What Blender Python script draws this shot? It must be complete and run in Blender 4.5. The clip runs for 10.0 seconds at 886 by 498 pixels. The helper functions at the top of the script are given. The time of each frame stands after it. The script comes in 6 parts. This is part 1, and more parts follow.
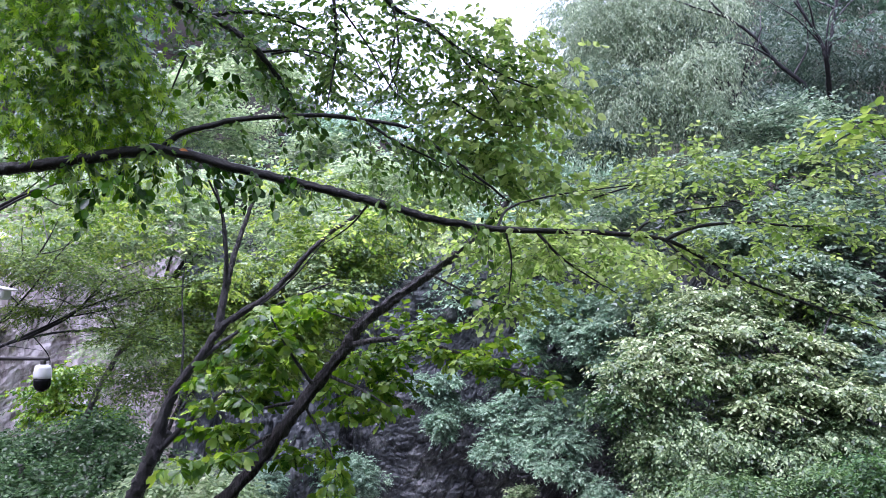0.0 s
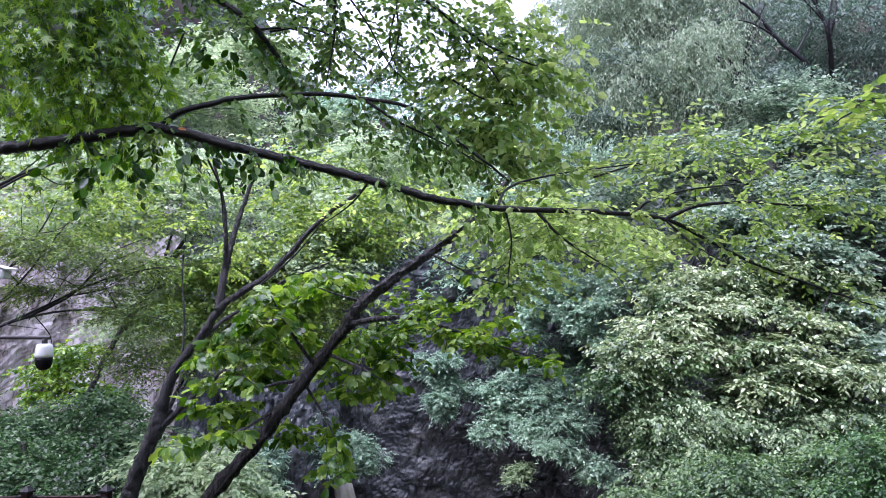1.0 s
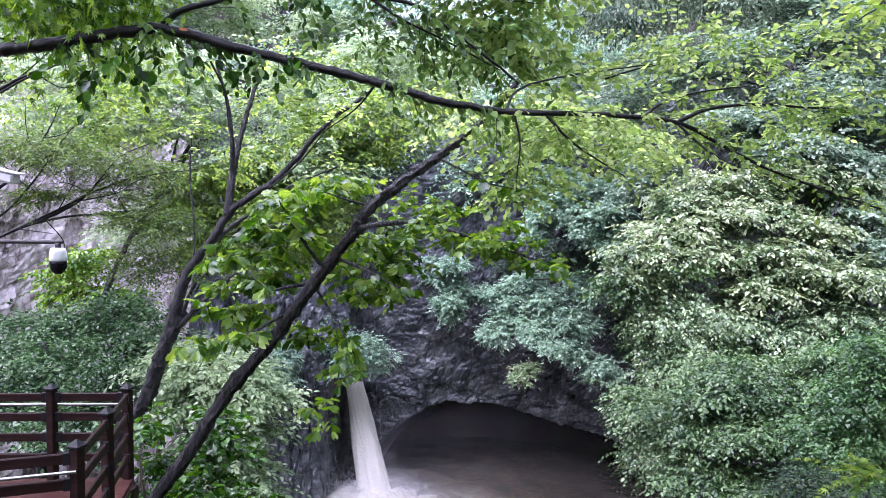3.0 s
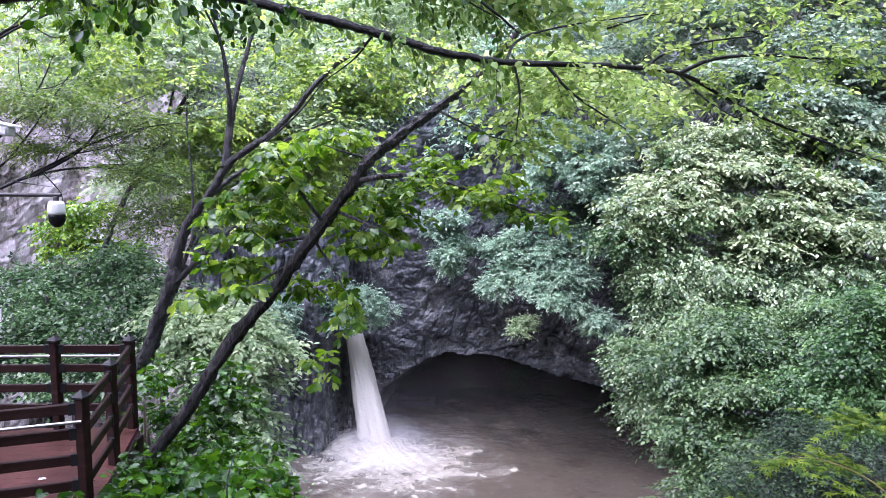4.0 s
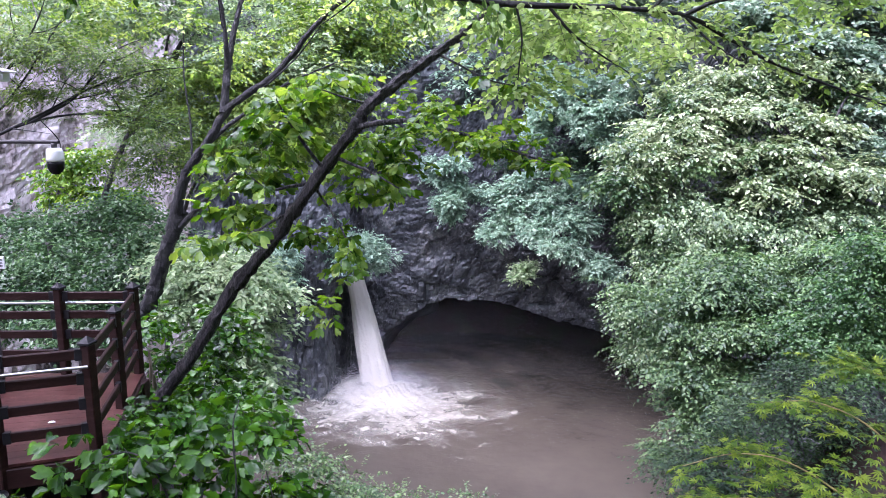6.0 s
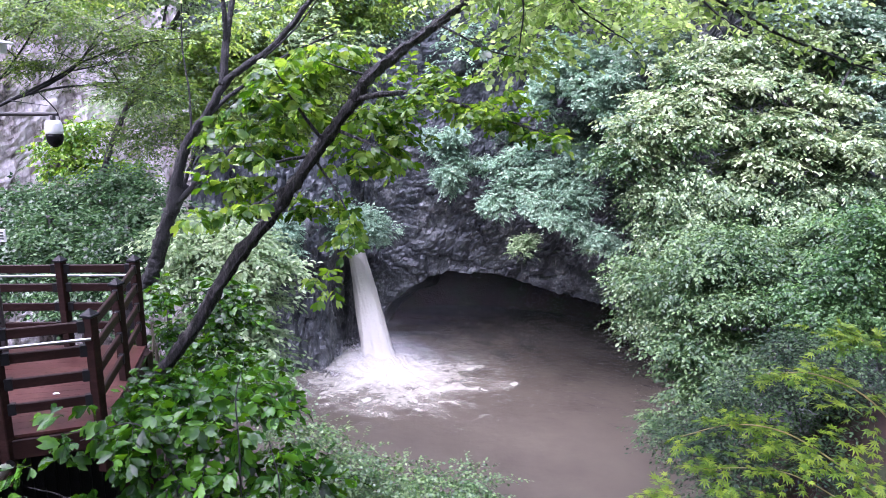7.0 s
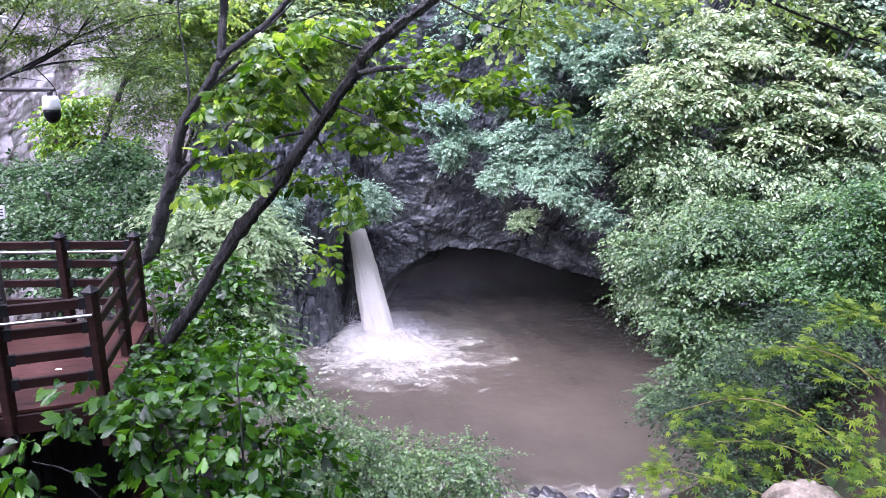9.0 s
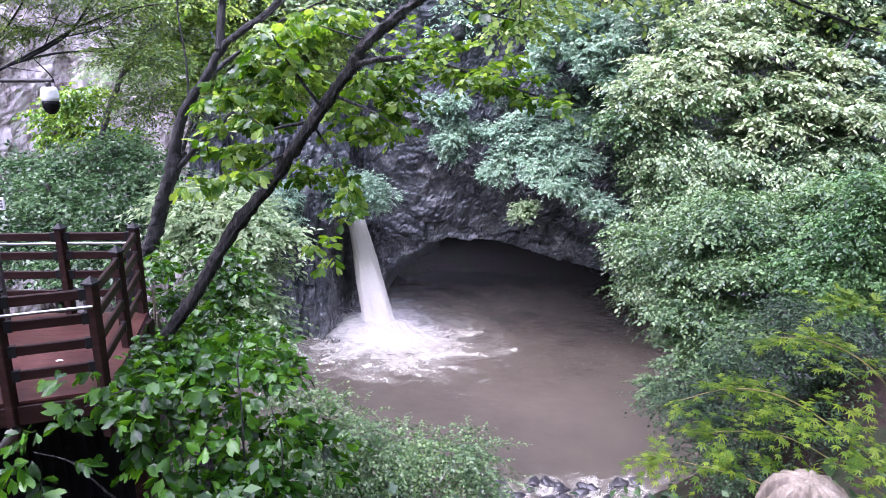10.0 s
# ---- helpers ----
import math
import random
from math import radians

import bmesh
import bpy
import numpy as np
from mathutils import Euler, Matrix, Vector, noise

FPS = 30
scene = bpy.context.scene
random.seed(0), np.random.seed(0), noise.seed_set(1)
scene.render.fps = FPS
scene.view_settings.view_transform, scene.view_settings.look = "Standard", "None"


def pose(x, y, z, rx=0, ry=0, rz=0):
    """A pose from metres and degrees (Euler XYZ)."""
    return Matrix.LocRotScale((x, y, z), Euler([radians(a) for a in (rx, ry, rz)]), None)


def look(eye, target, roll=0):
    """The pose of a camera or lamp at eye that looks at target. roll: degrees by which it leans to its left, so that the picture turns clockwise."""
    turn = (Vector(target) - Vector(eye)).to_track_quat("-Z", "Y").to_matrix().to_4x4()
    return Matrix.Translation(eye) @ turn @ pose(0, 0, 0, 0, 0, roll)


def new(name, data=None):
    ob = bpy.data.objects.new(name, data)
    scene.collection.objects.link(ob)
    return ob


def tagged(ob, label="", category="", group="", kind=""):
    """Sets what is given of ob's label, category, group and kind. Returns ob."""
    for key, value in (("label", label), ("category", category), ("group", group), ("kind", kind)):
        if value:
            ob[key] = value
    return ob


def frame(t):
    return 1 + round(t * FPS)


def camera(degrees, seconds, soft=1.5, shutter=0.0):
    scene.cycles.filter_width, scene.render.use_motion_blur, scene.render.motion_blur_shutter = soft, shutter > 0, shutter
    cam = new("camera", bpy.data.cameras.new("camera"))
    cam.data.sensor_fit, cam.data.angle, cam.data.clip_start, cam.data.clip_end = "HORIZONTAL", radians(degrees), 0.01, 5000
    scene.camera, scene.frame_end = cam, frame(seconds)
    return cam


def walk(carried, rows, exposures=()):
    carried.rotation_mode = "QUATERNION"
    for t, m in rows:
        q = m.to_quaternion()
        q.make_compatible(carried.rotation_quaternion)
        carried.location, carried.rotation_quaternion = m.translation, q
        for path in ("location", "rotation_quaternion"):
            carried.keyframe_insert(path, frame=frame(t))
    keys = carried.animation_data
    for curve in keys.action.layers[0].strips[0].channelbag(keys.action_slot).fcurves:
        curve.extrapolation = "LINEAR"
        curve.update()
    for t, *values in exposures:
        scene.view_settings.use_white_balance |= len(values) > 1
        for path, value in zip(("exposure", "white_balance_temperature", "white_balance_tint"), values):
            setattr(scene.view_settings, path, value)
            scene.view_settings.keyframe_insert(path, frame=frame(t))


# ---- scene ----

EYE = Vector((0, 0, 1.6))
cam = camera(62.5, 10.0, soft=0.66)
# seconds, yaw to the left, pitch up, roll (degrees): a hand-held tilt down from one spot
TILT = [
    (0, -0.541, 6.220, 0.380), (0.5, -0.583, 6.050, 0.340), (1, -0.566, 4.600, 0.380), (1.5, -0.530, 1.990, 0.380),
    (2, -0.240, 0.450, 0.390), (2.5, 0.020, -1.070, 0.350), (4, -0.090, -6.560, 0.350), (4.5, -0.070, -8.100, 0.290),
    (5, -0.060, -9.360, 0.280), (5.5, -0.070, -9.920, 0.250), (7, 0.020, -12.890, 0.180), (7.5, 0.020, -13.590, 0.190),
    (8, 0.0, -14.060, 0.150), (8.5, -0.010, -14.580, 0.090), (9, 0.010, -14.790, 0.070), (9.5, -0.030, -15.290, 0.050),
    (10, 0.0, -15.5, 0.0)]


def aim(yaw, pitch, roll):
    a, b = radians(yaw), radians(pitch)
    ahead = Vector((-math.sin(a) * math.cos(b), math.cos(a) * math.cos(b), math.sin(b)))
    return look(EYE, EYE + ahead, roll)


walk(cam, [(t, aim(*a)) for t, *a in TILT], [(0, 2.36, 5400, 34), (1.5, 2.38, 5400, 35), (2, 2.62, 5400, 37), (2.5, 2.7, 5400, 37), (4, 2.84, 5400, 37), (4.5, 2.86, 5400, 37), (5, 2.8, 5400, 37), (5.5, 2.8, 5400, 37), (7, 3.03, 5400, 38), (10, 3.06, 5400, 39)])

# ---- light: a bright overcast sky after rain ----
SUN_UP, SUN_TURN = radians(64), radians(-106)
world = bpy.data.worlds.new("overcast_sky")
scene.world = world
world.use_nodes = True
wn = world.node_tree
sky = wn.nodes.new("ShaderNodeTexSky")
sky.sky_type, sky.sun_disc = "NISHITA", False
sky.sun_elevation, sky.sun_rotation = SUN_UP, SUN_TURN
sky.air_density, sky.dust_density, sky.ozone_density = 0.7, 7.0, 1.0
cloud = wn.nodes.new("ShaderNodeMix")
cloud.data_type, cloud.inputs[0].default_value = "RGBA", 0.55
cloud.inputs[7].default_value = (5.0, 5.05, 5.15, 1)          # an even layer of bright cloud
wn.links.new(sky.outputs[0], cloud.inputs[6])
wn.links.new(cloud.outputs[2], wn.nodes["Background"].inputs[0])
wn.nodes["Background"].inputs[1].default_value = 0.15
sun_data = bpy.data.lights.new("sun", "SUN")
sun_data.energy, sun_data.angle, sun_data.color = 1.4, radians(75), (1.0, 0.985, 0.96)
sun = new("sun", sun_data)
sun_dir = Vector((math.sin(SUN_TURN) * math.cos(SUN_UP), math.cos(SUN_TURN) * math.cos(SUN_UP), math.sin(SUN_UP)))
sun.matrix_world = look(sun_dir * 60, (0, 0, 0))


# ---- materials ----
def node_material(name):
    m = bpy.data.materials.new(name)
    m.use_nodes = True
    n = m.node_tree.nodes
    return m, n, m.node_tree.links, n["Principled BSDF"], n["Material Output"]


def noise_node(n, links, scale, detail=5, rough=0.6, space="Object"):
    co = n.new("ShaderNodeTexCoord")
    tex = n.new("ShaderNodeTexNoise")
    tex.inputs["Scale"].default_value, tex.inputs["Detail"].default_value, tex.inputs["Roughness"].default_value = scale, detail, rough
    links.new(co.outputs[space], tex.inputs["Vector"])
    return tex


def ramp_node(n, links, value, stops):
    r = n.new("ShaderNodeValToRGB")
    e = r.color_ramp.elements
    while len(e) < len(stops):
        e.new(0.5)
    for k, (pos, c) in enumerate(stops):
        e[k].position, e[k].color = pos, (*c, 1)
    links.new(value, r.inputs[0])
    return r


def bump_node(n, links, height, strength, distance, bsdf):
    b = n.new("ShaderNodeBump")
    b.inputs["Strength"].default_value, b.inputs["Distance"].default_value = strength, distance
    links.new(height, b.inputs["Height"])
    links.new(b.outputs[0], bsdf.inputs["Normal"])
    return b


def leaf_material(name, dark, mid, light, rough=0.32, glow=0.35, single=False, wet=0.12, spec=0.25):
    """Wet leaf: glossy skin over a translucent blade, its green varying leaf by leaf."""
    m, n, links, bsdf, out = node_material(name)
    if single:
        pick = n.new("ShaderNodeObjectInfo").outputs["Random"]
    else:
        pick = n.new("ShaderNodeNewGeometry").outputs["Random Per Island"]
    tex = noise_node(n, links, 0.9, 3)
    add = n.new("ShaderNodeMath")
    add.operation = "MULTIPLY_ADD"
    links.new(pick, add.inputs[0])
    add.inputs[1].default_value = 0.55
    links.new(tex.outputs["Fac"], add.inputs[2])
    r = ramp_node(n, links, add.outputs[0], [(0.45, dark), (0.74, mid), (0.98, light)])
    links.new(r.outputs[0], bsdf.inputs["Base Color"])
    bsdf.inputs["Roughness"].default_value = rough
    bsdf.inputs["Specular IOR Level"].default_value = spec
    bsdf.inputs["Coat Weight"].default_value, bsdf.inputs["Coat Roughness"].default_value = wet, 0.14
    fine = noise_node(n, links, 28, 3)
    bump_node(n, links, fine.outputs["Fac"], 0.5, 0.02, bsdf)
    tr = n.new("ShaderNodeBsdfTranslucent")
    hs = n.new("ShaderNodeHueSaturation")
    hs.inputs["Hue"].default_value, hs.inputs["Saturation"].default_value, hs.inputs["Value"].default_value = 0.485, 1.15, 1.5
    links.new(r.outputs[0], hs.inputs["Color"])
    links.new(hs.outputs[0], tr.inputs["Color"])
    mix = n.new("ShaderNodeMixShader")
    mix.inputs[0].default_value = glow
    links.new(bsdf.outputs[0], mix.inputs[1])
    links.new(tr.outputs[0], mix.inputs[2])
    links.new(mix.outputs[0], out.inputs["Surface"])
    return m


def surface_material(name, stops, scale, rough, bump=0.4, depth=0.02, fine=8.0, metallic=0.0, stretch=(1, 1, 1), facets=0.0):
    """Mottled surface with relief at two scales."""
    m, n, links, bsdf, out = node_material(name)
    co = n.new("ShaderNodeTexCoord")
    mp = n.new("ShaderNodeMapping")
    mp.inputs["Scale"].default_value = stretch
    links.new(co.outputs["Object"], mp.inputs["Vector"])
    a, b = n.new("ShaderNodeTexNoise"), n.new("ShaderNodeTexNoise")
    for tex, s in ((a, scale), (b, scale * fine)):
        tex.inputs["Scale"].default_value, tex.inputs["Detail"].default_value, tex.inputs["Roughness"].default_value = s, 6, 0.65
        links.new(mp.outputs[0], tex.inputs["Vector"])
    mix = n.new("ShaderNodeMath")
    mix.operation = "MULTIPLY_ADD"
    links.new(b.outputs["Fac"], mix.inputs[0])
    mix.inputs[1].default_value = 0.45
    links.new(a.outputs["Fac"], mix.inputs[2])
    sub = n.new("ShaderNodeMath")
    sub.operation = "SUBTRACT"
    links.new(mix.outputs[0], sub.inputs[0])
    sub.inputs[1].default_value = 0.22
    value, relief = sub.outputs[0], mix.outputs[0]
    if facets:
        cell = n.new("ShaderNodeTexVoronoi")
        cell.inputs["Scale"].default_value, cell.inputs["Randomness"].default_value = facets, 1.0
        links.new(mp.outputs[0], cell.inputs["Vector"])
        shade = n.new("ShaderNodeMath")
        shade.operation, shade.inputs[1].default_value = "MULTIPLY_ADD", 0.16
        links.new(cell.outputs["Color"], shade.inputs[0])
        links.new(sub.outputs[0], shade.inputs[2])
        less = n.new("ShaderNodeMath")
        less.operation, less.inputs[1].default_value = "SUBTRACT", 0.08
        links.new(shade.outputs[0], less.inputs[0])
        high = n.new("ShaderNodeMath")
        high.operation, high.inputs[1].default_value = "MULTIPLY_ADD", 0.25
        links.new(cell.outputs["Color"], high.inputs[0])
        links.new(mix.outputs[0], high.inputs[2])
        value, relief = less.outputs[0], high.outputs[0]
    r = ramp_node(n, links, value, stops)
    links.new(r.outputs[0], bsdf.inputs["Base Color"])
    bsdf.inputs["Roughness"].default_value, bsdf.inputs["Metallic"].default_value = rough, metallic
    bump_node(n, links, relief, bump, depth, bsdf)
    return m


LEAF_OAK = leaf_material("leaf_oak", (0.026, 0.080, 0.010), (0.092, 0.20, 0.024), (0.25, 0.38, 0.07), 0.26, 0.46, wet=0.45)
LEAF_OAK_ONE = leaf_material("leaf_oak_single", (0.026, 0.080, 0.010), (0.092, 0.20, 0.024), (0.25, 0.38, 0.07), 0.26, 0.46, True, 0.45)
LEAF_CURTAIN = leaf_material("leaf_wet_spray", (0.026, 0.080, 0.008), (0.110, 0.255, 0.024), (0.31, 0.49, 0.08), 0.24, 0.55, wet=0.4, spec=0.45)
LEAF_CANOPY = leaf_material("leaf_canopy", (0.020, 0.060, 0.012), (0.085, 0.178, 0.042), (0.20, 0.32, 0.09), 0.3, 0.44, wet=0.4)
LEAF_LIGHT = leaf_material("leaf_light", (0.10, 0.19, 0.042), (0.22, 0.33, 0.085), (0.37, 0.47, 0.15), 0.34, 0.55, wet=0.3)
LEAF_FRESHER = leaf_material("leaf_yellowgreen", (0.042, 0.098, 0.016), (0.120, 0.215, 0.042), (0.29, 0.39, 0.10), 0.32, 0.5, wet=0.35)
LEAF_BLUE = leaf_material("leaf_bluegreen", (0.10, 0.175, 0.12), (0.21, 0.325, 0.22), (0.35, 0.47, 0.335), 0.42, 0.36, wet=0.1, spec=0.3)
LEAF_GREY = leaf_material("leaf_greygreen", (0.04, 0.08, 0.052), (0.08, 0.13, 0.085), (0.15, 0.205, 0.135), 0.36, 0.35)
LEAF_SLOPE = leaf_material("leaf_slope", (0.025, 0.055, 0.038), (0.055, 0.095, 0.066), (0.11, 0.16, 0.112), 0.4, 0.3, wet=0.1)
LEAF_SHRUB = leaf_material("leaf_shrub", (0.008, 0.030, 0.008), (0.026, 0.068, 0.022), (0.085, 0.155, 0.062), 0.36, 0.34, wet=0.12, spec=0.3)
# pale copy for the bank tree's lit tops, their light put into the colour
LEAF_PALE = leaf_material("leaf_pale", (0.038, 0.072, 0.028), (0.130, 0.188, 0.076), (0.29, 0.352, 0.185), 0.32, 0.3, wet=0.3, spec=0.38)
LEAF_DROOP = leaf_material("leaf_drooping", (0.022, 0.052, 0.021), (0.090, 0.150, 0.063), (0.245, 0.325, 0.165), 0.36, 0.32, wet=0.2, spec=0.35)
LEAF_VERGE = leaf_material("leaf_verge", (0.014, 0.046, 0.014), (0.044, 0.108, 0.030), (0.115, 0.21, 0.068), 0.36, 0.36, wet=0.15, spec=0.3)
LEAF_MAPLE = leaf_material("leaf_maple", (0.040, 0.100, 0.005), (0.092, 0.175, 0.009), (0.19, 0.28, 0.02), 0.42, 0.45)
LEAF_MAPLE_ONE = leaf_material("leaf_maple_single", (0.040, 0.100, 0.005), (0.092, 0.175, 0.009), (0.19, 0.28, 0.02), 0.42, 0.45, True)
LEAF_MIST = leaf_material("leaf_misty", (0.12, 0.19, 0.095), (0.22, 0.31, 0.16), (0.36, 0.44, 0.265), 0.38, 0.5, wet=0.15, spec=0.3)
LEAF_WEEP = leaf_material("leaf_weeping", (0.10, 0.155, 0.092), (0.19, 0.258, 0.158), (0.32, 0.395, 0.26), 0.42, 0.42, wet=0.1, spec=0.3)
LEAF_FRESH = leaf_material("leaf_fresh", (0.055, 0.105, 0.062), (0.125, 0.195, 0.118), (0.26, 0.34, 0.23), 0.3, 0.35, wet=0.3, spec=0.45)
LEAF_DEEP = leaf_material("leaf_deep", (0.018, 0.055, 0.012), (0.058, 0.130, 0.034), (0.165, 0.26, 0.088), 0.28, 0.28, wet=0.4, spec=0.4)
LEAF_DEEPER = leaf_material("leaf_dark_fine", (0.020, 0.055, 0.008), (0.062, 0.125, 0.02), (0.16, 0.24, 0.05), 0.34, 0.42, wet=0.15)
LEAF_BUSH = leaf_material("leaf_bush", (0.006, 0.030, 0.002), (0.020, 0.080, 0.004), (0.062, 0.175, 0.010), 0.25, 0.36, wet=0.36)
LEAF_BUSH_ONE = leaf_material("leaf_bush_single", (0.006, 0.030, 0.002), (0.020, 0.080, 0.004), (0.062, 0.175, 0.010), 0.25, 0.36, True, 0.36)
LEAF_DARK = leaf_material("leaf_dark", (0.008, 0.022, 0.011), (0.020, 0.048, 0.018), (0.058, 0.10, 0.04), 0.45, 0.28, wet=0.04, spec=0.18)
LEAF_MOSS = leaf_material("leaf_moss", (0.010, 0.030, 0.010), (0.027, 0.066, 0.020), (0.075, 0.135, 0.046), 0.38, 0.28, wet=0.1, spec=0.3)
# darker copy for inner and lower bank leaves, shade put into the colour
LEAF_BANK_SHADE = leaf_material("leaf_bank_shade", (0.014, 0.042, 0.013), (0.043, 0.090, 0.029), (0.115, 0.185, 0.068), 0.36, 0.3, wet=0.12, spec=0.3)
# bright leaf copy for backlit clusters, the light put into its colour
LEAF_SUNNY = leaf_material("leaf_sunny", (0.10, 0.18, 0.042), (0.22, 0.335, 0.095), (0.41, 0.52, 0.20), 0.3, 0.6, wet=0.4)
LEAF_DRY = leaf_material("leaf_dry", (0.3, 0.10, 0.02), (0.42, 0.15, 0.03), (0.5, 0.2, 0.05), 0.4, 0.3)
BARK = surface_material("bark_wet", [(0.38, (0.005, 0.0045, 0.0045)), (0.48, (0.015, 0.013, 0.013)), (0.60, (0.085, 0.077, 0.075))], 10.0, 0.6, 1.0, 0.12, 4, 0, (3, 3, 0.5))
BARK_GREY = surface_material("bark_smooth_wet", [(0.36, (0.003, 0.003, 0.0034)), (0.5, (0.0085, 0.008, 0.0085)), (0.66, (0.032, 0.030, 0.031))], 12.0, 0.5, 1.0, 0.08, 5, 0, (3, 3, 0.6))
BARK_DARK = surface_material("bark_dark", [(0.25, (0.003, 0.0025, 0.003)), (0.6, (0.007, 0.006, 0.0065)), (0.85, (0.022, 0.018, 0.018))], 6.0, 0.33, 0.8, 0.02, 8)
ROCK = surface_material("basalt", [(0.32, (0.018, 0.022, 0.025)), (0.46, (0.050, 0.057, 0.060)), (0.59, (0.094, 0.103, 0.104)), (0.76, (0.27, 0.275, 0.265))], 0.9, 0.45, 0.4, 0.03, 12, 0, (1, 1, 0.8), facets=3.2)
ROCK_PALE = surface_material("weathered_rock", [(0.34, (0.06, 0.05, 0.045)), (0.42, (0.30, 0.25, 0.23)), (0.53, (0.52, 0.46, 0.435)), (0.72, (0.68, 0.63, 0.60))], 1.1, 0.7, 1.0, 0.15, 7, 0, (1, 1, 0.4))
STONE = surface_material("river_stone", [(0.2, (0.014, 0.014, 0.016)), (0.55, (0.045, 0.043, 0.045)), (0.85, (0.12, 0.115, 0.112))], 2.0, 0.28, 0.7, 0.03)
SOIL = surface_material("forest_soil", [(0.3, (0.007, 0.0045, 0.0035)), (0.44, (0.019, 0.0105, 0.0075)), (0.54, (0.013, 0.018, 0.006)), (0.75, (0.028, 0.036, 0.014))], 0.5, 0.85, 0.9, 0.08, 10)
SOIL.node_tree.nodes["Principled BSDF"].inputs["Specular IOR Level"].default_value = 0.2
WOOD = surface_material("stained_timber", [(0.25, (0.008, 0.0038, 0.0031)), (0.55, (0.020, 0.0088, 0.0072)), (0.85, (0.052, 0.028, 0.0235))], 3.0, 0.5, 0.5, 0.006, 9, 0, (1, 1, 6))
BOARD = surface_material("wet_deck_board", [(0.3, (0.020, 0.0075, 0.0062)), (0.52, (0.048, 0.0185, 0.0152)), (0.75, (0.085, 0.038, 0.032))], 1.6, 0.35, 0.4, 0.004, 10)
for m in (WOOD, BOARD):
    m.node_tree.nodes["Principled BSDF"].inputs["Specular IOR Level"].default_value = 0.15
BARK_DARK.node_tree.nodes["Principled BSDF"].inputs["Specular IOR Level"].default_value = 0.3
BRACKET = surface_material("black_bracket", [(0.2, (0.005, 0.005, 0.006)), (0.8, (0.015, 0.015, 0.016))], 8, 0.5, 0.2, 0.002)
BRACKET.node_tree.nodes["Principled BSDF"].inputs["Specular IOR Level"].default_value = 0.2
STEEL = surface_material("steel_tube", [(0.2, (0.45, 0.45, 0.46)), (0.8, (0.72, 0.72, 0.73))], 9, 0.28, 0.1, 0.001, 8, 1.0)
WHITE = surface_material("white_plastic", [(0.2, (0.66, 0.66, 0.66)), (0.8, (0.82, 0.82, 0.82))], 5, 0.3, 0.05, 0.001)
BLACK = surface_material("black_glass", [(0.2, (0.005, 0.005, 0.006)), (0.8, (0.012, 0.012, 0.013))], 5, 0.22, 0.0, 0.001)
BLACK.node_tree.nodes["Principled BSDF"].inputs["Specular IOR Level"].default_value = 0.12
GREYMETAL = surface_material("painted_metal", [(0.2, (0.02, 0.018, 0.018)), (0.8, (0.05, 0.045, 0.045))], 6, 0.5, 0.1, 0.001)
PALEWOOD = surface_material("weathered_post", [(0.32, (0.062, 0.047, 0.032)), (0.5, (0.15, 0.122, 0.088)), (0.7, (0.27, 0.23, 0.175))], 14, 0.7, 0.5, 0.006, 5, 0, (3, 3, 0.25))
YOUNG = surface_material("young_twig", [(0.3, (0.10, 0.085, 0.025)), (0.7, (0.26, 0.21, 0.07))], 12, 0.5, 0.3, 0.003)


def pool_material():
    m, n, links, bsdf, out = node_material("muddy_water")
    big = noise_node(n, links, 0.22, 4)
    r = ramp_node(n, links, big.outputs["Fac"], [(0.3, (0.064, 0.056, 0.043)), (0.7, (0.092, 0.081, 0.062))])
    bsdf.inputs["Roughness"].default_value = 0.07
    links.new(r.outputs[0], bsdf.inputs["Base Color"])
    wave = noise_node(n, links, 2.2, 6)
    bump_node(n, links, wave.outputs["Fac"], 0.3, 0.08, bsdf)
    return m


def foam_material(name, lo, hi, scale, stretch=(1, 1, 1), threads=0.4):
    """White water whose ragged holes let the pool show."""
    m, n, links, bsdf, out = node_material(name)
    co = n.new("ShaderNodeTexCoord")
    mp = n.new("ShaderNodeMapping")
    mp.inputs["Scale"].default_value = stretch
    links.new(co.outputs["Object"], mp.inputs["Vector"])
    tex, fil = n.new("ShaderNodeTexNoise"), n.new("ShaderNodeTexNoise")
    fil.noise_type = "RIDGED_MULTIFRACTAL"
    for k, f, distort in ((tex, 1.0, 0.5), (fil, 0.55, 1.4)):
        k.inputs["Scale"].default_value, k.inputs["Detail"].default_value, k.inputs["Distortion"].default_value = scale * f, 8, distort
        links.new(mp.outputs[0], k.inputs["Vector"])
    both = n.new("ShaderNodeMix")
    both.data_type, both.inputs[0].default_value = "FLOAT", threads
    links.new(tex.outputs["Fac"], both.inputs[2])
    links.new(fil.outputs["Fac"], both.inputs[3])
    at = n.new("ShaderNodeAttribute")
    at.attribute_name = "foaminess"
    add = n.new("ShaderNodeMath")
    add.operation = "ADD"
    links.new(both.outputs[0], add.inputs[0])
    links.new(at.outputs["Fac"], add.inputs[1])
    rg = n.new("ShaderNodeMapRange")
    rg.inputs["From Min"].default_value, rg.inputs["From Max"].default_value = lo, hi
    links.new(add.outputs[0], rg.inputs["Value"])
    bsdf.inputs["Base Color"].default_value = (0.45, 0.44, 0.36, 1)
    bsdf.inputs["Roughness"].default_value = 0.55
    links.new(rg.outputs[0], bsdf.inputs["Alpha"])
    bump_node(n, links, both.outputs[0], 0.8, 0.15, bsdf)
    return m


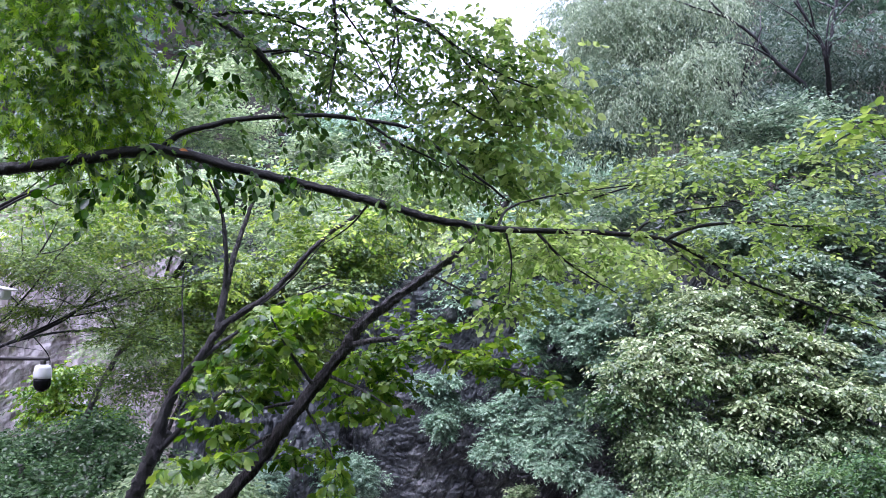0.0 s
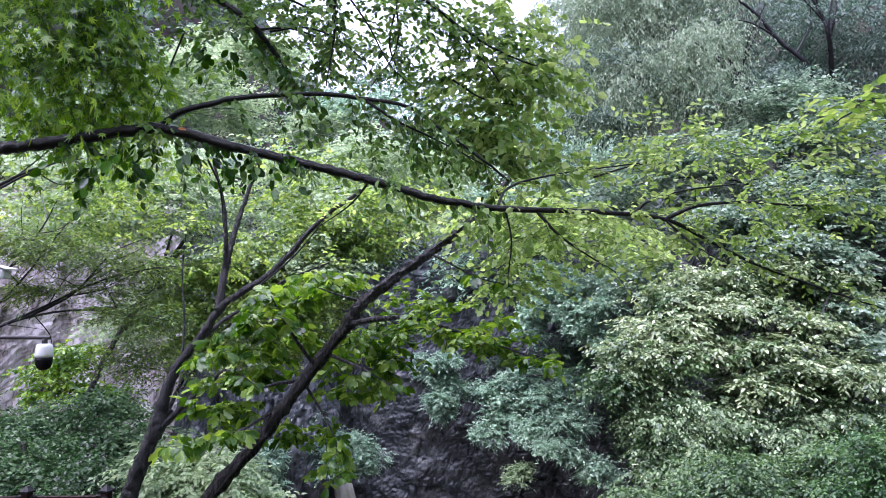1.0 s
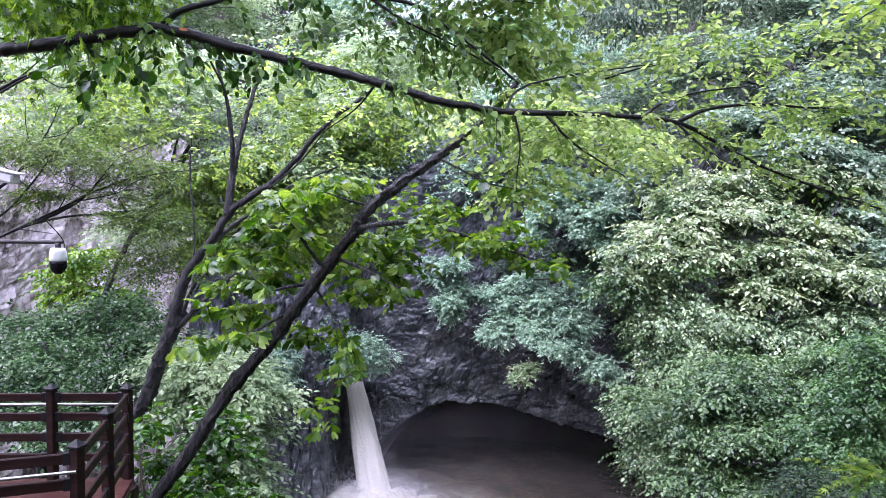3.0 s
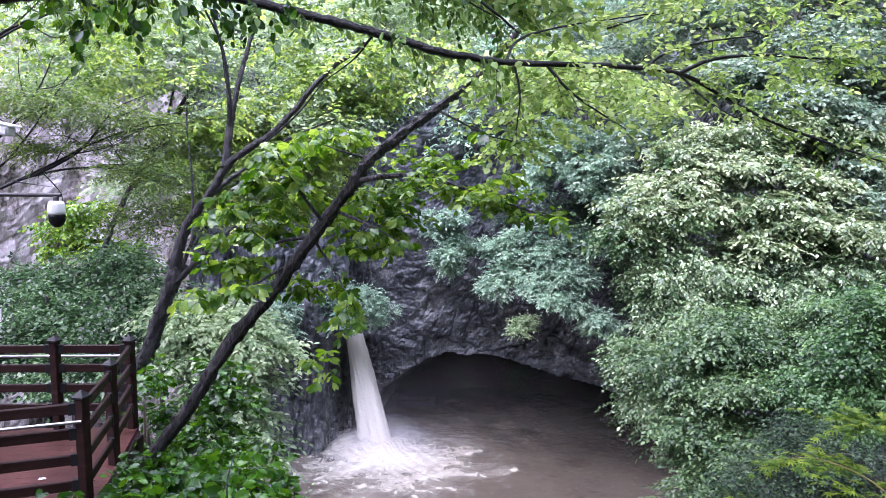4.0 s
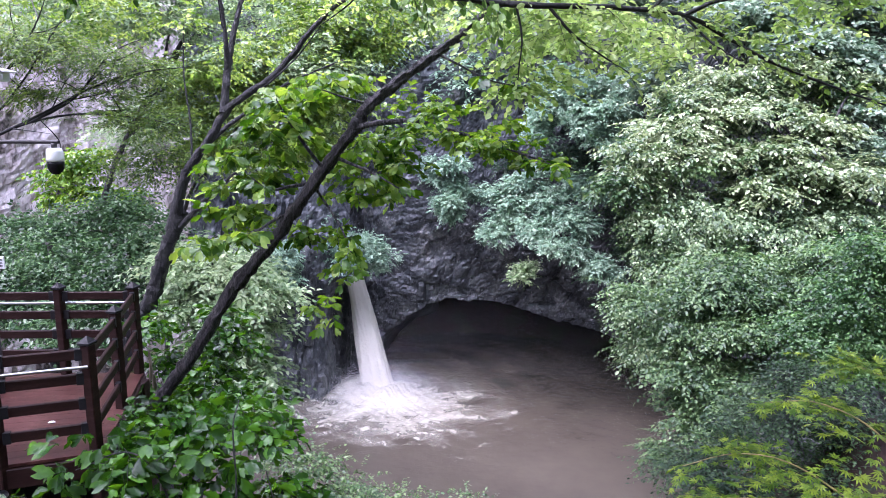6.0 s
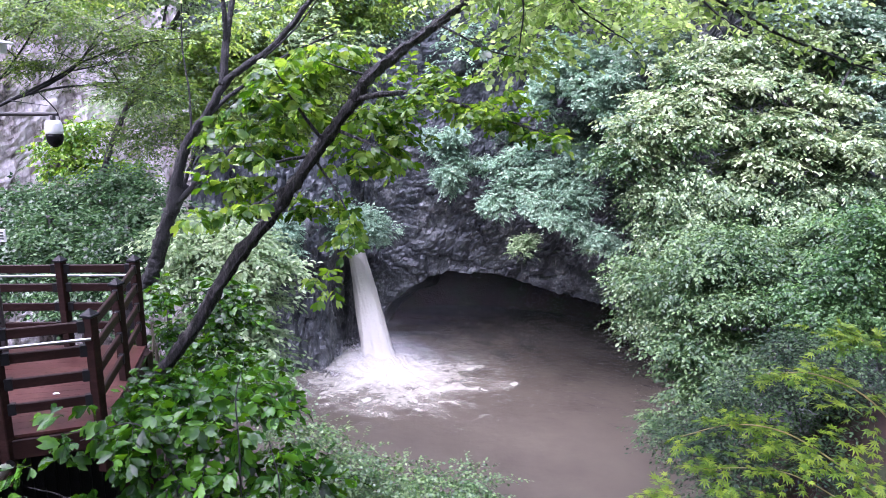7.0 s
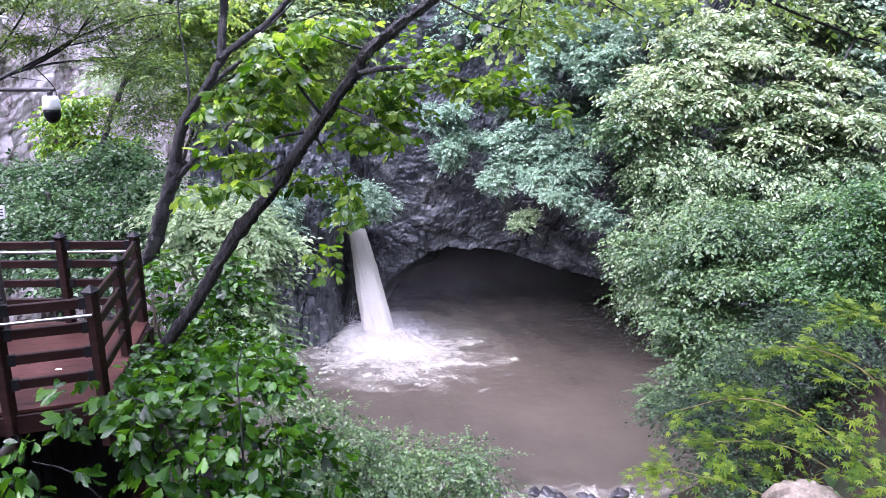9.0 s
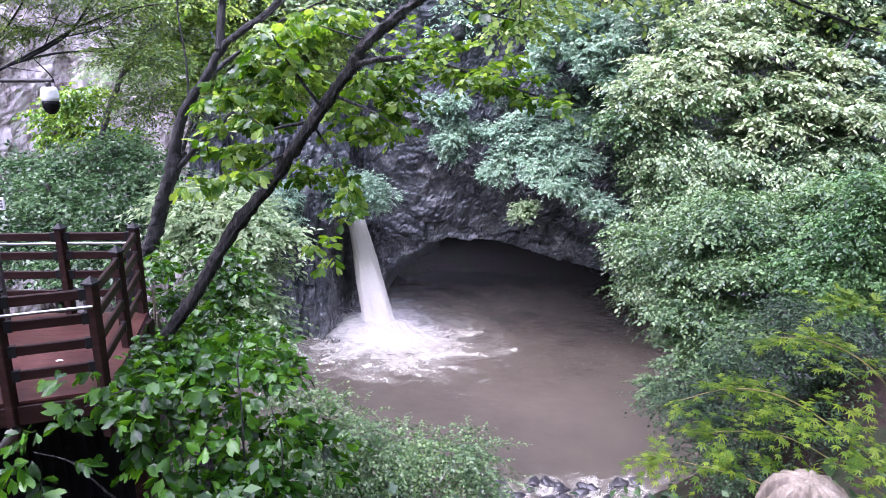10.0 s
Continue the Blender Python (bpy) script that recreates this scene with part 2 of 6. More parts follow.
WATER = pool_material()
FOAM = foam_material("pool_foam", 0.45, 1.15, 3.2, threads=0.55)
DROPS = surface_material("water_drops", [(0.3, (0.7, 0.7, 0.71)), (0.7, (0.85, 0.85, 0.86))], 3, 0.3, 0.1, 0.002)
FALLING = foam_material("falling_water", 0.1, 0.8, 5.0, (2.2, 2.2, 0.7), 0.0)

# ---- mesh helpers ----
UP = np.array((0.0, 0.0, 1.0))


def link_mesh(name, mesh, material, parent=None, label="", smooth=False):
    if material:
        mesh.materials.append(material)
    if smooth:
        mesh.polygons.foreach_set("use_smooth", [True] * len(mesh.polygons))
    ob = new(name, mesh)
    if parent:
        ob.parent = parent
    if label:
        ob["label"] = label
    return ob


def part(name, bm, material, parent=None, label="", smooth=False):
    mesh = bpy.data.meshes.new(name)
    bm.to_mesh(mesh)
    bm.free()
    return link_mesh(name, mesh, material, parent, label, smooth)


def thing(name, place, label, category, group="", kind=""):
    ob = new(name)
    ob.empty_display_size = 0.2
    ob.location = place
    tagged(ob, label, category, group, kind)
    bpy.context.view_layer.update()
    return ob


def under(ob, parent):
    """Parent ob to the thing and leave it where it stands in the world."""
    ob.parent = parent
    ob.matrix_parent_inverse = Matrix.Translation(-parent.location)
    return ob


def fast_mesh(name, verts, faces):
    """A mesh from arrays: verts (n, 3), faces (m, k)."""
    mesh = bpy.data.meshes.new(name)
    m, k = faces.shape
    mesh.vertices.add(len(verts))
    mesh.vertices.foreach_set("co", verts.astype(np.float32).ravel())
    mesh.loops.add(m * k)
    mesh.loops.foreach_set("vertex_index", faces.astype(np.int32).ravel())
    mesh.polygons.add(m)
    mesh.polygons.foreach_set("loop_start", np.arange(0, m * k, k, dtype=np.int32))
    mesh.update(calc_edges=True)
    return mesh


def grid_mesh(name, pts):
    """A sheet from an array of points (rows, columns, 3)."""
    r, c, _ = pts.shape
    i = np.arange(r * c).reshape(r, c)
    f = np.stack([i[:-1, :-1], i[:-1, 1:], i[1:, 1:], i[1:, :-1]], -1).reshape(-1, 4)
    return fast_mesh(name, pts.reshape(-1, 3), f)


def unit(v):
    return v / (np.linalg.norm(v, axis=-1, keepdims=True) + 1e-9)


def box_into(bm, size, m, bevel=0.008):
    made = bmesh.ops.create_cube(bm, size=1.0, matrix=m @ Matrix.Diagonal((*size, 1)))
    if bevel:
        edges = {e for v in made["verts"] for e in v.link_edges}
        bmesh.ops.bevel(bm, geom=list(edges), offset=bevel, segments=1, affect="EDGES")


def beam(name, a, b, width, height, material, parent, label="", bevel=0.008):
    """A squared timber or bar from a to b."""
    a, b = Vector(a), Vector(b)
    d = b - a
    bm = bmesh.new()
    rot = d.to_track_quat("X", "Z").to_matrix().to_4x4()
    box_into(bm, (d.length, width, height), rot, bevel)
    ob = part(name, bm, material, None, label)
    ob.location = (a + b) / 2
    return under(ob, parent)


def spline(points, n):
    """Catmull-Rom through the points, n samples."""
    p = np.array(points, float)
    if len(p) == 2:
        return p[0] + (p[1] - p[0]) * np.linspace(0, 1, n)[:, None]
    p = np.vstack([2 * p[0] - p[1], p, 2 * p[-1] - p[-2]])
    t = np.linspace(0, len(p) - 3 - 1e-6, n)
    i = t.astype(int)
    f = (t - i)[:, None]
    a, b, c, d = p[i], p[i + 1], p[i + 2], p[i + 3]
    return 0.5 * (2 * b + (c - a) * f + (2 * a - 5 * b + 4 * c - d) * f**2 + (3 * b - a - 3 * c + d) * f**3)


def limb_mesh(name, points, r0, r1, sides=8, knots=0.12, seed=0, power=1.0):
    """A tapered, slightly knotty limb along the points."""
    rng = np.random.default_rng(seed + 17)
    length = sum((Vector(b) - Vector(a)).length for a, b in zip(points, points[1:]))
    n = max(6, min(110, int(length / max(0.05, r0 * 0.8))))
    c = spline(points, n)
    c[1:-1] += rng.normal(0, r0 * 0.06, (n - 2, 3)) * (knots > 0)
    t = unit(np.gradient(c, axis=0))
    ref = np.array((0.31, 0.9, 0.2))
    u = unit(np.cross(t, ref))
    w = np.cross(t, u)
    rad = (r0 + (r1 - r0) * np.linspace(0, 1, n) ** power)
    furrow = 0.5 * knots * np.sin(np.arange(sides) * 2.4 + 0.8 * np.sin(np.arange(n)[:, None] * 0.5))
    rad = rad[:, None] * (1 + furrow + rng.normal(0, knots, (n, sides)) * 0.35 + rng.normal(0, knots, (n, 1)) * 0.2)
    a = np.linspace(0, 2 * np.pi, sides, endpoint=False)
    v = c[:, None] + rad[..., None] * (np.cos(a)[None, :, None] * u[:, None] + np.sin(a)[None, :, None] * w[:, None])
    i = np.arange(n * sides).reshape(n, sides)
    j = np.roll(i, -1, 1)
    f = np.stack([i[:-1], j[:-1], j[1:], i[1:]], -1).reshape(-1, 4)
    mesh = fast_mesh(name, v.reshape(-1, 3), f)
    return mesh, c


def limb(name, points, r0, r1, material, parent, seed=0, sides=8, knots=0.12, label=""):
    mesh, c = limb_mesh(name, points, r0, r1, sides, knots, seed)
    ob = link_mesh(name, mesh, material, None, label, True)
    under(ob, parent)
    return c


# leaf outlines: points along the rib, across it, and above it, in leaf lengths
OVATE = (np.array([(0, 0, 0), (0.3, 0.27, 0.05), (0.7, 0.22, 0.04), (1, 0, -0.1), (0.7, -0.22, 0.04), (0.3, -0.27, 0.05)]),
         np.array([(0, 1, 2, 3), (0, 3, 4, 5)]))
NARROW = (np.array([(0, 0, 0), (0.45, 0.15, 0.03), (1, 0, -0.12), (0.45, -0.15, 0.03)]), np.array([(0, 1, 2), (0, 2, 3)]))
ROUND = (np.array([(0, 0, 0), (0.35, 0.36, 0.06), (0.8, 0.28, 0.03), (1, 0, -0.08), (0.8, -0.28, 0.03), (0.35, -0.36, 0.06)]),
         np.array([(0, 1, 2, 3), (0, 3, 4, 5)]))
BROAD = (np.array([(0, 0, 0), (0.28, 0.31, 0.09), (0.68, 0.25, 0.05), (1, 0, -0.14), (0.68, -0.25, 0.05), (0.28, -0.31, 0.09)]),
         np.array([(0, 1, 2, 3), (0, 3, 4, 5)]))
SMALL = (np.array([(0, 0, 0), (0.45, 0.32, 0.05), (1, 0, -0.08), (0.45, -0.32, 0.05)]), np.array([(0, 1, 2), (0, 2, 3)]))
OAK = (np.array([(0, 0, 0), (0.16, 0.1, 0.02), (0.32, 0.215, 0.07), (0.4, 0.205, 0.03), (0.54, 0.285, 0.06), (0.62, 0.265, 0.02), (0.76, 0.25, 0.02), (0.9, 0.13, -0.05), (1, 0, -0.12), (0.9, -0.13, -0.05), (0.76, -0.25, 0.02), (0.62, -0.265, 0.02), (0.54, -0.285, 0.06), (0.4, -0.205, 0.03), (0.32, -0.215, 0.07), (0.16, -0.1, 0.02), (0.35, 0, 0.0), (0.65, 0, -0.03)]),
       np.array([(0, 1, 2, 16), (16, 2, 3, 4), (16, 4, 5, 17), (17, 5, 6, 7), (17, 7, 8, 8), (0, 16, 14, 15), (16, 12, 13, 14), (16, 17, 11, 12),
                 (17, 9, 10, 11), (17, 8, 9, 9)]))


LOBED = (OAK[0] * np.array((1, 1.08, 1.6)), OAK[1])          # a broader, cupped oak leaf


def palmate():
    """Seven pointed lobes round the stalk's end."""
    tips = [(-118, 0.42), (-78, 0.72), (-38, 0.92), (0, 1.0), (38, 0.92), (78, 0.72), (118, 0.42)]
    v, f = [(0, 0, 0)], []
    for k, (a, r) in enumerate(tips):
        for da, rr, z in ((-15, r * 0.42, 0.03), (0, r, -0.06), (15, r * 0.42, 0.03)):
            b = radians(a + da)
            v.append((0.15 + rr * 0.7 * math.cos(b), rr * 0.7 * math.sin(b), z))
        f.append((0, 1 + 3 * k, 2 + 3 * k, 3 + 3 * k))
        if k:
            f.append((0, 3 * k, 1 + 3 * k, 1 + 3 * k))
    return np.array(v), np.array(f)


MAPLE = palmate()


def spray_leaves(o, d, length, n, size, rng, flat=0.7, hang=0.25, spread=55, jitter=0.25):
    """Leaves set alternately along sprays: o, d (s, 3) start and way of each spray. Gives place, rib, width, normal and length of each leaf."""
    s = len(o)
    k = np.arange(n)
    f = (k + 0.6) / n
    p = o[:, None] + d[:, None] * (length[:, None] * f)[..., None]
    p[..., 2] -= hang * length[:, None] * f**2
    side = unit(np.cross(d, UP))
    a = np.radians(spread) * np.where(k % 2, 1, -1) * np.where(k == n - 1, 0.05, 1)
    rib = d[:, None] * np.cos(a)[None, :, None] + side[:, None] * np.sin(a)[None, :, None]
    rib = rib + rng.normal(0, jitter, rib.shape)
    rib[..., 2] -= hang * 1.3
    rib = unit(rib)
    nor = UP * flat + rng.normal(0, 1 - flat, rib.shape) * 0.8
    nor = unit(nor - rib * (nor * rib).sum(-1, keepdims=True))
    wid = np.cross(nor, rib)
    ln = size * rng.uniform(0.65, 1.2, (s, n))
    return [x.reshape(-1, 3) for x in (p, rib, wid, nor)] + [ln.ravel()]


def leaves_mesh(name, leaves, shape):
    p, rib, wid, nor, ln = leaves
    tv, tf = shape
    v = p[:, None] + ln[:, None, None] * (tv[None, :, 0, None] * rib[:, None] + tv[None, :, 1, None] * wid[:, None] + tv[None, :, 2, None] * nor[:, None])
    f = tf[None] + (np.arange(len(p)) * len(tv))[:, None, None]
    f = f.reshape(-1, tf.shape[1])
    return fast_mesh(name, v.reshape(-1, 3), f)


def twigs_mesh(name, o, d, length, hang, r):
    """Thin three-sided twigs that carry the sprays."""
    t = np.array((0.0, 0.5, 1.0))
    c = o[:, None] + d[:, None] * (length[:, None] * t)[..., None]
    c[..., 2] -= hang * length[:, None] * t**2
    side = unit(np.cross(d, UP))
    top = np.cross(side, d)
    a = np.radians((90, 210, 330))
    ring = np.cos(a)[:, None] * side[:, None] + np.sin(a)[:, None] * top[:, None]
    w = r * np.array((1.0, 0.7, 0.25))
    v = c[:, :, None] + w[None, :, None, None] * ring[:, None]
    i = np.arange(len(o) * 9).reshape(len(o), 3, 3)
    j = np.roll(i, -1, 2)
    f = np.stack([i[:, :-1], j[:, :-1], j[:, 1:], i[:, 1:]], -1).reshape(-1, 4)
    return fast_mesh(name, v.reshape(-1, 3), f)


def blob_sprays(blobs, boughs, per, rng, reach=0.5, out_z=0.25, thick=0.2, lumps=0):
    """Sprays in flat pads round boughs that stand out from the middle of each lump (x, y, z, rx, ry, rz) of a crown."""
    o, d = [], []
    if lumps:
        finer = []
        for b in blobs:
            for _ in range(lumps):
                w = unit(rng.normal(0, 1, 3)) * rng.uniform(0.25, 0.85)
                finer.append((*(np.array(b[:3]) + w * np.array(b[3:])), *(np.array(b[3:]) * rng.uniform(0.28, 0.55))))
        blobs = finer
    vol = np.array([(b[3] * b[4] * b[5]) ** (2 / 3) for b in blobs])
    count = np.maximum(2, (boughs * vol / vol.sum()).astype(int))
    for b, k in zip(blobs, count):
        c, r = np.array(b[:3]), np.array(b[3:])
        w = unit(rng.normal(0, 1, (k, 3)))
        w[:, 2] = np.where(w[:, 2] < -0.35, -w[:, 2], w[:, 2])
        rad = rng.uniform(0.35, 1.0, (k, 1)) ** 0.6
        mid = c + w * r * rad
        size = rng.uniform(0.6, 1.3, (k, 1, 1)) * reach
        off = rng.normal(0, 1, (k, per, 3)) * size * np.array((0.55, 0.55, thick))
        o.append((mid[:, None] + off).reshape(-1, 3))
        way = w[:, None] * np.array((1, 1, out_z)) + off / size * 0.7 + rng.normal(0, 0.35, (k, per, 3)) * np.array((1, 1, 0.4))
        d.append(unit(way).reshape(-1, 3))
    return np.vstack(o), np.vstack(d)


def line_sprays(lines, step, rng, length, lift=0.1, start=0.15, two=True):
    """Sprays that leave limbs sideways; lines: arrays of points."""
    o, d = [], []
    for c in lines:
        t = unit(np.gradient(c, axis=0))
        seg = np.linalg.norm(np.diff(c, axis=0), axis=1)
        n = max(2, int(seg.sum() / step))
        at = np.sort(rng.uniform(start, 1, n)) * (len(c) - 1.001)
        i = at.astype(int)
        p = c[i] + (c[i + 1] - c[i]) * (at - i)[:, None]
        side = unit(np.cross(t[i], UP)) * rng.choice((-1, 1), (n, 1))
        way = t[i] * rng.uniform(0.1, 0.9, (n, 1)) + side * rng.uniform(0.3, 1, (n, 1)) + UP * rng.normal(lift, 0.35, (n, 1))
        o.append(p)
        d.append(unit(way))
    return np.vstack(o), np.vstack(d)


def crown(parent, sprays, n, size, shape, material, seed, length=0.5, hang=0.25, flat=0.7, twig=0.0, name="crown", singles=0, single_mat=None, near=None, spread=55, label=""):
    """Leaves of a tree as one part; singles: that many of the leaves nearest to a place are parts of their own."""
    rng = np.random.default_rng(seed)
    o, d = sprays
    ln = length * rng.uniform(0.6, 1.3, len(o))
    leaves = spray_leaves(o, d, ln, n, size, rng, flat, hang, spread)
    if twig:
        ob = under(link_mesh("twig", twigs_mesh("twig", o, d, ln, hang, twig), BARK_DARK), parent)
        ob["kind"] = "stuff"
    if singles:
        order = np.argsort(np.linalg.norm(leaves[0] - np.array(near), axis=1))
        one, leaves = [x[order[:singles]] for x in leaves], [x[order[singles:]] for x in leaves]
        tv, tf = shape
        base = fast_mesh("leaf", tv, tf)
        base.validate()
        base.materials.append(single_mat)
        for p, rib, wid, nor, size1 in zip(*one):
            ob = new("leaf", base)
            m = Matrix((*zip(rib * size1, wid * size1, nor * size1, p), (0, 0, 0, 1)))
            ob.parent = parent
            ob.matrix_parent_inverse = Matrix.Translation(-parent.location)
            ob.matrix_basis = m
    mesh = leaves_mesh(name, leaves, shape)
    if len(shape[0]) > 8:
        mesh.validate()
    ob = link_mesh(name, mesh, material, None, label)
    ob["kind"] = "stuff"
    return under(ob, parent)


# ---- the gorge: ground, cliff, pool ----
WATER_Z = -11.9
RIM = [(-27, 2), (-21, 14), (-15.5, 22), (-12, 28.5), (-8.6, 32.4), (-5.6, 33.0), (-5.3, 36.3), (-3.6, 37.0), (-1, 36.6), (3, 36.6), (7.5, 35.8),
       (10.5, 33), (12.5, 28), (14.5, 21), (17.5, 12), (20, 2)]
HOLLOW = [(-28, -2), (-23, 15), (-17.5, 23), (-14, 30), (-11, 46), (0, 48), (11, 46), (14.5, 31), (17, 22), (20, 12), (22, -2)]


def wavy(x, y, s=0):
    return (np.sin(x * 0.9 + s) * np.cos(y * 0.8 - s) + 0.6 * np.sin(x * 2.1 - y * 1.3 + s) + 0.35 * np.sin(x * 4.7 + 2 * s) * np.sin(y * 4.1)
            + 0.2 * np.sin(x * 9.3 + y * 7.7))


def inside(px, py, poly):
    """Signed distance to the polygon, positive inside."""
    best, odd = np.full(px.shape, 1e9), np.zeros(px.shape, bool)
    for (ax, ay), (bx, by) in zip(poly, poly[1:] + poly[:1]):
        dx, dy = bx - ax, by - ay
        t = np.clip(((px - ax) * dx + (py - ay) * dy) / (dx * dx + dy * dy), 0, 1)
        best = np.minimum(best, np.hypot(px - ax - t * dx, py - ay - t * dy))
        cross = (ay > py) != (by > py)
        odd ^= cross & (px < (bx - ax) * (py - ay) / (by - ay + 1e-12) + ax)
    return np.where(odd, best, -best)


def ground_z(x, y):
    x, y = np.asarray(x, float), np.asarray(y, float)
    pool = np.maximum(0, np.hypot((x - 0.8) / 1.05, (y - 31) * 0.95) - 10.5)
    low = WATER_Z - 0.9 + 0.74 * pool
    low = np.minimum(low, 0.0 - 0.18 * np.maximum(0, y - 1.5)) + 0.12 * wavy(x * 0.8, y * 0.8)
    stream = np.clip(1 - np.abs(x - 3.8 + 0.1 * (22 - y)) / 3.0, 0, 1) * np.clip((24 - y) / 4, 0, 1) * np.clip((y - 8) / 6, 0, 1)
    low = low * (1 - stream) + (WATER_Z - 0.75 - 0.12 * np.maximum(0, 22 - y)) * stream
    low = low + 2.6 * np.exp(-((x - 5.9) / 1.7) ** 2 - ((y - 9.6) / 1.7) ** 2)          # bare soil bank
    e = -inside(x, y, HOLLOW)
    steep = 0.5 + 0.75 * np.clip(np.abs(x / np.maximum(y, 5) + 0.03) - 0.12, 0, 0.3) / 0.3
    high = 4.6 + steep * np.clip(e, 0, 45) + 0.12 * np.clip(e - 45, 0, 200) + 1.2 * wavy(x * 0.07, y * 0.07, 1) + 0.3 * wavy(x * 0.4, y * 0.4)
    near = np.clip((y + 2) / 10, 0, 1)
    high = high * near + (1 - near) * (0.62 * np.clip(-y - 3.5, 0, 40) + 0.05 * np.clip(-y - 43, 0, 300))
    blend = np.clip((e + 0.4) / 0.8, 0, 1)
    return low * (1 - blend) + high * blend


def build_ground():
    def axis(lo, hi, fine_lo, fine_hi, step):
        mid = np.arange(fine_lo, fine_hi + step, step)
        a = fine_lo - np.geomspace(step, fine_lo - lo, 26)[::-1]
        b = fine_hi + np.geomspace(step, hi - fine_hi, 26)
        return np.concatenate([a, mid, b])
    x, y = np.meshgrid(axis(-900, 900, -26, 26, 0.45), axis(-900, 1500, -4, 52, 0.45))
    pts = np.stack([x, y, ground_z(x, y)], -1)
    ob = link_mesh("ground", grid_mesh("ground", pts), SOIL, None, "", True)
    tagged(ob, "steep wet forest ground of brown soil and moss", "ground", kind="structure")


def ridge(x, y, z):
    return 1 - 2.4 * abs(noise.noise(Vector((x, y, z))))


def blocks(p, seed):
    """Broken blocks: how far the one at p stands out, and how deep the joint round it is."""
    near, mids = noise.voronoi(Vector(p) + Vector((seed, 0, 0)))
    proud = noise.cell(mids[0] * 7.3)
    return proud, max(0.0, 1 - (near[1] - near[0]) * 7)


def rock_noise(p, s):
    """Relief of the rock: upright columns on the buttress, flat broken beds over the cave."""
    x, y, z = p
    beds = min(1.0, max(0.0, (x + 5.2) * 0.8)) if y > 30 else 0.0
    wx, wy, wz = noise.noise_vector(Vector(p) * 0.7) * 0.5
    columns = beds_of = 0.0
    if beds < 1:
        a, ja = blocks((x * 1.7 + wx, y * 1.7 + wy, z * 0.24 + wz * 0.3), 0)
        b, jb = blocks((x * 4.2 + wx, y * 4.2 + wy, z * 0.75 + wz), 9)
        columns = 0.42 * a - 0.25 * ja + 0.20 * b - 0.14 * jb + 0.35 * ridge(x * 0.7 + wx, y * 0.7 + wy, z * 0.15)
    if beds > 0:
        a, ja = blocks((x * 0.55 + wx, y * 0.5 + wy, z * 1.0 + wz), 3)
        b, jb = blocks((x * 1.9 + wx, y * 1.9 + wy, z * 2.9 + wz), 5)
        beds_of = 0.34 * a - 0.2 * ja + 0.13 * b - 0.10 * jb + 0.2 * ridge(x * 0.3 + wx, y * 0.3, z * 0.5 + wz)
    c, jc = blocks((x * 5.2 + wx, y * 5.2 + wy, z * 5.6 + wz), 7)
    return columns * (1 - beds) + beds_of * beds + 0.07 * c - 0.06 * jc + 0.9 * noise.fractal(Vector(p) * 0.22, 1.0, 2.0, 3)


def cave_depth(x, z):
    """How far the rock is hollowed behind the arch."""
    arch = float(np.interp(x, (-3.5, -2.9, -1.8, -0.5, 1.0, 2.5, 4.0, 5.5, 7.2, 9.0, 11.0, 12.0), (0, 2.0, 3.0, 3.7, 3.9, 3.75, 3.45, 3.0, 2.5, 2.2, 1.8, 0)))
    if arch <= 0:
        return 0.0
    top = WATER_Z + arch + 0.16 * noise.noise(Vector((x * 1.1, 0, 3))) + 0.07 * noise.cell(Vector((x * 1.3, 0, 1)))
    f = min(1.0, max(0.0, (top - z) / 0.55))
    side = min(1.0, max(0.0, min((x + 3.5) * 4, 12.0 - x)))
    return (4.0 * f + 6.0 * min(1.0, max(0.0, (top - z) / 2.2))) * side


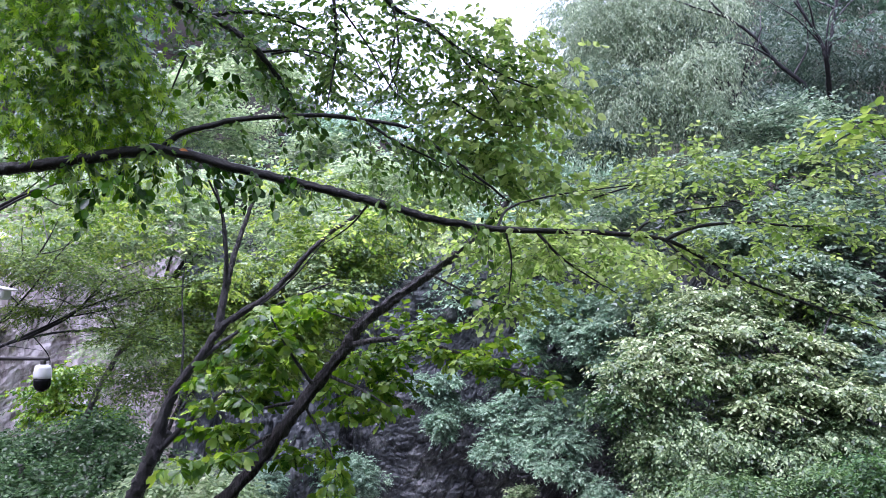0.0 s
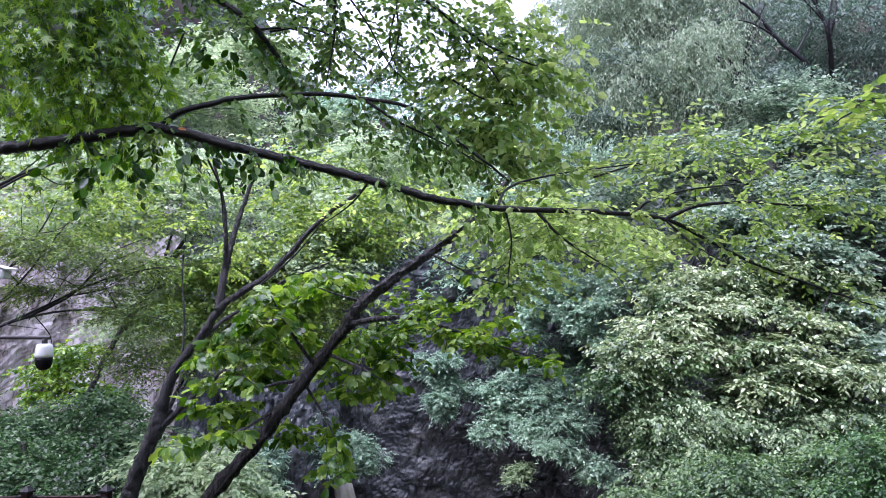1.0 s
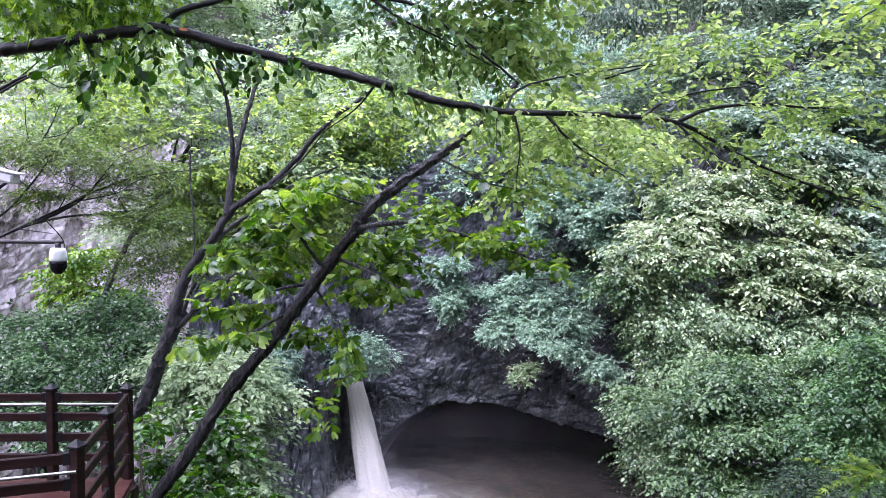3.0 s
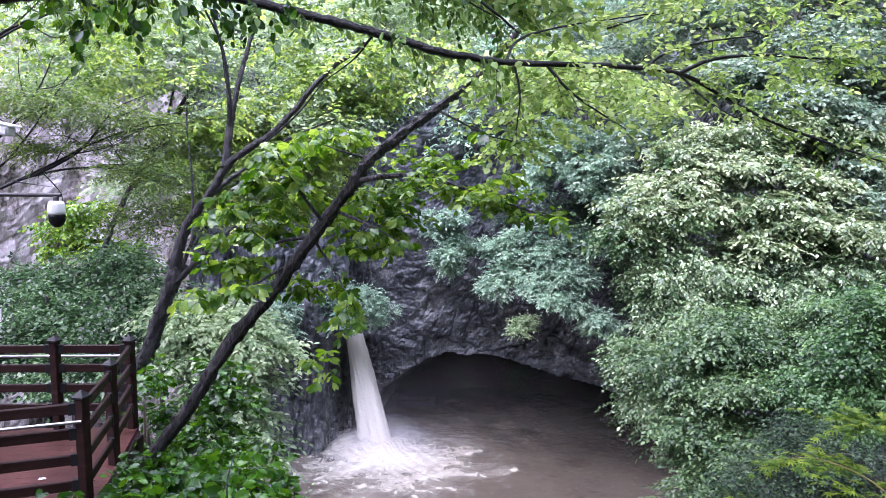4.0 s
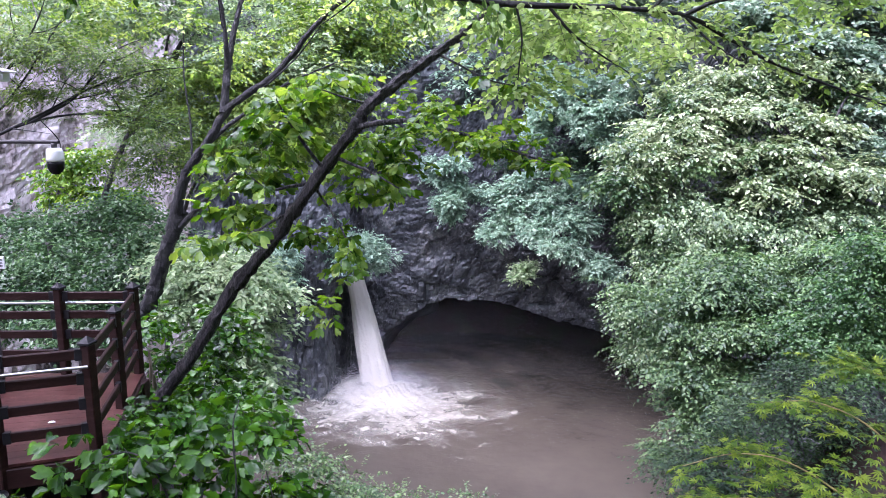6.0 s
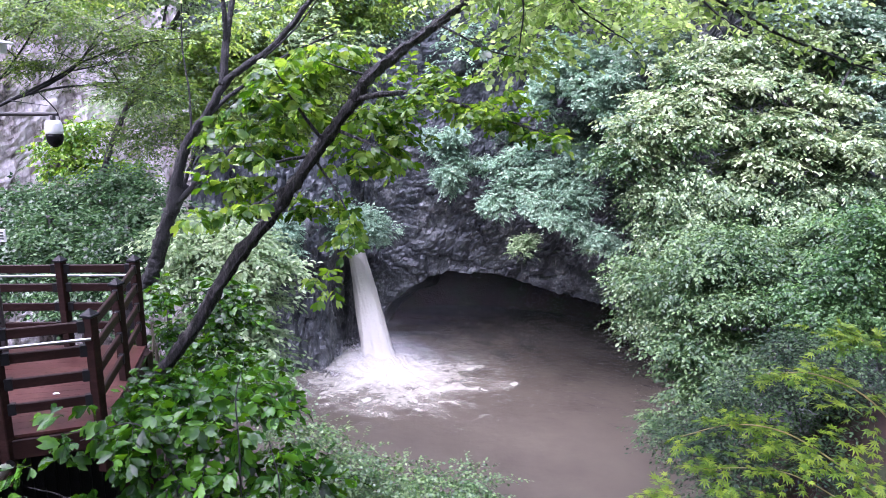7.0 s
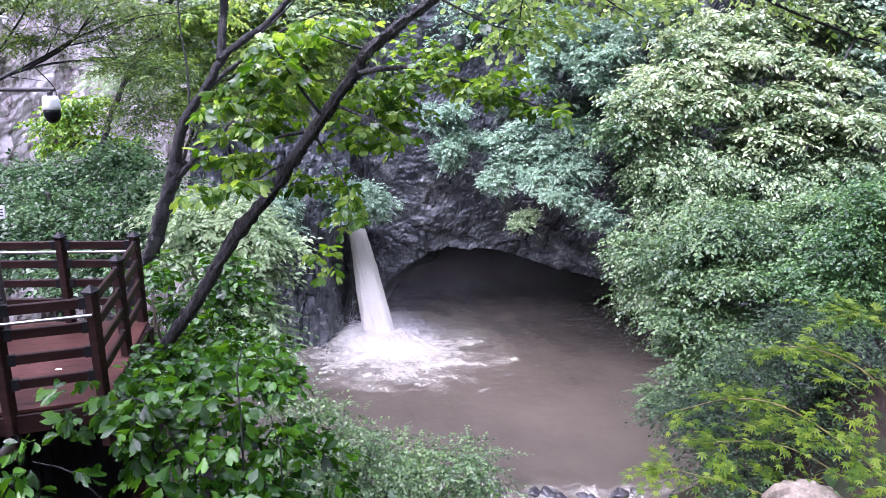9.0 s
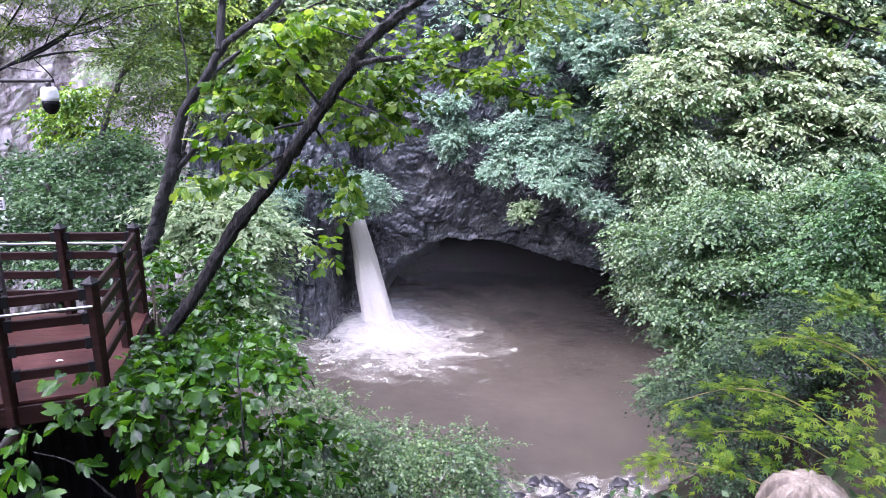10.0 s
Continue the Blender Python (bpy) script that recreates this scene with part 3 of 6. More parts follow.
def build_cliff():
    c = spline([(a, b, 0) for a, b in RIM], 640)[:, :2]
    step = np.r_[0, np.cumsum(np.linalg.norm(np.diff(c, axis=0), axis=1))]
    xm, ym = np.interp(np.linspace(0, step[-1], 2000), step, c[:, 0]), np.interp(np.linspace(0, step[-1], 2000), step, c[:, 1])
    dens = np.cumsum(np.where((ym > 30) & (xm > -10.5), 11.0, np.where((ym > 16) & (xm < 0), 6.0, 2.5)))
    u = np.interp(np.linspace(0, 1, 660), (dens - dens[0]) / (dens[-1] - dens[0]), np.linspace(0, step[-1], 2000))
    c = np.stack([np.interp(u, step, c[:, 0]), np.interp(u, step, c[:, 1])], 1)
    t = unit(np.gradient(c, axis=0))
    nrm = np.stack([t[:, 1], -t[:, 0]], 1)          # towards the pool
    rows = []
    cut = int(np.argmin(np.hypot(c[:, 0] + 10.6, c[:, 1] - 30.2)))
    zs = np.linspace(-13.2, 1.0, 170)
    for k in range(len(zs) + 14):
        row = []
        for i in range(len(c)):
            top = 5.2 + 1.0 * math.sin(u[i] * 0.21) + 0.5 * noise.noise(Vector((u[i] * 0.5, 0, 0)))
            zz = zs[min(k, len(zs) - 1)]
            z = -13.2 + (zz + 13.2) / 14.2 * (top + 13.2)
            back = max(0, k - len(zs) + 1) * 0.9
            x, y = c[i]
            rough = rock_noise((x, y, z), 1.0)
            push = rough * 0.45 - back + 1.9 * math.sin(max(0.0, (z + 9.5) / 14) * 1.4) * (1 if -4 < x < 10 and y > 30 else 0.2)
            if y > 28 and -6 < x < 12.5:
                push -= cave_depth(x, z)
            lift = back * 0.35 + (0.4 * rough if back else 0)
            row.append((x + nrm[i, 0] * push, y + nrm[i, 1] * push, z + lift))
        rows.append(row)
    rows = np.array(rows)
    ob = link_mesh("cliff", grid_mesh("cliff", rows[:, cut:]), ROCK)
    ob.data.shade_flat()
    tagged(ob, "dark wet basalt cliff with a low arched cave", "cliff", kind="structure")
    ob = link_mesh("rock_wall", grid_mesh("rock_wall", rows[:, :cut + 1]), ROCK_PALE)
    ob.data.shade_flat()
    tagged(ob, "pale weathered grey rock wall streaked with stains", "rock wall", kind="structure")


def build_pool():
    x, y = np.meshgrid(np.linspace(-14, 18, 130), np.linspace(10, 47, 150))
    fall = np.hypot(x + 3.3, y - 33.5)
    rip = 0.10 * np.exp(-fall / 3.5) * np.sin(fall * 3.2 + 1.5 * np.sin(np.arctan2(y - 33.5, x + 3.3) * 5)) + 0.012 * wavy(x * 1.3, y * 1.3)
    z = WATER_Z + rip - 0.10 * np.clip(21.5 - y, 0, 20)
    ob = link_mesh("water", grid_mesh("water", np.stack([x, y, z], -1)), WATER, None, "", True)
    tagged(ob, "muddy brown pool water under the waterfall", "water", kind="structure")


build_ground()
build_cliff()
build_pool()


def set_density(mesh, values):
    at = mesh.attributes.new("foaminess", "FLOAT", "POINT")
    at.data.foreach_set("value", np.asarray(values, np.float32).ravel())


def build_waterfall():
    base = thing("waterfall", (-3.3, 33.8, WATER_Z), "white muddy waterfall plunging from a rock notch into the pool", "waterfall")
    # the falling jet: an arching, widening column
    n, k = 150, 72
    t = np.linspace(0, 1, n)
    z = -6.6 + (WATER_Z + 0.1 + 6.6) * t
    mid = np.stack([-4.42 + 1.36 * t ** 0.9, 36.0 - 2.2 * t ** 0.6, z], 1)
    a = np.linspace(0, 2 * np.pi, k)
    rng = np.random.default_rng(3)
    wx = 0.42 + 0.36 * t ** 1.1 + 0.5 * np.clip(t - 0.88, 0, 1)
    strands = np.array([[noise.fractal(Vector((math.cos(b) * 2.2, math.sin(b) * 2.2, 2.4 * f - 1.2 * f * f)), 0.9, 2.1, 5) for b in a[:-1]] for f in t])
    strands = np.hstack([strands, strands[:, :1]])
    rag = 1 + (0.10 + 0.22 * t[:, None]) * strands + rng.normal(0, 0.016, strands.shape) * (0.4 + t[:, None])
    pts = mid[:, None] + np.stack([wx[:, None] * np.cos(a) * rag, 0.45 * wx[:, None] * np.sin(a) * rag, 0 * rag], -1)
    mesh = grid_mesh("falling_water", pts)
    set_density(mesh, np.repeat(0.9 - 0.15 * t - 2.6 * np.clip(t - 0.84, 0, 1), k))
    under(link_mesh("falling_water", mesh, FALLING, None, "foaming white falling water", True), base)
    FALLING.node_tree.nodes["Principled BSDF"].inputs["Base Color"].default_value = (0.62, 0.60, 0.51, 1)
    FALLING.node_tree.nodes["Bump"].inputs["Strength"].default_value = 0.22
    # boiling mound and spreading foam, drawn out in swirls round the plunge
    r, s = 120, 190
    rr = np.linspace(0, 1, r)[:, None]
    th = np.linspace(0, 2 * np.pi, s)[None]
    x = -2.4 + rr * (9.5 + 0.8 * np.sin(3 * th)) * np.cos(th) + rr * 2.0
    y = 32.3 + rr * (9.0 + 0.8 * np.sin(2 * th + 1)) * np.sin(th) - 3.5 * rr
    d = np.hypot(x + 3.2, y - 33.6)
    zz = WATER_Z + 0.10 + (0.5 + 0.16 * wavy(x * 2.1, y * 2.1, 2)) * np.exp(-(d / 1.5) ** 2) + 0.2 * np.exp(-d / 2.5) * wavy(x * 0.9, y * 0.9) + 0.05 * wavy(x * 3, y * 3) * np.exp(-d / 5)
    mesh = grid_mesh("foam", np.stack([x, y, zz], -1))
    dx, dy = (x + 2.3) / 1.35, y - 31.9
    e = np.hypot(dx, dy)
    streak = np.array([noise.fractal(Vector((a * 0.9, b * 1.2, 0)) + noise.noise_vector(Vector((a * 0.5, b * 0.5, 4))) * 0.9, 0.8, 2.2, 6) for a, b in zip(x.ravel(), y.ravel())]).reshape(e.shape)
    dens = np.interp(e, (0, 1.2, 2.2, 3.2, 4.2, 5.4, 9.0), (0.80, 0.68, 0.50, 0.36, 0.20, 0.0, -0.3)) + np.interp(e, (1, 3, 6), (0.16, 0.26, 0.30)) * streak + 0.5 * np.exp(-(d / 1.7) ** 2)
    set_density(mesh, dens)
    under(link_mesh("foam", mesh, FOAM, None, "churned white foam spreading on brown water", True), base)
    # drops thrown up round the plunge
    speck = (np.array([(0, 0, 0), (1, 0.4, 0), (0.6, -0.6, 0)]), np.array([(0, 1, 2)]))
    m = 60000
    p = np.array((-3.0, 33.2, WATER_Z)) + rng.normal(0, 1, (m, 3)) * np.array((1.35, 1.2, 0.0))
    p[:, 2] += np.abs(rng.normal(0, 1.15, m)) * np.exp(-np.hypot(p[:, 0] + 3.0, p[:, 1] - 33.4) / 2.0) + 0.12
    rib = unit(rng.normal(0, 1, (m, 3)))
    wid = unit(np.cross(rib, UP + rng.normal(0, 0.3, (m, 3))))
    drops = link_mesh("spray", leaves_mesh("spray", (p, rib, wid, np.cross(rib, wid), rng.uniform(0.007, 0.023, m)), speck), DROPS, None, "fine white spray")
    drops["kind"] = "stuff"
    under(drops, base)
    # fine mist hanging over the pool, thickest round the fall
    m = 130000
    p = np.stack([rng.uniform(-9, 12, m), rng.uniform(27, 35, m), WATER_Z + 0.4 + 11 * rng.random(m) ** 1.3], 1)
    q = rng.random(m) < 0.4
    p[q] = np.array((-2.6, 33.0, WATER_Z)) + np.stack([rng.normal(0, 1.9, q.sum()), rng.normal(0, 1.2, q.sum()), rng.exponential(0.9, q.sum())], 1)
    p = np.vstack([p, np.stack([rng.uniform(-3, 10, 70000), rng.uniform(31, 34.5, 70000), WATER_Z + 0.3 + 4.2 * rng.random(70000)], 1)])
    m = len(p)
    rib = unit(rng.normal(0, 1, (m, 3)))
    wid = unit(np.cross(rib, UP + rng.normal(0, 0.3, (m, 3))))
    mist = link_mesh("mist", leaves_mesh("mist", (p, rib, wid, np.cross(rib, wid), rng.uniform(0.0042, 0.0085, m)), speck), DROPS, None, "fine hanging mist")
    mist["kind"] = "stuff"
    under(mist, base)


build_waterfall()


# ---- the lookout deck ----
DECK_Z = -1.68
POST_C, POST_D, POST_B, POST_A, POST_L = Vector((-3.35, 6.60, 0)), Vector((-3.58, 7.70, 0)), Vector((-3.84, 8.80, 0)), Vector((-4.74, 8.76, 0)), Vector((-4.12, 6.32, 0))
POST_M, POST_N = Vector((-5.64, 8.72, 0)), Vector((-4.89, 6.04, 0))


def deck_post(parent, at, height=1.1, w=0.10):
    bm = bmesh.new()
    box_into(bm, (w, w, height + 0.5), Matrix.Translation((0, 0, height / 2 - 0.25)), 0.01)
    post = part("post", bm, WOOD)
    post.location = (at.x, at.y, DECK_Z)
    turn = math.atan2(0.25, -1.1)
    post.rotation_euler = (0, 0, turn)
    under(post, parent)
    bm = bmesh.new()
    box_into(bm, (w + 0.03, w + 0.03, 0.03), Matrix.Translation((0, 0, height + 0.015)), 0.006)
    made = bmesh.ops.create_cone(bm, cap_ends=True, segments=4, radius1=(w + 0.01) * 0.68, radius2=0.01, depth=0.05, matrix=Matrix.Translation((0, 0, height + 0.055)) @ Matrix.Rotation(radians(45), 4, "Z"))
    cap = part("cap", bm, BRACKET, post, "dark metal post cap")


def deck_bay(parent, a, b, tube=True):
    """Four rails between two posts, each end in a dark shoe, and a steel hand tube inside."""
    d = (b - a).normalized()
    for h in (0.27, 0.52, 0.77, 1.01):
        p, q = a + d * 0.05 + Vector((0, 0, DECK_Z + h)), b - d * 0.05 + Vector((0, 0, DECK_Z + h))
        rail = beam("rail", p, q, 0.04, 0.10, WOOD, parent)
        for e, s in ((p, 1), (q, -1)):
            bm = bmesh.new()
            box_into(bm, (0.07, 0.055, 0.115), d.to_track_quat("X", "Z").to_matrix().to_4x4(), 0.004)
            shoe = part("shoe", bm, BRACKET, None, "black rail bracket")
            shoe.location = e + d * 0.03 * s
            under(shoe, parent)
    if tube:
        side = Vector((d.y, -d.x, 0)) * 0.07
        mesh, _ = limb_mesh("hand_tube", [tuple(a + side + Vector((0, 0, DECK_Z + 0.90))), tuple(b + side + Vector((0, 0, DECK_Z + 0.90)))], 0.016, 0.016, 10, 0.0)
        under(link_mesh("hand_tube", mesh, STEEL, None, "grey steel hand tube", True), parent)


def build_deck():
    deck = thing("lookout_deck", (-4.4, 7.6, DECK_Z), "reddish wet timber lookout deck with dark brown post railing", "deck")
    for at in (POST_C, POST_D, POST_B, POST_A, POST_L, POST_M, POST_N):
        deck_post(deck, at)
    deck_bay(deck, POST_L, POST_C)
    deck_bay(deck, POST_N, POST_L)
    deck_bay(deck, POST_C, POST_D, False)
    deck_bay(deck, POST_D, POST_B, False)
    deck_bay(deck, POST_B, POST_A)
    deck_bay(deck, POST_A, POST_M)
    # floor boards between the front and the back railing
    a0, b0 = POST_C.lerp(POST_N, -0.03), POST_B.lerp(POST_M, -0.03)
    a1, b1 = POST_N + Vector((-1.6, -0.55, 0)), POST_M + Vector((-1.0, 0, 0))
    count = 17
    for k in range(count):
        f, g = k / count, (k + 0.98) / count
        quad = [a0.lerp(b0, f), a1.lerp(b1, f), a1.lerp(b1, g), a0.lerp(b0, g)]
        bm = bmesh.new()
        lo = [bm.verts.new((p.x, p.y, DECK_Z - 0.03)) for p in quad]
        hi = [bm.verts.new((p.x, p.y, DECK_Z)) for p in quad]
        bm.faces.new(hi), bm.faces.new(lo[::-1])
        for i in range(4):
            bm.faces.new((lo[i], lo[(i + 1) % 4], hi[(i + 1) % 4], hi[i]))
        bmesh.ops.recalc_face_normals(bm, faces=bm.faces)
        under(part("board", bm, BOARD), deck)
    for p, q in ((a0, a1), (a0, b0), (b0, b1)):
        beam("skirt", p + Vector((0, 0, DECK_Z - 0.14)), q + Vector((0, 0, DECK_Z - 0.14)), 0.06, 0.2, WOOD, deck, "dark edge beam")
    # added near-black boards that stand in for the shade below the deck
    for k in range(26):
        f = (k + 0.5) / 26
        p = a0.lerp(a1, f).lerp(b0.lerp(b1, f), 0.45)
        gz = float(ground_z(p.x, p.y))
        beam("shade_board", (p.x, p.y, gz - 0.2), (p.x, p.y, DECK_Z - 0.06), 0.03, 0.14, BARK_DARK, deck, "near-black board added as the shade under the deck")
    for p in (a0.lerp(b0, 0.42), a0.lerp(b0, 0.9), a1.lerp(b1, 0.1), a1.lerp(b1, 0.9)):
        gz = float(ground_z(p.x, p.y))
        beam("stilt", (p.x, p.y, gz - 0.3), (p.x, p.y, DECK_Z - 0.03), 0.16, 0.16, WOOD, deck, "dark supporting stilt")


build_deck()


def lathe(profile, segments=24):
    """A turned body from (radius, height) pairs."""
    bm = bmesh.new()
    rings = [[bm.verts.new((r * math.cos(2 * math.pi * k / segments), r * math.sin(2 * math.pi * k / segments), z)) for k in range(segments)] for r, z in profile]
    for a, b in zip(rings, rings[1:]):
        for k in range(segments):
            bm.faces.new((a[k], a[(k + 1) % segments], b[(k + 1) % segments], b[k]))
    bm.faces.new(rings[0][::-1])
    bm.faces.new(rings[-1])
    return bm


def build_camera_pole():
    x, y = -5.22, 8.2
    gz = float(ground_z(x, y))
    pole = thing("surveillance_pole", (x, y, gz), "grey surveillance pole with a white dome and box housing", "pole")
    mesh, _ = limb_mesh("mast", [(x, y, gz - 0.2), (x, y, 2.3)], 0.045, 0.04, 14, 0.0)
    under(link_mesh("mast", mesh, GREYMETAL, None, "grey steel mast", True), pole)
    arm_z = 1.24
    mesh, _ = limb_mesh("arm", [(x, y, arm_z), (-4.27, 8.2, arm_z)], 0.024, 0.022, 10, 0.0)
    under(link_mesh("arm", mesh, GREYMETAL, None, "dark grey bracket arm", True), pole)
    cx = -4.33
    for name, prof, mat, label in (
            ("neck", [(0.03, 1.17), (0.03, 1.23)], GREYMETAL, ""),
            ("hood", [(0.05, 1.175), (0.075, 1.165), (0.088, 1.13), (0.094, 1.06), (0.094, 1.03), (0.088, 1.025)], WHITE, "white hood"),
            ("dome", [(0.088, 1.03), (0.09, 0.99), (0.085, 0.95), (0.068, 0.91), (0.04, 0.885), (0.012, 0.877)], BLACK, "black glass dome")):
        ob = part(name, lathe(prof[::-1]), mat, None, label, True)
        ob.location = (cx, 8.2, 0)
        under(ob, pole)
    bm = bmesh.new()
    box_into(bm, (0.36, 0.15, 0.11), Matrix.Identity(4), 0.02)
    box_into(bm, (0.42, 0.18, 0.02), Matrix.Translation((0.02, 0, 0.07)), 0.006)
    box = part("housing", bm, WHITE, None, "white box housing with a sun shield")
    box.matrix_world = pose(-4.91, 8.15, 1.97, 0, 12, -8)
    under(box, pole)
    beam("stay", (x, y, 1.62), (-5.0, 8.15, 1.92), 0.03, 0.03, GREYMETAL, pole)
    bm = bmesh.new()
    box_into(bm, (0.16, 0.02, 0.15), Matrix.Identity(4), 0.003)
    plate = part("plate", bm, WHITE, None, "white plate with unreadable dark lines")
    plate.location = (-5.06, 8.13, -0.12)
    under(plate, pole)
    for k in range(3):
        bm = bmesh.new()
        box_into(bm, (0.12, 0.004, 0.014), Matrix.Identity(4), 0)
        bar = part("line", bm, GREYMETAL, None)
        bar.location = (-5.06, 8.117, -0.085 - 0.035 * k)
        under(bar, pole)


build_camera_pole()


def build_small_things():
    pipe = thing("pale_stake", (-3.70, 8.70, -1.93), "pale bare stake leaning beside the deck", "stake")
    mesh, _ = limb_mesh("shaft", [(-3.81, 8.70, -2.32), (-3.71, 8.70, -1.93), (-3.65, 8.70, -1.62), (-3.65, 8.70, -1.43)], 0.022, 0.016, 8, 0.08)
    under(link_mesh("shaft", mesh, PALEWOOD, None, "", True), pipe)
    drain = thing("drain_pipe", (-3.97, 5.90, -1.89), "grey plastic drain pipe below the deck", "pipe")
    mesh, _ = limb_mesh("tube", [(-4.40, 5.90, -2.30), (-4.02, 5.90, -1.92), (-3.84, 5.90, -1.72)], 0.04, 0.04, 12, 0.0)
    under(link_mesh("tube", mesh, STEEL, None, "", True), drain)
    x, y, _ = (-4.18, 7.26, -1.67)
    ob = link_mesh("fallen_leaf", fast_mesh("fallen_leaf", *OVATE), WHITE)
    ob.matrix_world = Matrix.Translation((x, y, DECK_Z + 0.012)) @ Euler((0.05, -0.05, 0.3)).to_matrix().to_4x4() @ Matrix.Scale(0.08, 4)
    tagged(ob, "small pale leaf lying on the deck boards", "leaf")


build_small_things()


def build_near_post():
    """A pale weathered log post, split and ribbed, beside the walker."""
    post = thing("fence_post", (0.572, 1.0, 0.0), "pale weathered wooden fence post with a ribbed rounded top", "fence post")
    prof = [(0.076, 0.0), (0.074, 0.3), (0.076, 0.6), (0.075, 0.82), (0.074, 0.875), (0.068, 0.908), (0.052, 0.935), (0.028, 0.948), (0.008, 0.951)]
    bm = lathe(prof, 96)
    for v in bm.verts:
        a = math.atan2(v.co.y, v.co.x)
        r = 1.08 - 0.3 * abs(math.cos(7 * a + 0.9 + 0.15 * math.sin(v.co.z * 30))) ** 2.5 + 0.012 * math.sin(31 * a + 1)
        v.co.x, v.co.y = v.co.x * r, v.co.y * r
        v.co.z += 0.006 * noise.noise(v.co * 40)
    ob = part("shaft", bm, PALEWOOD, None, "", True)
    ob.location = (0.572, 1.0, 0.0)
    under(ob, post)


build_near_post()


def build_stake():
    """A pale broken stake standing beside the deck."""
    x, y = -3.75, 8.98
    mesh, _ = limb_mesh("wooden_stake", [(x + 0.03, y, float(ground_z(x, y)) - 0.2), (x + 0.02, y, -2.06), (x, y, -1.77), (x - 0.02, y, -1.46)], 0.03, 0.014, 7, 0.25, 77)
    ob = link_mesh("wooden_stake", mesh, PALEWOOD)
    tagged(ob, "pale broken wooden stake standing beside the deck", "stake")


build_stake()


# ---- stones in the outflow ----
def build_stones():
    rng = random.Random(5)
    for k in range(64):
        x, y = rng.uniform(1.2, 6.4), rng.uniform(18.4, 20.7)
        bm = bmesh.new()
        bmesh.ops.create_icosphere(bm, subdivisions=3, radius=1)
        s = rng.uniform(0.13, 0.31)
        off = Vector((k * 3.1, 0, 0))
        planes = [(Vector((rng.gauss(0, 1), rng.gauss(0, 1), rng.gauss(0, 1))).normalized(), rng.uniform(0.5, 0.85)) for _ in range(9)]
        for v in bm.verts:
            for way, d in planes:
                v.co -= way * max(0.0, v.co.dot(way) - d)
        for v in bm.verts:
            v.co *= 1 + 0.2 * noise.noise(v.co * 1.5 + off) + 0.2 * noise.noise(v.co * 3.5 + off)
            v.co = Vector((v.co.x * s * 1.2, v.co.y * s, v.co.z * s * 0.7))
        ob = part("stone", bm, STONE, smooth=True)
        ob.matrix_world = pose(x, y, WATER_Z - 0.10 * max(0, 21.5 - y) + 0.02, 0, 0, rng.uniform(0, 360))
        tagged(ob, "dark wet rounded stone in the foaming outflow", "stone", "stones in the outflow")
    x, y = np.meshgrid(np.linspace(0.6, 8.5, 80), np.linspace(17.0, 21.6, 60))
    z = WATER_Z + 0.10 - 0.10 * np.clip(21.5 - y, 0, 20) + 0.04 * wavy(x * 2.2, y * 2.2)
    mesh = grid_mesh("rapids", np.stack([x, y, z], -1))
    edge = np.minimum(np.minimum((x - 0.6) / 1.2, (8.5 - x) / 2.5), (21.6 - y) / 1.0)
    churn = np.array([noise.fractal(Vector((a * 1.6, b * 0.7, 2)), 0.8, 2.1, 5) for a, b in zip(x.ravel(), y.ravel())]).reshape(x.shape)
    set_density(mesh, 0.62 * np.clip(edge, 0, 1) - 0.2 + 0.3 * churn)
    ob = link_mesh("rapids", mesh, FOAM, None, "", True)
    tagged(ob, "white rapids running over dark stones", "rapids", kind="stuff")


build_stones()


def reach(p):
    """The point with its height set into the ground."""
    return (p[0], p[1], float(ground_z(p[0], p[1])) - 0.25)


def tree(name, base, label, category="tree"):
    return thing(name, (base[0], base[1], float(ground_z(base[0], base[1]))), label, category)


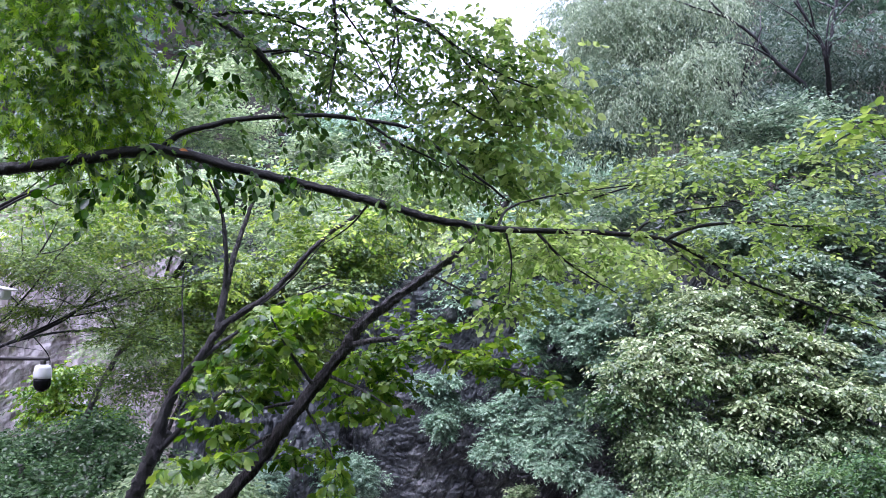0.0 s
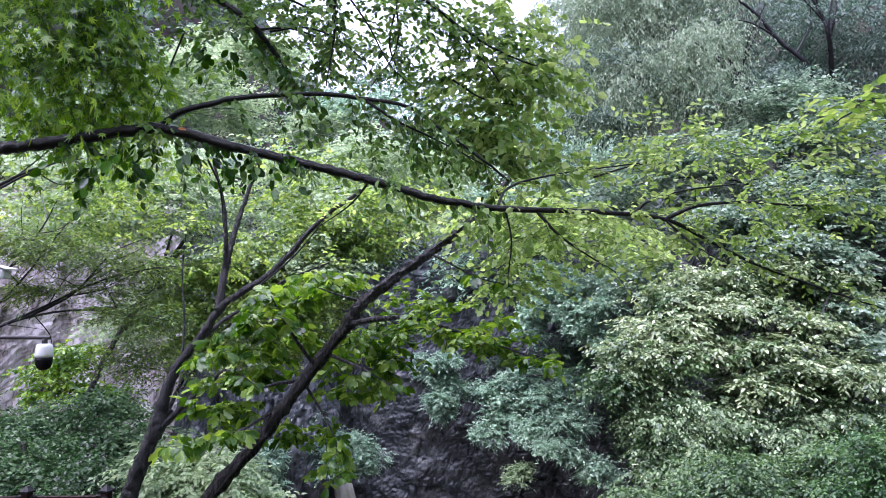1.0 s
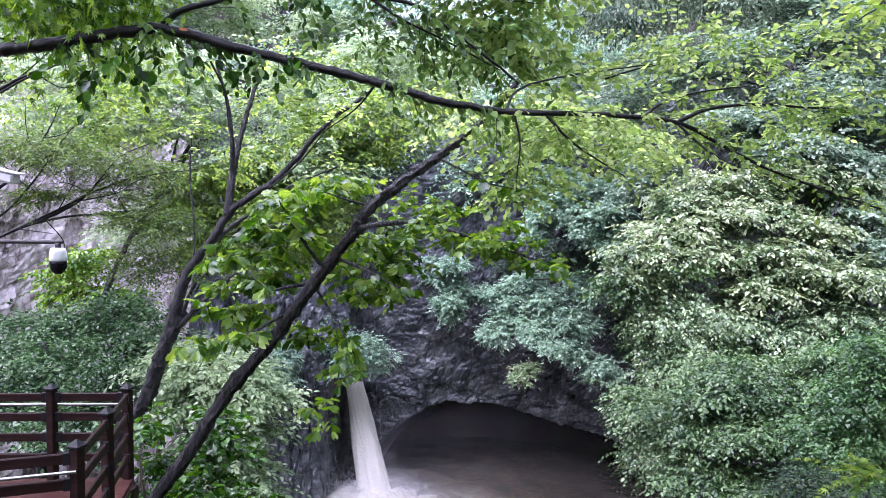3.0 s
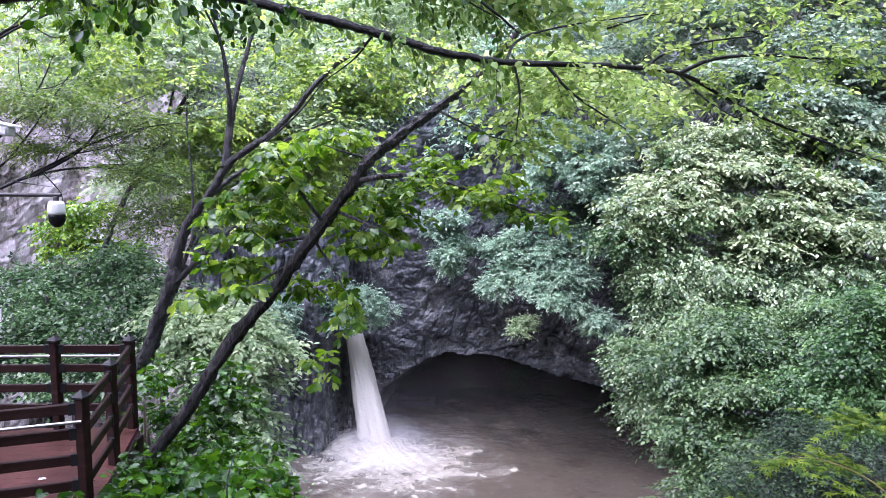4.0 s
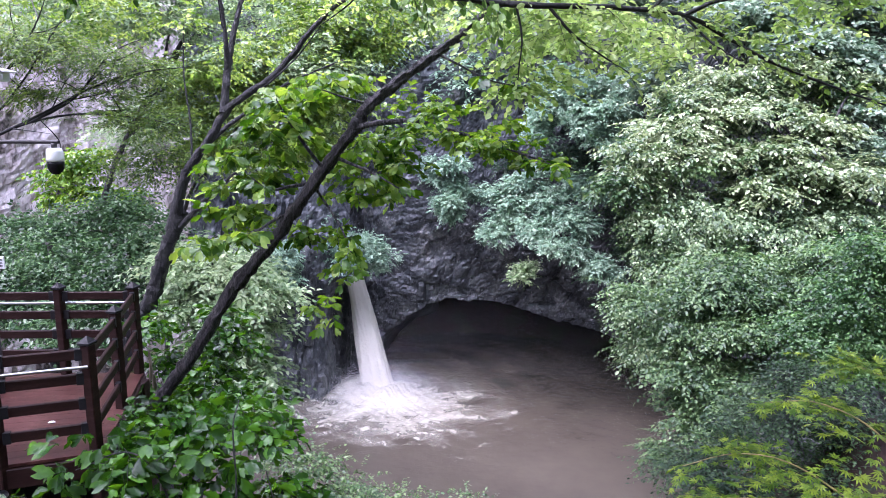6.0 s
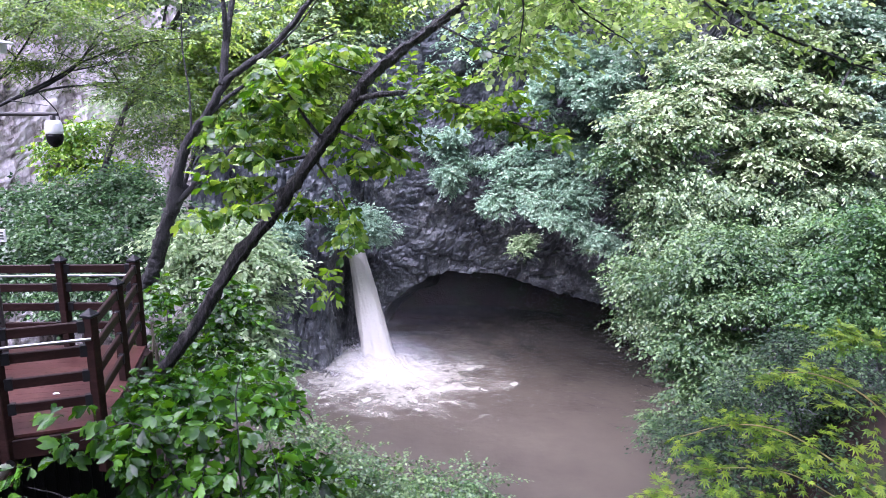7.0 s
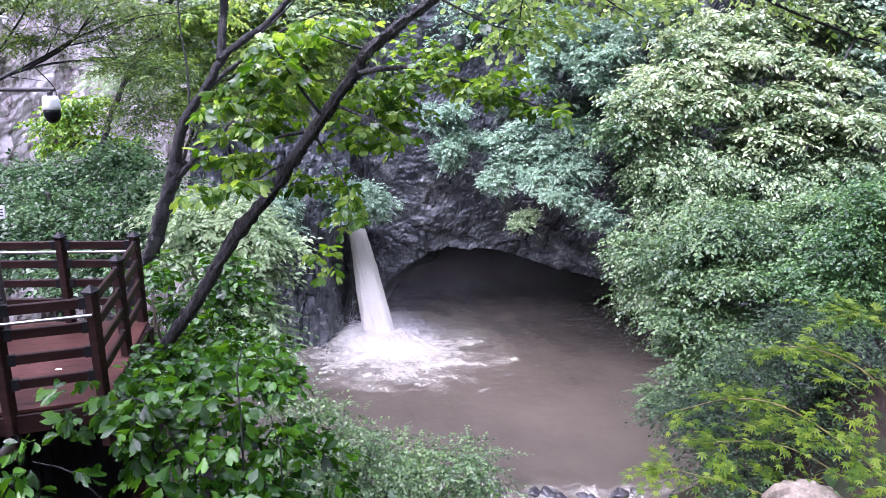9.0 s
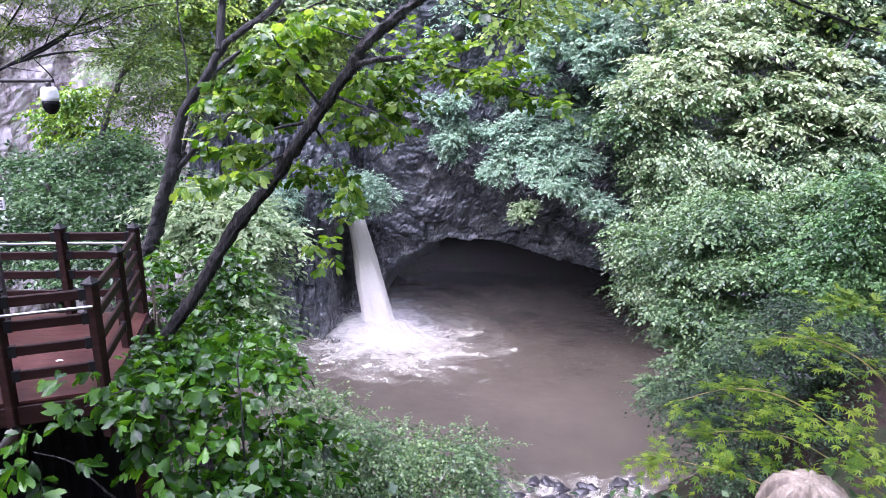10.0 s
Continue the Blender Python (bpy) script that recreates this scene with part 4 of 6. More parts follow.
# ---- slender forked tree behind the deck ----
def build_forked_tree():
    base = (-4.79, 11.50, -1.58)
    t = tree("forked_tree", base, "slender dark forked tree behind the deck railing")
    low = [reach((-5.5, 11.5))] + [(-5.15, 11.50, -2.26)] + [base]
    lines = [
        limb("trunk", low + [(-4.55, 11.50, -0.97), (-4.38, 11.50, -0.50), (-4.15, 11.50, -0.01)], 0.14, 0.095, BARK_GREY, t, 1, 14, 0.28),
        limb("limb", [(-4.34, 11.50, -0.31), (-4.23, 11.50, 0.03), (-4.02, 11.50, 0.63), (-3.64, 11.40, 1.11), (-3.26, 11.40, 1.64), (-2.54, 11.30, 2.12), (-1.85, 11.20, 2.86), (-1.15, 11.10, 3.40)], 0.095, 0.028, BARK_GREY, t, 2, 10),
        limb("limb", [(-3.37, 11.40, 1.55), (-3.31, 11.50, 2.12), (-3.23, 11.60, 2.67), (-3.10, 11.70, 3.23), (-2.90, 11.80, 3.99)], 0.068, 0.026, BARK_GREY, t, 3),
        limb("limb", [(-3.31, 11.50, 2.21), (-3.28, 11.40, 2.65), (-3.32, 11.30, 3.26), (-3.45, 11.20, 3.82)], 0.044, 0.018, BARK_GREY, t, 4),
        limb("limb", [(-4.21, 11.50, -0.05), (-4.14, 11.60, 0.49), (-3.92, 11.70, 0.84), (-3.52, 11.80, 1.28), (-3.02, 11.90, 1.64), (-2.51, 12.00, 2.01), (-1.59, 12.00, 2.39)], 0.06, 0.012, BARK_GREY, t, 5),
        limb("limb", [(-4.25, 11.50, -0.31), (-3.84, 11.30, 0.06), (-3.48, 11.20, 0.39), (-3.08, 11.10, 0.71)], 0.055, 0.022, BARK_GREY, t, 6),
        limb("limb", [(-3.97, 11.60, 0.71), (-3.99, 11.70, 1.41), (-4.08, 11.80, 2.13), (-4.04, 11.80, 2.86)], 0.02, 0.008, BARK_GREY, t, 7),
        limb("limb", [(-2.75, 11.30, 1.90), (-2.18, 11.20, 2.37), (-1.66, 11.10, 2.98)], 0.02, 0.006, BARK_GREY, t, 8)]
    rng = np.random.default_rng(11)
    o, d = line_sprays(lines[1:], 0.45, rng, 0.5, 0.2, 0.88)
    crown(t, (o, d), 8, 0.11, OVATE, LEAF_LIGHT, 12, 0.55, 0.3, 0.6, 0.003)
    blobs = [(-8.34, 14.50, 3.35, 0.56, 0.70, 0.34), (-7.58, 14.50, 3.76, 0.68, 0.70, 0.34), (-6.54, 14.20, 3.55, 0.66, 0.70, 0.39), (-5.73, 14.20, 3.84, 0.61, 0.70, 0.39), (-6.09, 14.50, 3.14, 0.56, 0.70, 0.34), (-5.05, 14.40, 3.14, 0.45, 0.60, 0.39), (-7.97, 14.50, 2.79, 0.56, 0.60, 0.28), (-5.25, 14.20, 4.23, 0.56, 0.60, 0.28), (-7.06, 14.20, 3.10, 0.55, 0.60, 0.28)]
    crown(t, blob_sprays(blobs, 46, 10, rng, 0.4), 8, 0.10, OVATE, LEAF_FRESHER, 13, 0.45, 0.35, 0.55, 0.003)
    blobs = [(-3.23, 14.20, 3.58, 0.55, 0.60, 0.33), (-2.47, 14.00, 3.01, 0.49, 0.60, 0.33), (-1.88, 14.00, 3.56, 0.49, 0.60, 0.38), (-3.39, 14.30, 4.38, 0.50, 0.60, 0.34), (-1.33, 14.00, 3.13, 0.49, 0.60, 0.38), (-0.79, 14.00, 3.68, 0.55, 0.60, 0.33), (-3.81, 14.40, 2.70, 0.45, 0.60, 0.33), (-2.38, 14.30, 4.16, 0.50, 0.60, 0.28), (0.09, 14.30, 3.62, 0.56, 0.60, 0.34), (-4.71, 14.50, 2.25, 0.45, 0.50, 0.39)]
    crown(t, blob_sprays(blobs, 66, 9, rng, 0.4), 8, 0.10, OVATE, LEAF_FRESHER, 14, 0.45, 0.35, 0.55, 0.003)


# ---- leaning broad-leaved tree ----
def build_leaning_tree():
    base = (-3.78, 8.40, -2.30)
    t = tree("leaning_tree", base, "leaning rough-barked tree with large wet green leaves")
    main = [(-5.12, 8.40, -4.04), (-4.45, 8.40, -3.18), (-4.11, 8.40, -2.73), base] + [(-3.45, 8.40, -1.88), (-2.98, 8.30, -1.29), (-2.41, 8.20, -0.43), (-1.93, 8.10, 0.12), (-1.54, 8.00, 0.64), (-1.14, 8.00, 1.18), (-0.86, 8.00, 1.50)]
    lines = [
        limb("trunk", main, 0.088, 0.058, BARK, t, 21, 18, 0.3),
        limb("limb", [(-0.97, 8.00, 1.41), (-0.77, 8.00, 1.67), (-0.45, 8.10, 1.93), (-0.10, 8.20, 2.19), (0.21, 8.30, 2.43), (0.58, 8.40, 2.78), (0.88, 8.50, 3.14)], 0.062, 0.028, BARK, t, 22, 16, 0.36),
        limb("limb", [(-0.95, 8.00, 1.41), (-0.66, 7.80, 1.47), (-0.30, 7.70, 1.49), (0.06, 7.60, 1.41), (0.40, 7.50, 1.30), (0.75, 7.50, 1.19), (1.13, 7.40, 1.05)], 0.035, 0.006, BARK, t, 23),
        limb("limb", [(-1.28, 8.00, 0.94), (-1.43, 7.80, 1.19), (-1.58, 7.60, 1.48), (-1.68, 7.50, 1.71)], 0.025, 0.006, BARK, t, 24),
        limb("limb", [(-1.48, 8.10, 0.80), (-1.68, 7.90, 0.78), (-1.84, 7.70, 0.77), (-1.99, 7.60, 0.91)], 0.025, 0.006, BARK, t, 25),
        limb("limb", [(-1.71, 8.10, 0.47), (-1.87, 7.90, 0.40), (-1.97, 7.70, 0.33), (-2.08, 7.60, 0.31)], 0.022, 0.006, BARK, t, 26),
        limb("limb", [(-1.16, 8.00, 1.09), (-0.76, 7.70, 0.96), (-0.45, 7.50, 0.81)], 0.022, 0.006, BARK, t, 27),
        limb("limb", [(-0.07, 8.20, 2.21), (0.18, 8.10, 2.08), (0.49, 8.00, 1.92), (0.80, 8.00, 1.86)], 0.016, 0.005, BARK, t, 28),
        limb("limb", [(-1.41, 8.10, 0.74), (-1.19, 7.90, 0.47), (-1.04, 7.70, 0.27), (-0.96, 7.60, 0.07)], 0.016, 0.005, BARK, t, 29),
        limb("limb", [(-0.82, 8.10, 1.67), (-1.05, 8.00, 1.73), (-1.28, 7.90, 1.81)], 0.018, 0.006, BARK, t, 30)]
    rng = np.random.default_rng(31)
    o, d = line_sprays(lines[2:], 0.2, rng, 0.4, 0.1, 0.5)
    blobs = [(-1.66, 8.30, 1.72, 0.32, 0.20, 0.15), (-1.97, 8.40, 1.53, 0.18, 0.20, 0.11), (-1.93, 8.30, 1.32, 0.28, 0.20, 0.10), (-2.41, 8.20, 1.02, 0.16, 0.20, 0.08), (-2.06, 8.40, 1.09, 0.22, 0.20, 0.11), (-1.65, 8.60, 1.18, 0.20, 0.20, 0.12), (-2.21, 8.40, 0.78, 0.23, 0.20, 0.10), (-1.83, 8.60, 0.83, 0.13, 0.20, 0.09), (-2.50, 8.30, 0.43, 0.21, 0.20, 0.08), (-2.20, 8.50, 0.42, 0.20, 0.20, 0.09), (-2.79, 8.20, 0.13, 0.10, 0.15, 0.06), (-2.38, 8.50, 0.13, 0.21, 0.20, 0.06), (-1.72, 8.50, 0.13, 0.16, 0.20, 0.06)]
    o2, d2 = blob_sprays(blobs, 78, 2, rng, 0.14)
    crown(t, (np.vstack([o, o2]), np.vstack([d, d2])), 6, 0.18, LOBED, LEAF_OAK, 32, 0.15, 0.5, 0.45, 0.004, singles=300, single_mat=LEAF_OAK_ONE, near=(-1.6, 7.40, 0.9), spread=70)
    blobs = [(-1.03, 8.50, 0.99, 0.23, 0.20, 0.10), (-0.82, 8.30, 0.77, 0.23, 0.20, 0.13), (-0.52, 8.20, 0.66, 0.11, 0.20, 0.08), (-0.72, 8.40, 1.19, 0.25, 0.20, 0.13), (-1.22, 8.40, 0.18, 0.24, 0.20, 0.06), (-1.03, 8.20, -0.20, 0.06, 0.12, 0.12), (-1.43, 8.40, -0.72, 0.08, 0.12, 0.13), (-1.03, 8.40, 0.63, 0.19, 0.20, 0.06), (-1.41, 8.50, 1.92, 0.23, 0.20, 0.11), (-1.04, 8.60, 1.86, 0.17, 0.20, 0.15)]
    crown(t, blob_sprays(blobs, 46, 3, rng, 0.15), 6, 0.15, LOBED, LEAF_OAK, 34, 0.18, 0.5, 0.45, 0.004, spread=70)
    blobs = [(-0.30, 8.30, 1.62, 0.19, 0.20, 0.11), (-0.05, 7.80, 1.59, 0.17, 0.20, 0.09), (-0.17, 7.70, 1.35, 0.24, 0.25, 0.10), (0.21, 7.60, 1.34, 0.23, 0.25, 0.08), (0.52, 7.60, 1.44, 0.10, 0.20, 0.06), (0.54, 7.50, 1.24, 0.20, 0.20, 0.06), (0.83, 7.50, 1.18, 0.17, 0.20, 0.05), (1.08, 7.40, 1.07, 0.12, 0.15, 0.04), (-0.46, 8.20, 1.02, 0.21, 0.20, 0.07), (-0.52, 8.30, 1.35, 0.16, 0.20, 0.10)]
    crown(t, blob_sprays(blobs, 50, 3, rng, 0.15), 6, 0.12, LOBED, LEAF_OAK, 35, 0.18, 0.35, 0.6, 0.003, spread=65)
    # leaves where the top meets the canopy, light from behind put into their colour
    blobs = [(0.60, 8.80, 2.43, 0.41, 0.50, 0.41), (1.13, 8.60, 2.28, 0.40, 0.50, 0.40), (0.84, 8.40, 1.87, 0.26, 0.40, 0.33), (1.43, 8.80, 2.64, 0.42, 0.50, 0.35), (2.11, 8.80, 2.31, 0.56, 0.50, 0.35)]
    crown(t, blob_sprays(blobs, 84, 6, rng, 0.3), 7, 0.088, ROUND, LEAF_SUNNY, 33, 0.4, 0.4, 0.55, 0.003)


# ---- overhanging tree whose long branch crosses the view ----
def build_overhanging_tree():
    base = (-5.4, 4.4, 0)
    t = tree("overhanging_tree", base, "dark wet tree reaching a long bare branch over the gorge")
    lines = [
        limb("trunk", [reach(base), (-5.4, 4.4, 0.2), (-5.1, 4.6, 1.6), (-4.4, 4.9, 2.6)] , 0.17, 0.09, BARK_DARK, t, 40, 12),
        limb("limb", [(-4.4, 4.9, 2.6)] + [(-3.26, 5.00, 2.67), (-2.87, 5.00, 2.69), (-2.56, 5.00, 2.74), (-2.10, 5.00, 2.81), (-1.86, 5.00, 2.82), (-1.39, 5.00, 2.70), (-0.79, 5.00, 2.56), (-0.36, 5.00, 2.45), (-0.01, 5.00, 2.35), (0.39, 5.10, 2.30)], 0.047, 0.024, BARK_DARK, t, 41, 12, 0.14),
        limb("limb", [(0.39, 5.10, 2.30), (0.71, 5.10, 2.29), (1.25, 5.20, 2.29), (1.66, 5.20, 2.24), (1.98, 5.30, 2.11), (2.34, 5.30, 1.93), (2.84, 5.40, 1.77), (3.33, 5.40, 1.61)], 0.023, 0.006, BARK_DARK, t, 42, 10, 0.16),
        limb("limb", [(-1.90, 5.00, 2.85), (-1.79, 5.00, 2.94), (-1.59, 5.00, 3.00), (-1.39, 5.10, 3.08), (-0.88, 5.20, 3.14), (-0.56, 5.30, 3.14), (-0.22, 5.30, 3.08), (0.03, 5.40, 2.94), (0.33, 5.40, 2.72), (0.55, 5.50, 2.57)], 0.024, 0.009, BARK_DARK, t, 43, 10, 0.14),
        limb("limb", [(1.64, 5.20, 2.24), (1.87, 5.20, 2.34), (2.24, 5.30, 2.39), (2.61, 5.30, 2.37), (3.00, 5.40, 2.38)], 0.016, 0.006, BARK_DARK, t, 44),
        limb("limb", [(1.42, 5.20, 2.28), (1.54, 5.20, 2.38), (1.82, 5.30, 2.47), (2.24, 5.40, 2.54)], 0.013, 0.005, BARK_DARK, t, 45),
        limb("limb", [(-0.52, 5.30, 3.12), (-0.31, 5.30, 2.98), (-0.01, 5.40, 2.86), (0.42, 5.50, 2.66)], 0.012, 0.005, BARK_DARK, t, 46),
        limb("limb", [(0.71, 5.10, 2.28), (0.87, 5.10, 2.11), (1.09, 5.20, 1.98), (1.29, 5.20, 1.86)], 0.012, 0.004, BARK_DARK, t, 47),
        limb("limb", [(0.43, 5.10, 2.31), (0.53, 5.30, 2.48), (0.81, 5.50, 2.60), (1.27, 5.60, 2.69), (1.74, 5.70, 2.77)], 0.012, 0.004, BARK_DARK, t, 48),
        limb("limb", [(1.66, 5.20, 2.23), (1.82, 5.10, 2.05), (1.98, 5.00, 1.93)], 0.010, 0.004, BARK_DARK, t, 49),
        limb("limb", [(0.49, 5.10, 2.28), (0.53, 5.10, 2.08), (0.51, 5.10, 1.85)], 0.009, 0.004, BARK_DARK, t, 50)]
    rng = np.random.default_rng(51)
    o, d = line_sprays([lines[1], lines[3], lines[6]], 0.09, rng, 0.3, -0.15, 0.25)
    crown(t, (o, d), 7, 0.075, OVATE, LEAF_CANOPY, 52, 0.28, 0.7, 0.45, 0.003)
    o, d = line_sprays(lines[4:6] + lines[7:] + [lines[2]], 0.085, rng, 0.3, 0.1, 0.1)
    blobs = [(2.18, 5.80, 2.76, 0.59, 0.50, 0.24), (2.87, 5.80, 2.72, 0.51, 0.50, 0.25), (2.49, 5.70, 2.20, 0.53, 0.40, 0.22), (3.31, 5.80, 2.35, 0.42, 0.50, 0.31), (1.90, 5.90, 2.97, 0.39, 0.40, 0.20), (1.26, 5.40, 2.16, 0.30, 0.30, 0.22), (0.83, 5.40, 2.20, 0.26, 0.30, 0.21), (2.00, 5.60, 1.97, 0.41, 0.40, 0.18)]
    o2, d2 = blob_sprays(blobs, 95, 4, rng, 0.28)
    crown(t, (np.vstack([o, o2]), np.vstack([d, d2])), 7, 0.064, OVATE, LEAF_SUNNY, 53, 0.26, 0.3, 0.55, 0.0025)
    one = fast_mesh("dry_leaf", *OVATE)
    ob = link_mesh("dry_leaf", one, LEAF_DRY, None, "single orange dead leaf")
    ob.matrix_world = Matrix.Translation((-1.77, 4.93, 2.81)) @ Euler((0.9, 0.1, 0.1)).to_matrix().to_4x4() @ Matrix.Scale(0.06, 4)
    under(ob, t)
    # high limbs against the sky
    tops = [
        limb("limb", [(-4.7, 4.8, 2.3), (-4.2, 5.0, 3.2)] + [(-2.76, 5.40, 4.83), (-2.11, 5.40, 4.15), (-1.63, 5.40, 3.90), (-1.36, 5.40, 3.68), (-1.15, 5.50, 3.40), (-1.02, 5.50, 3.16)], 0.05, 0.012, BARK_DARK, t, 60, 10),
        limb("limb", [(-2.48, 5.40, 4.51), (-1.97, 5.50, 4.05), (-1.60, 5.60, 4.10), (-1.35, 5.70, 4.12), (-1.00, 5.80, 4.01)], 0.028, 0.008, BARK_DARK, t, 61),
        limb("limb", [(-2.76, 5.40, 4.83), (-1.70, 5.50, 5.05), (-0.88, 5.50, 4.58), (-0.80, 5.40, 4.07), (-0.78, 5.40, 3.71), (-0.82, 5.30, 3.23)], 0.03, 0.005, BARK_DARK, t, 62),
        limb("limb", [(-1.70, 5.50, 5.05), (-0.82, 5.70, 4.84), (-0.40, 5.80, 4.28), (-0.07, 5.90, 4.13), (0.17, 6.00, 3.98), (0.52, 6.10, 3.80), (0.92, 6.20, 3.68)], 0.028, 0.006, BARK_DARK, t, 63),
        limb("limb", [(-0.40, 5.80, 4.36), (-0.33, 5.80, 4.02), (-0.34, 5.80, 3.68), (-0.52, 5.70, 3.36)], 0.012, 0.004, BARK_DARK, t, 64),
        limb("limb", [(0.12, 6.00, 4.01), (0.27, 6.00, 3.81), (0.46, 6.00, 3.59), (0.60, 6.00, 3.37)], 0.012, 0.004, BARK_DARK, t, 65),
        limb("limb", [(-1.38, 5.40, 3.69), (-1.12, 5.50, 3.74), (-0.78, 5.60, 3.65)], 0.012, 0.004, BARK_DARK, t, 66)]
    for k, pts in enumerate([[(-1.27, 5.40, 3.68), (-1.01, 5.50, 3.75), (-0.77, 5.50, 3.66), (-0.55, 5.60, 3.51)], [(-1.85, 5.20, 3.58), (-1.96, 5.20, 3.28), (-2.04, 5.10, 2.93)], [(-0.35, 5.80, 4.02), (-0.39, 5.80, 3.73), (-0.32, 5.80, 3.49), (-0.38, 5.70, 3.27)], [(-0.78, 5.50, 4.12), (-0.56, 5.60, 3.84), (-0.38, 5.60, 3.51), (-0.20, 5.70, 3.36)],
                           [(-1.58, 5.00, 2.61), (-1.49, 5.00, 2.41), (-1.46, 5.00, 2.14)], [(-0.49, 5.10, 2.46), (-0.62, 5.20, 2.33), (-0.87, 5.30, 2.17)], [(-2.89, 4.80, 2.36), (-2.71, 4.80, 2.46), (-2.49, 4.80, 2.55)], [(0.13, 6.00, 3.51), (0.41, 6.00, 3.34), (0.77, 6.00, 3.29)], [(1.20, 5.50, 2.60), (1.42, 5.50, 2.67), (1.67, 5.60, 2.74)]]):
        limb("limb", pts, 0.009, 0.003, BARK_DARK, t, 240 + k, 6)
    o, d = line_sprays(tops, 0.09, rng, 0.4, 0.0, 0.3)
    blobs = [(-1.38, 5.90, 3.70, 0.65, 0.50, 0.30), (-0.75, 6.00, 4.09, 0.61, 0.50, 0.30), (-0.17, 6.20, 3.88, 0.46, 0.50, 0.36), (0.34, 6.40, 3.53, 0.47, 0.50, 0.36), (0.13, 6.20, 2.97, 0.44, 0.40, 0.25), (-0.58, 6.00, 2.97, 0.43, 0.40, 0.19)]
    o2, d2 = blob_sprays(blobs, 105, 5, rng, 0.28)
    crown(t, (np.vstack([o, o2]), np.vstack([d, d2])), 8, 0.07, OVATE, LEAF_CANOPY, 67, 0.32, 0.4, 0.55, 0.0025)
    # clusters among the canopy leaves, coloured as if lit from behind
    blobs = [(0.41, 6.40, 4.27, 0.13, 0.25, 0.14), (0.67, 6.40, 4.09, 0.18, 0.30, 0.14), (0.92, 6.40, 3.72, 0.14, 0.25, 0.15), (0.99, 6.40, 3.46, 0.11, 0.25, 0.13), (0.66, 6.30, 3.56, 0.23, 0.35, 0.21), (0.43, 6.30, 3.22, 0.21, 0.35, 0.16), (0.76, 6.30, 3.17, 0.22, 0.30, 0.12), (0.55, 6.20, 2.90, 0.24, 0.30, 0.10), (1.06, 6.20, 2.80, 0.22, 0.30, 0.13), (0.31, 6.30, 3.58, 0.16, 0.30, 0.19), (0.85, 6.40, 3.96, 0.12, 0.25, 0.11), (0.13, 6.20, 3.12, 0.15, 0.25, 0.14)]
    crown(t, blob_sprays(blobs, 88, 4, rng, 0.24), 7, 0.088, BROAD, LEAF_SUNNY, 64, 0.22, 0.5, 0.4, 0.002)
    # hanging sprays at the trunk's side
    blobs = [(-2.88, 4.90, 3.65, 0.24, 0.40, 0.20), (-2.53, 4.90, 3.70, 0.27, 0.40, 0.20), (-2.34, 4.90, 3.64, 0.17, 0.40, 0.20), (-2.26, 5.00, 3.46, 0.12, 0.30, 0.18), (-2.60, 5.00, 3.33, 0.22, 0.40, 0.18), (-2.91, 5.00, 3.28, 0.18, 0.40, 0.20), (-2.34, 5.10, 3.24, 0.15, 0.30, 0.18), (-2.77, 5.30, 3.06, 0.27, 0.30, 0.10), (-3.06, 5.30, 3.00, 0.17, 0.30, 0.10), (-2.38, 5.30, 3.03, 0.09, 0.20, 0.08), (-2.84, 4.90, 4.15, 0.36, 0.50, 0.24), (-2.28, 4.90, 4.16, 0.36, 0.50, 0.24)]
    crown(t, blob_sprays(blobs, 150, 4, rng, 0.2, 0.0, 0.3, 5), 8, 0.092, MAPLE, LEAF_CURTAIN, 68, 0.36, 1.1, 0.3, 0.002)
    # extra crown added out of view to shade the deck and left side
    blobs = [(-7.6, 6.5, 5.2, 1.8, 1.6, 1.0), (-7.0, 9.0, 6.2, 1.6, 1.8, 1.0), (-5.8, 4.8, 6.2, 1.8, 1.6, 0.8), (-4.0, 4.4, 6.6, 1.6, 1.4, 0.7), (-4.2, 6.8, 7.3, 1.8, 1.4, 0.7), (-9.2, 7.5, 4.0, 1.4, 2, 1.2), (-1.5, 5.0, 6.6, 1.6, 1.2, 0.6)]
    crown(t, blob_sprays(blobs, 120, 12, rng, 0.7), 8, 0.13, OVATE, LEAF_CANOPY, 70, 0.55, 0.3, 0.7)
    blobs = [(-2.20, 4.90, 2.54, 0.19, 0.20, 0.13), (-1.85, 5.00, 2.67, 0.34, 0.20, 0.08), (-1.11, 5.00, 2.61, 0.16, 0.20, 0.10), (-1.67, 5.20, 3.41, 0.13, 0.20, 0.13)]
    crown(t, blob_sprays(blobs, 14, 3, rng, 0.15, 0.0), 5, 0.085, ROUND, LEAF_BUSH, 69, 0.22, 0.8, 0.4, 0.002)


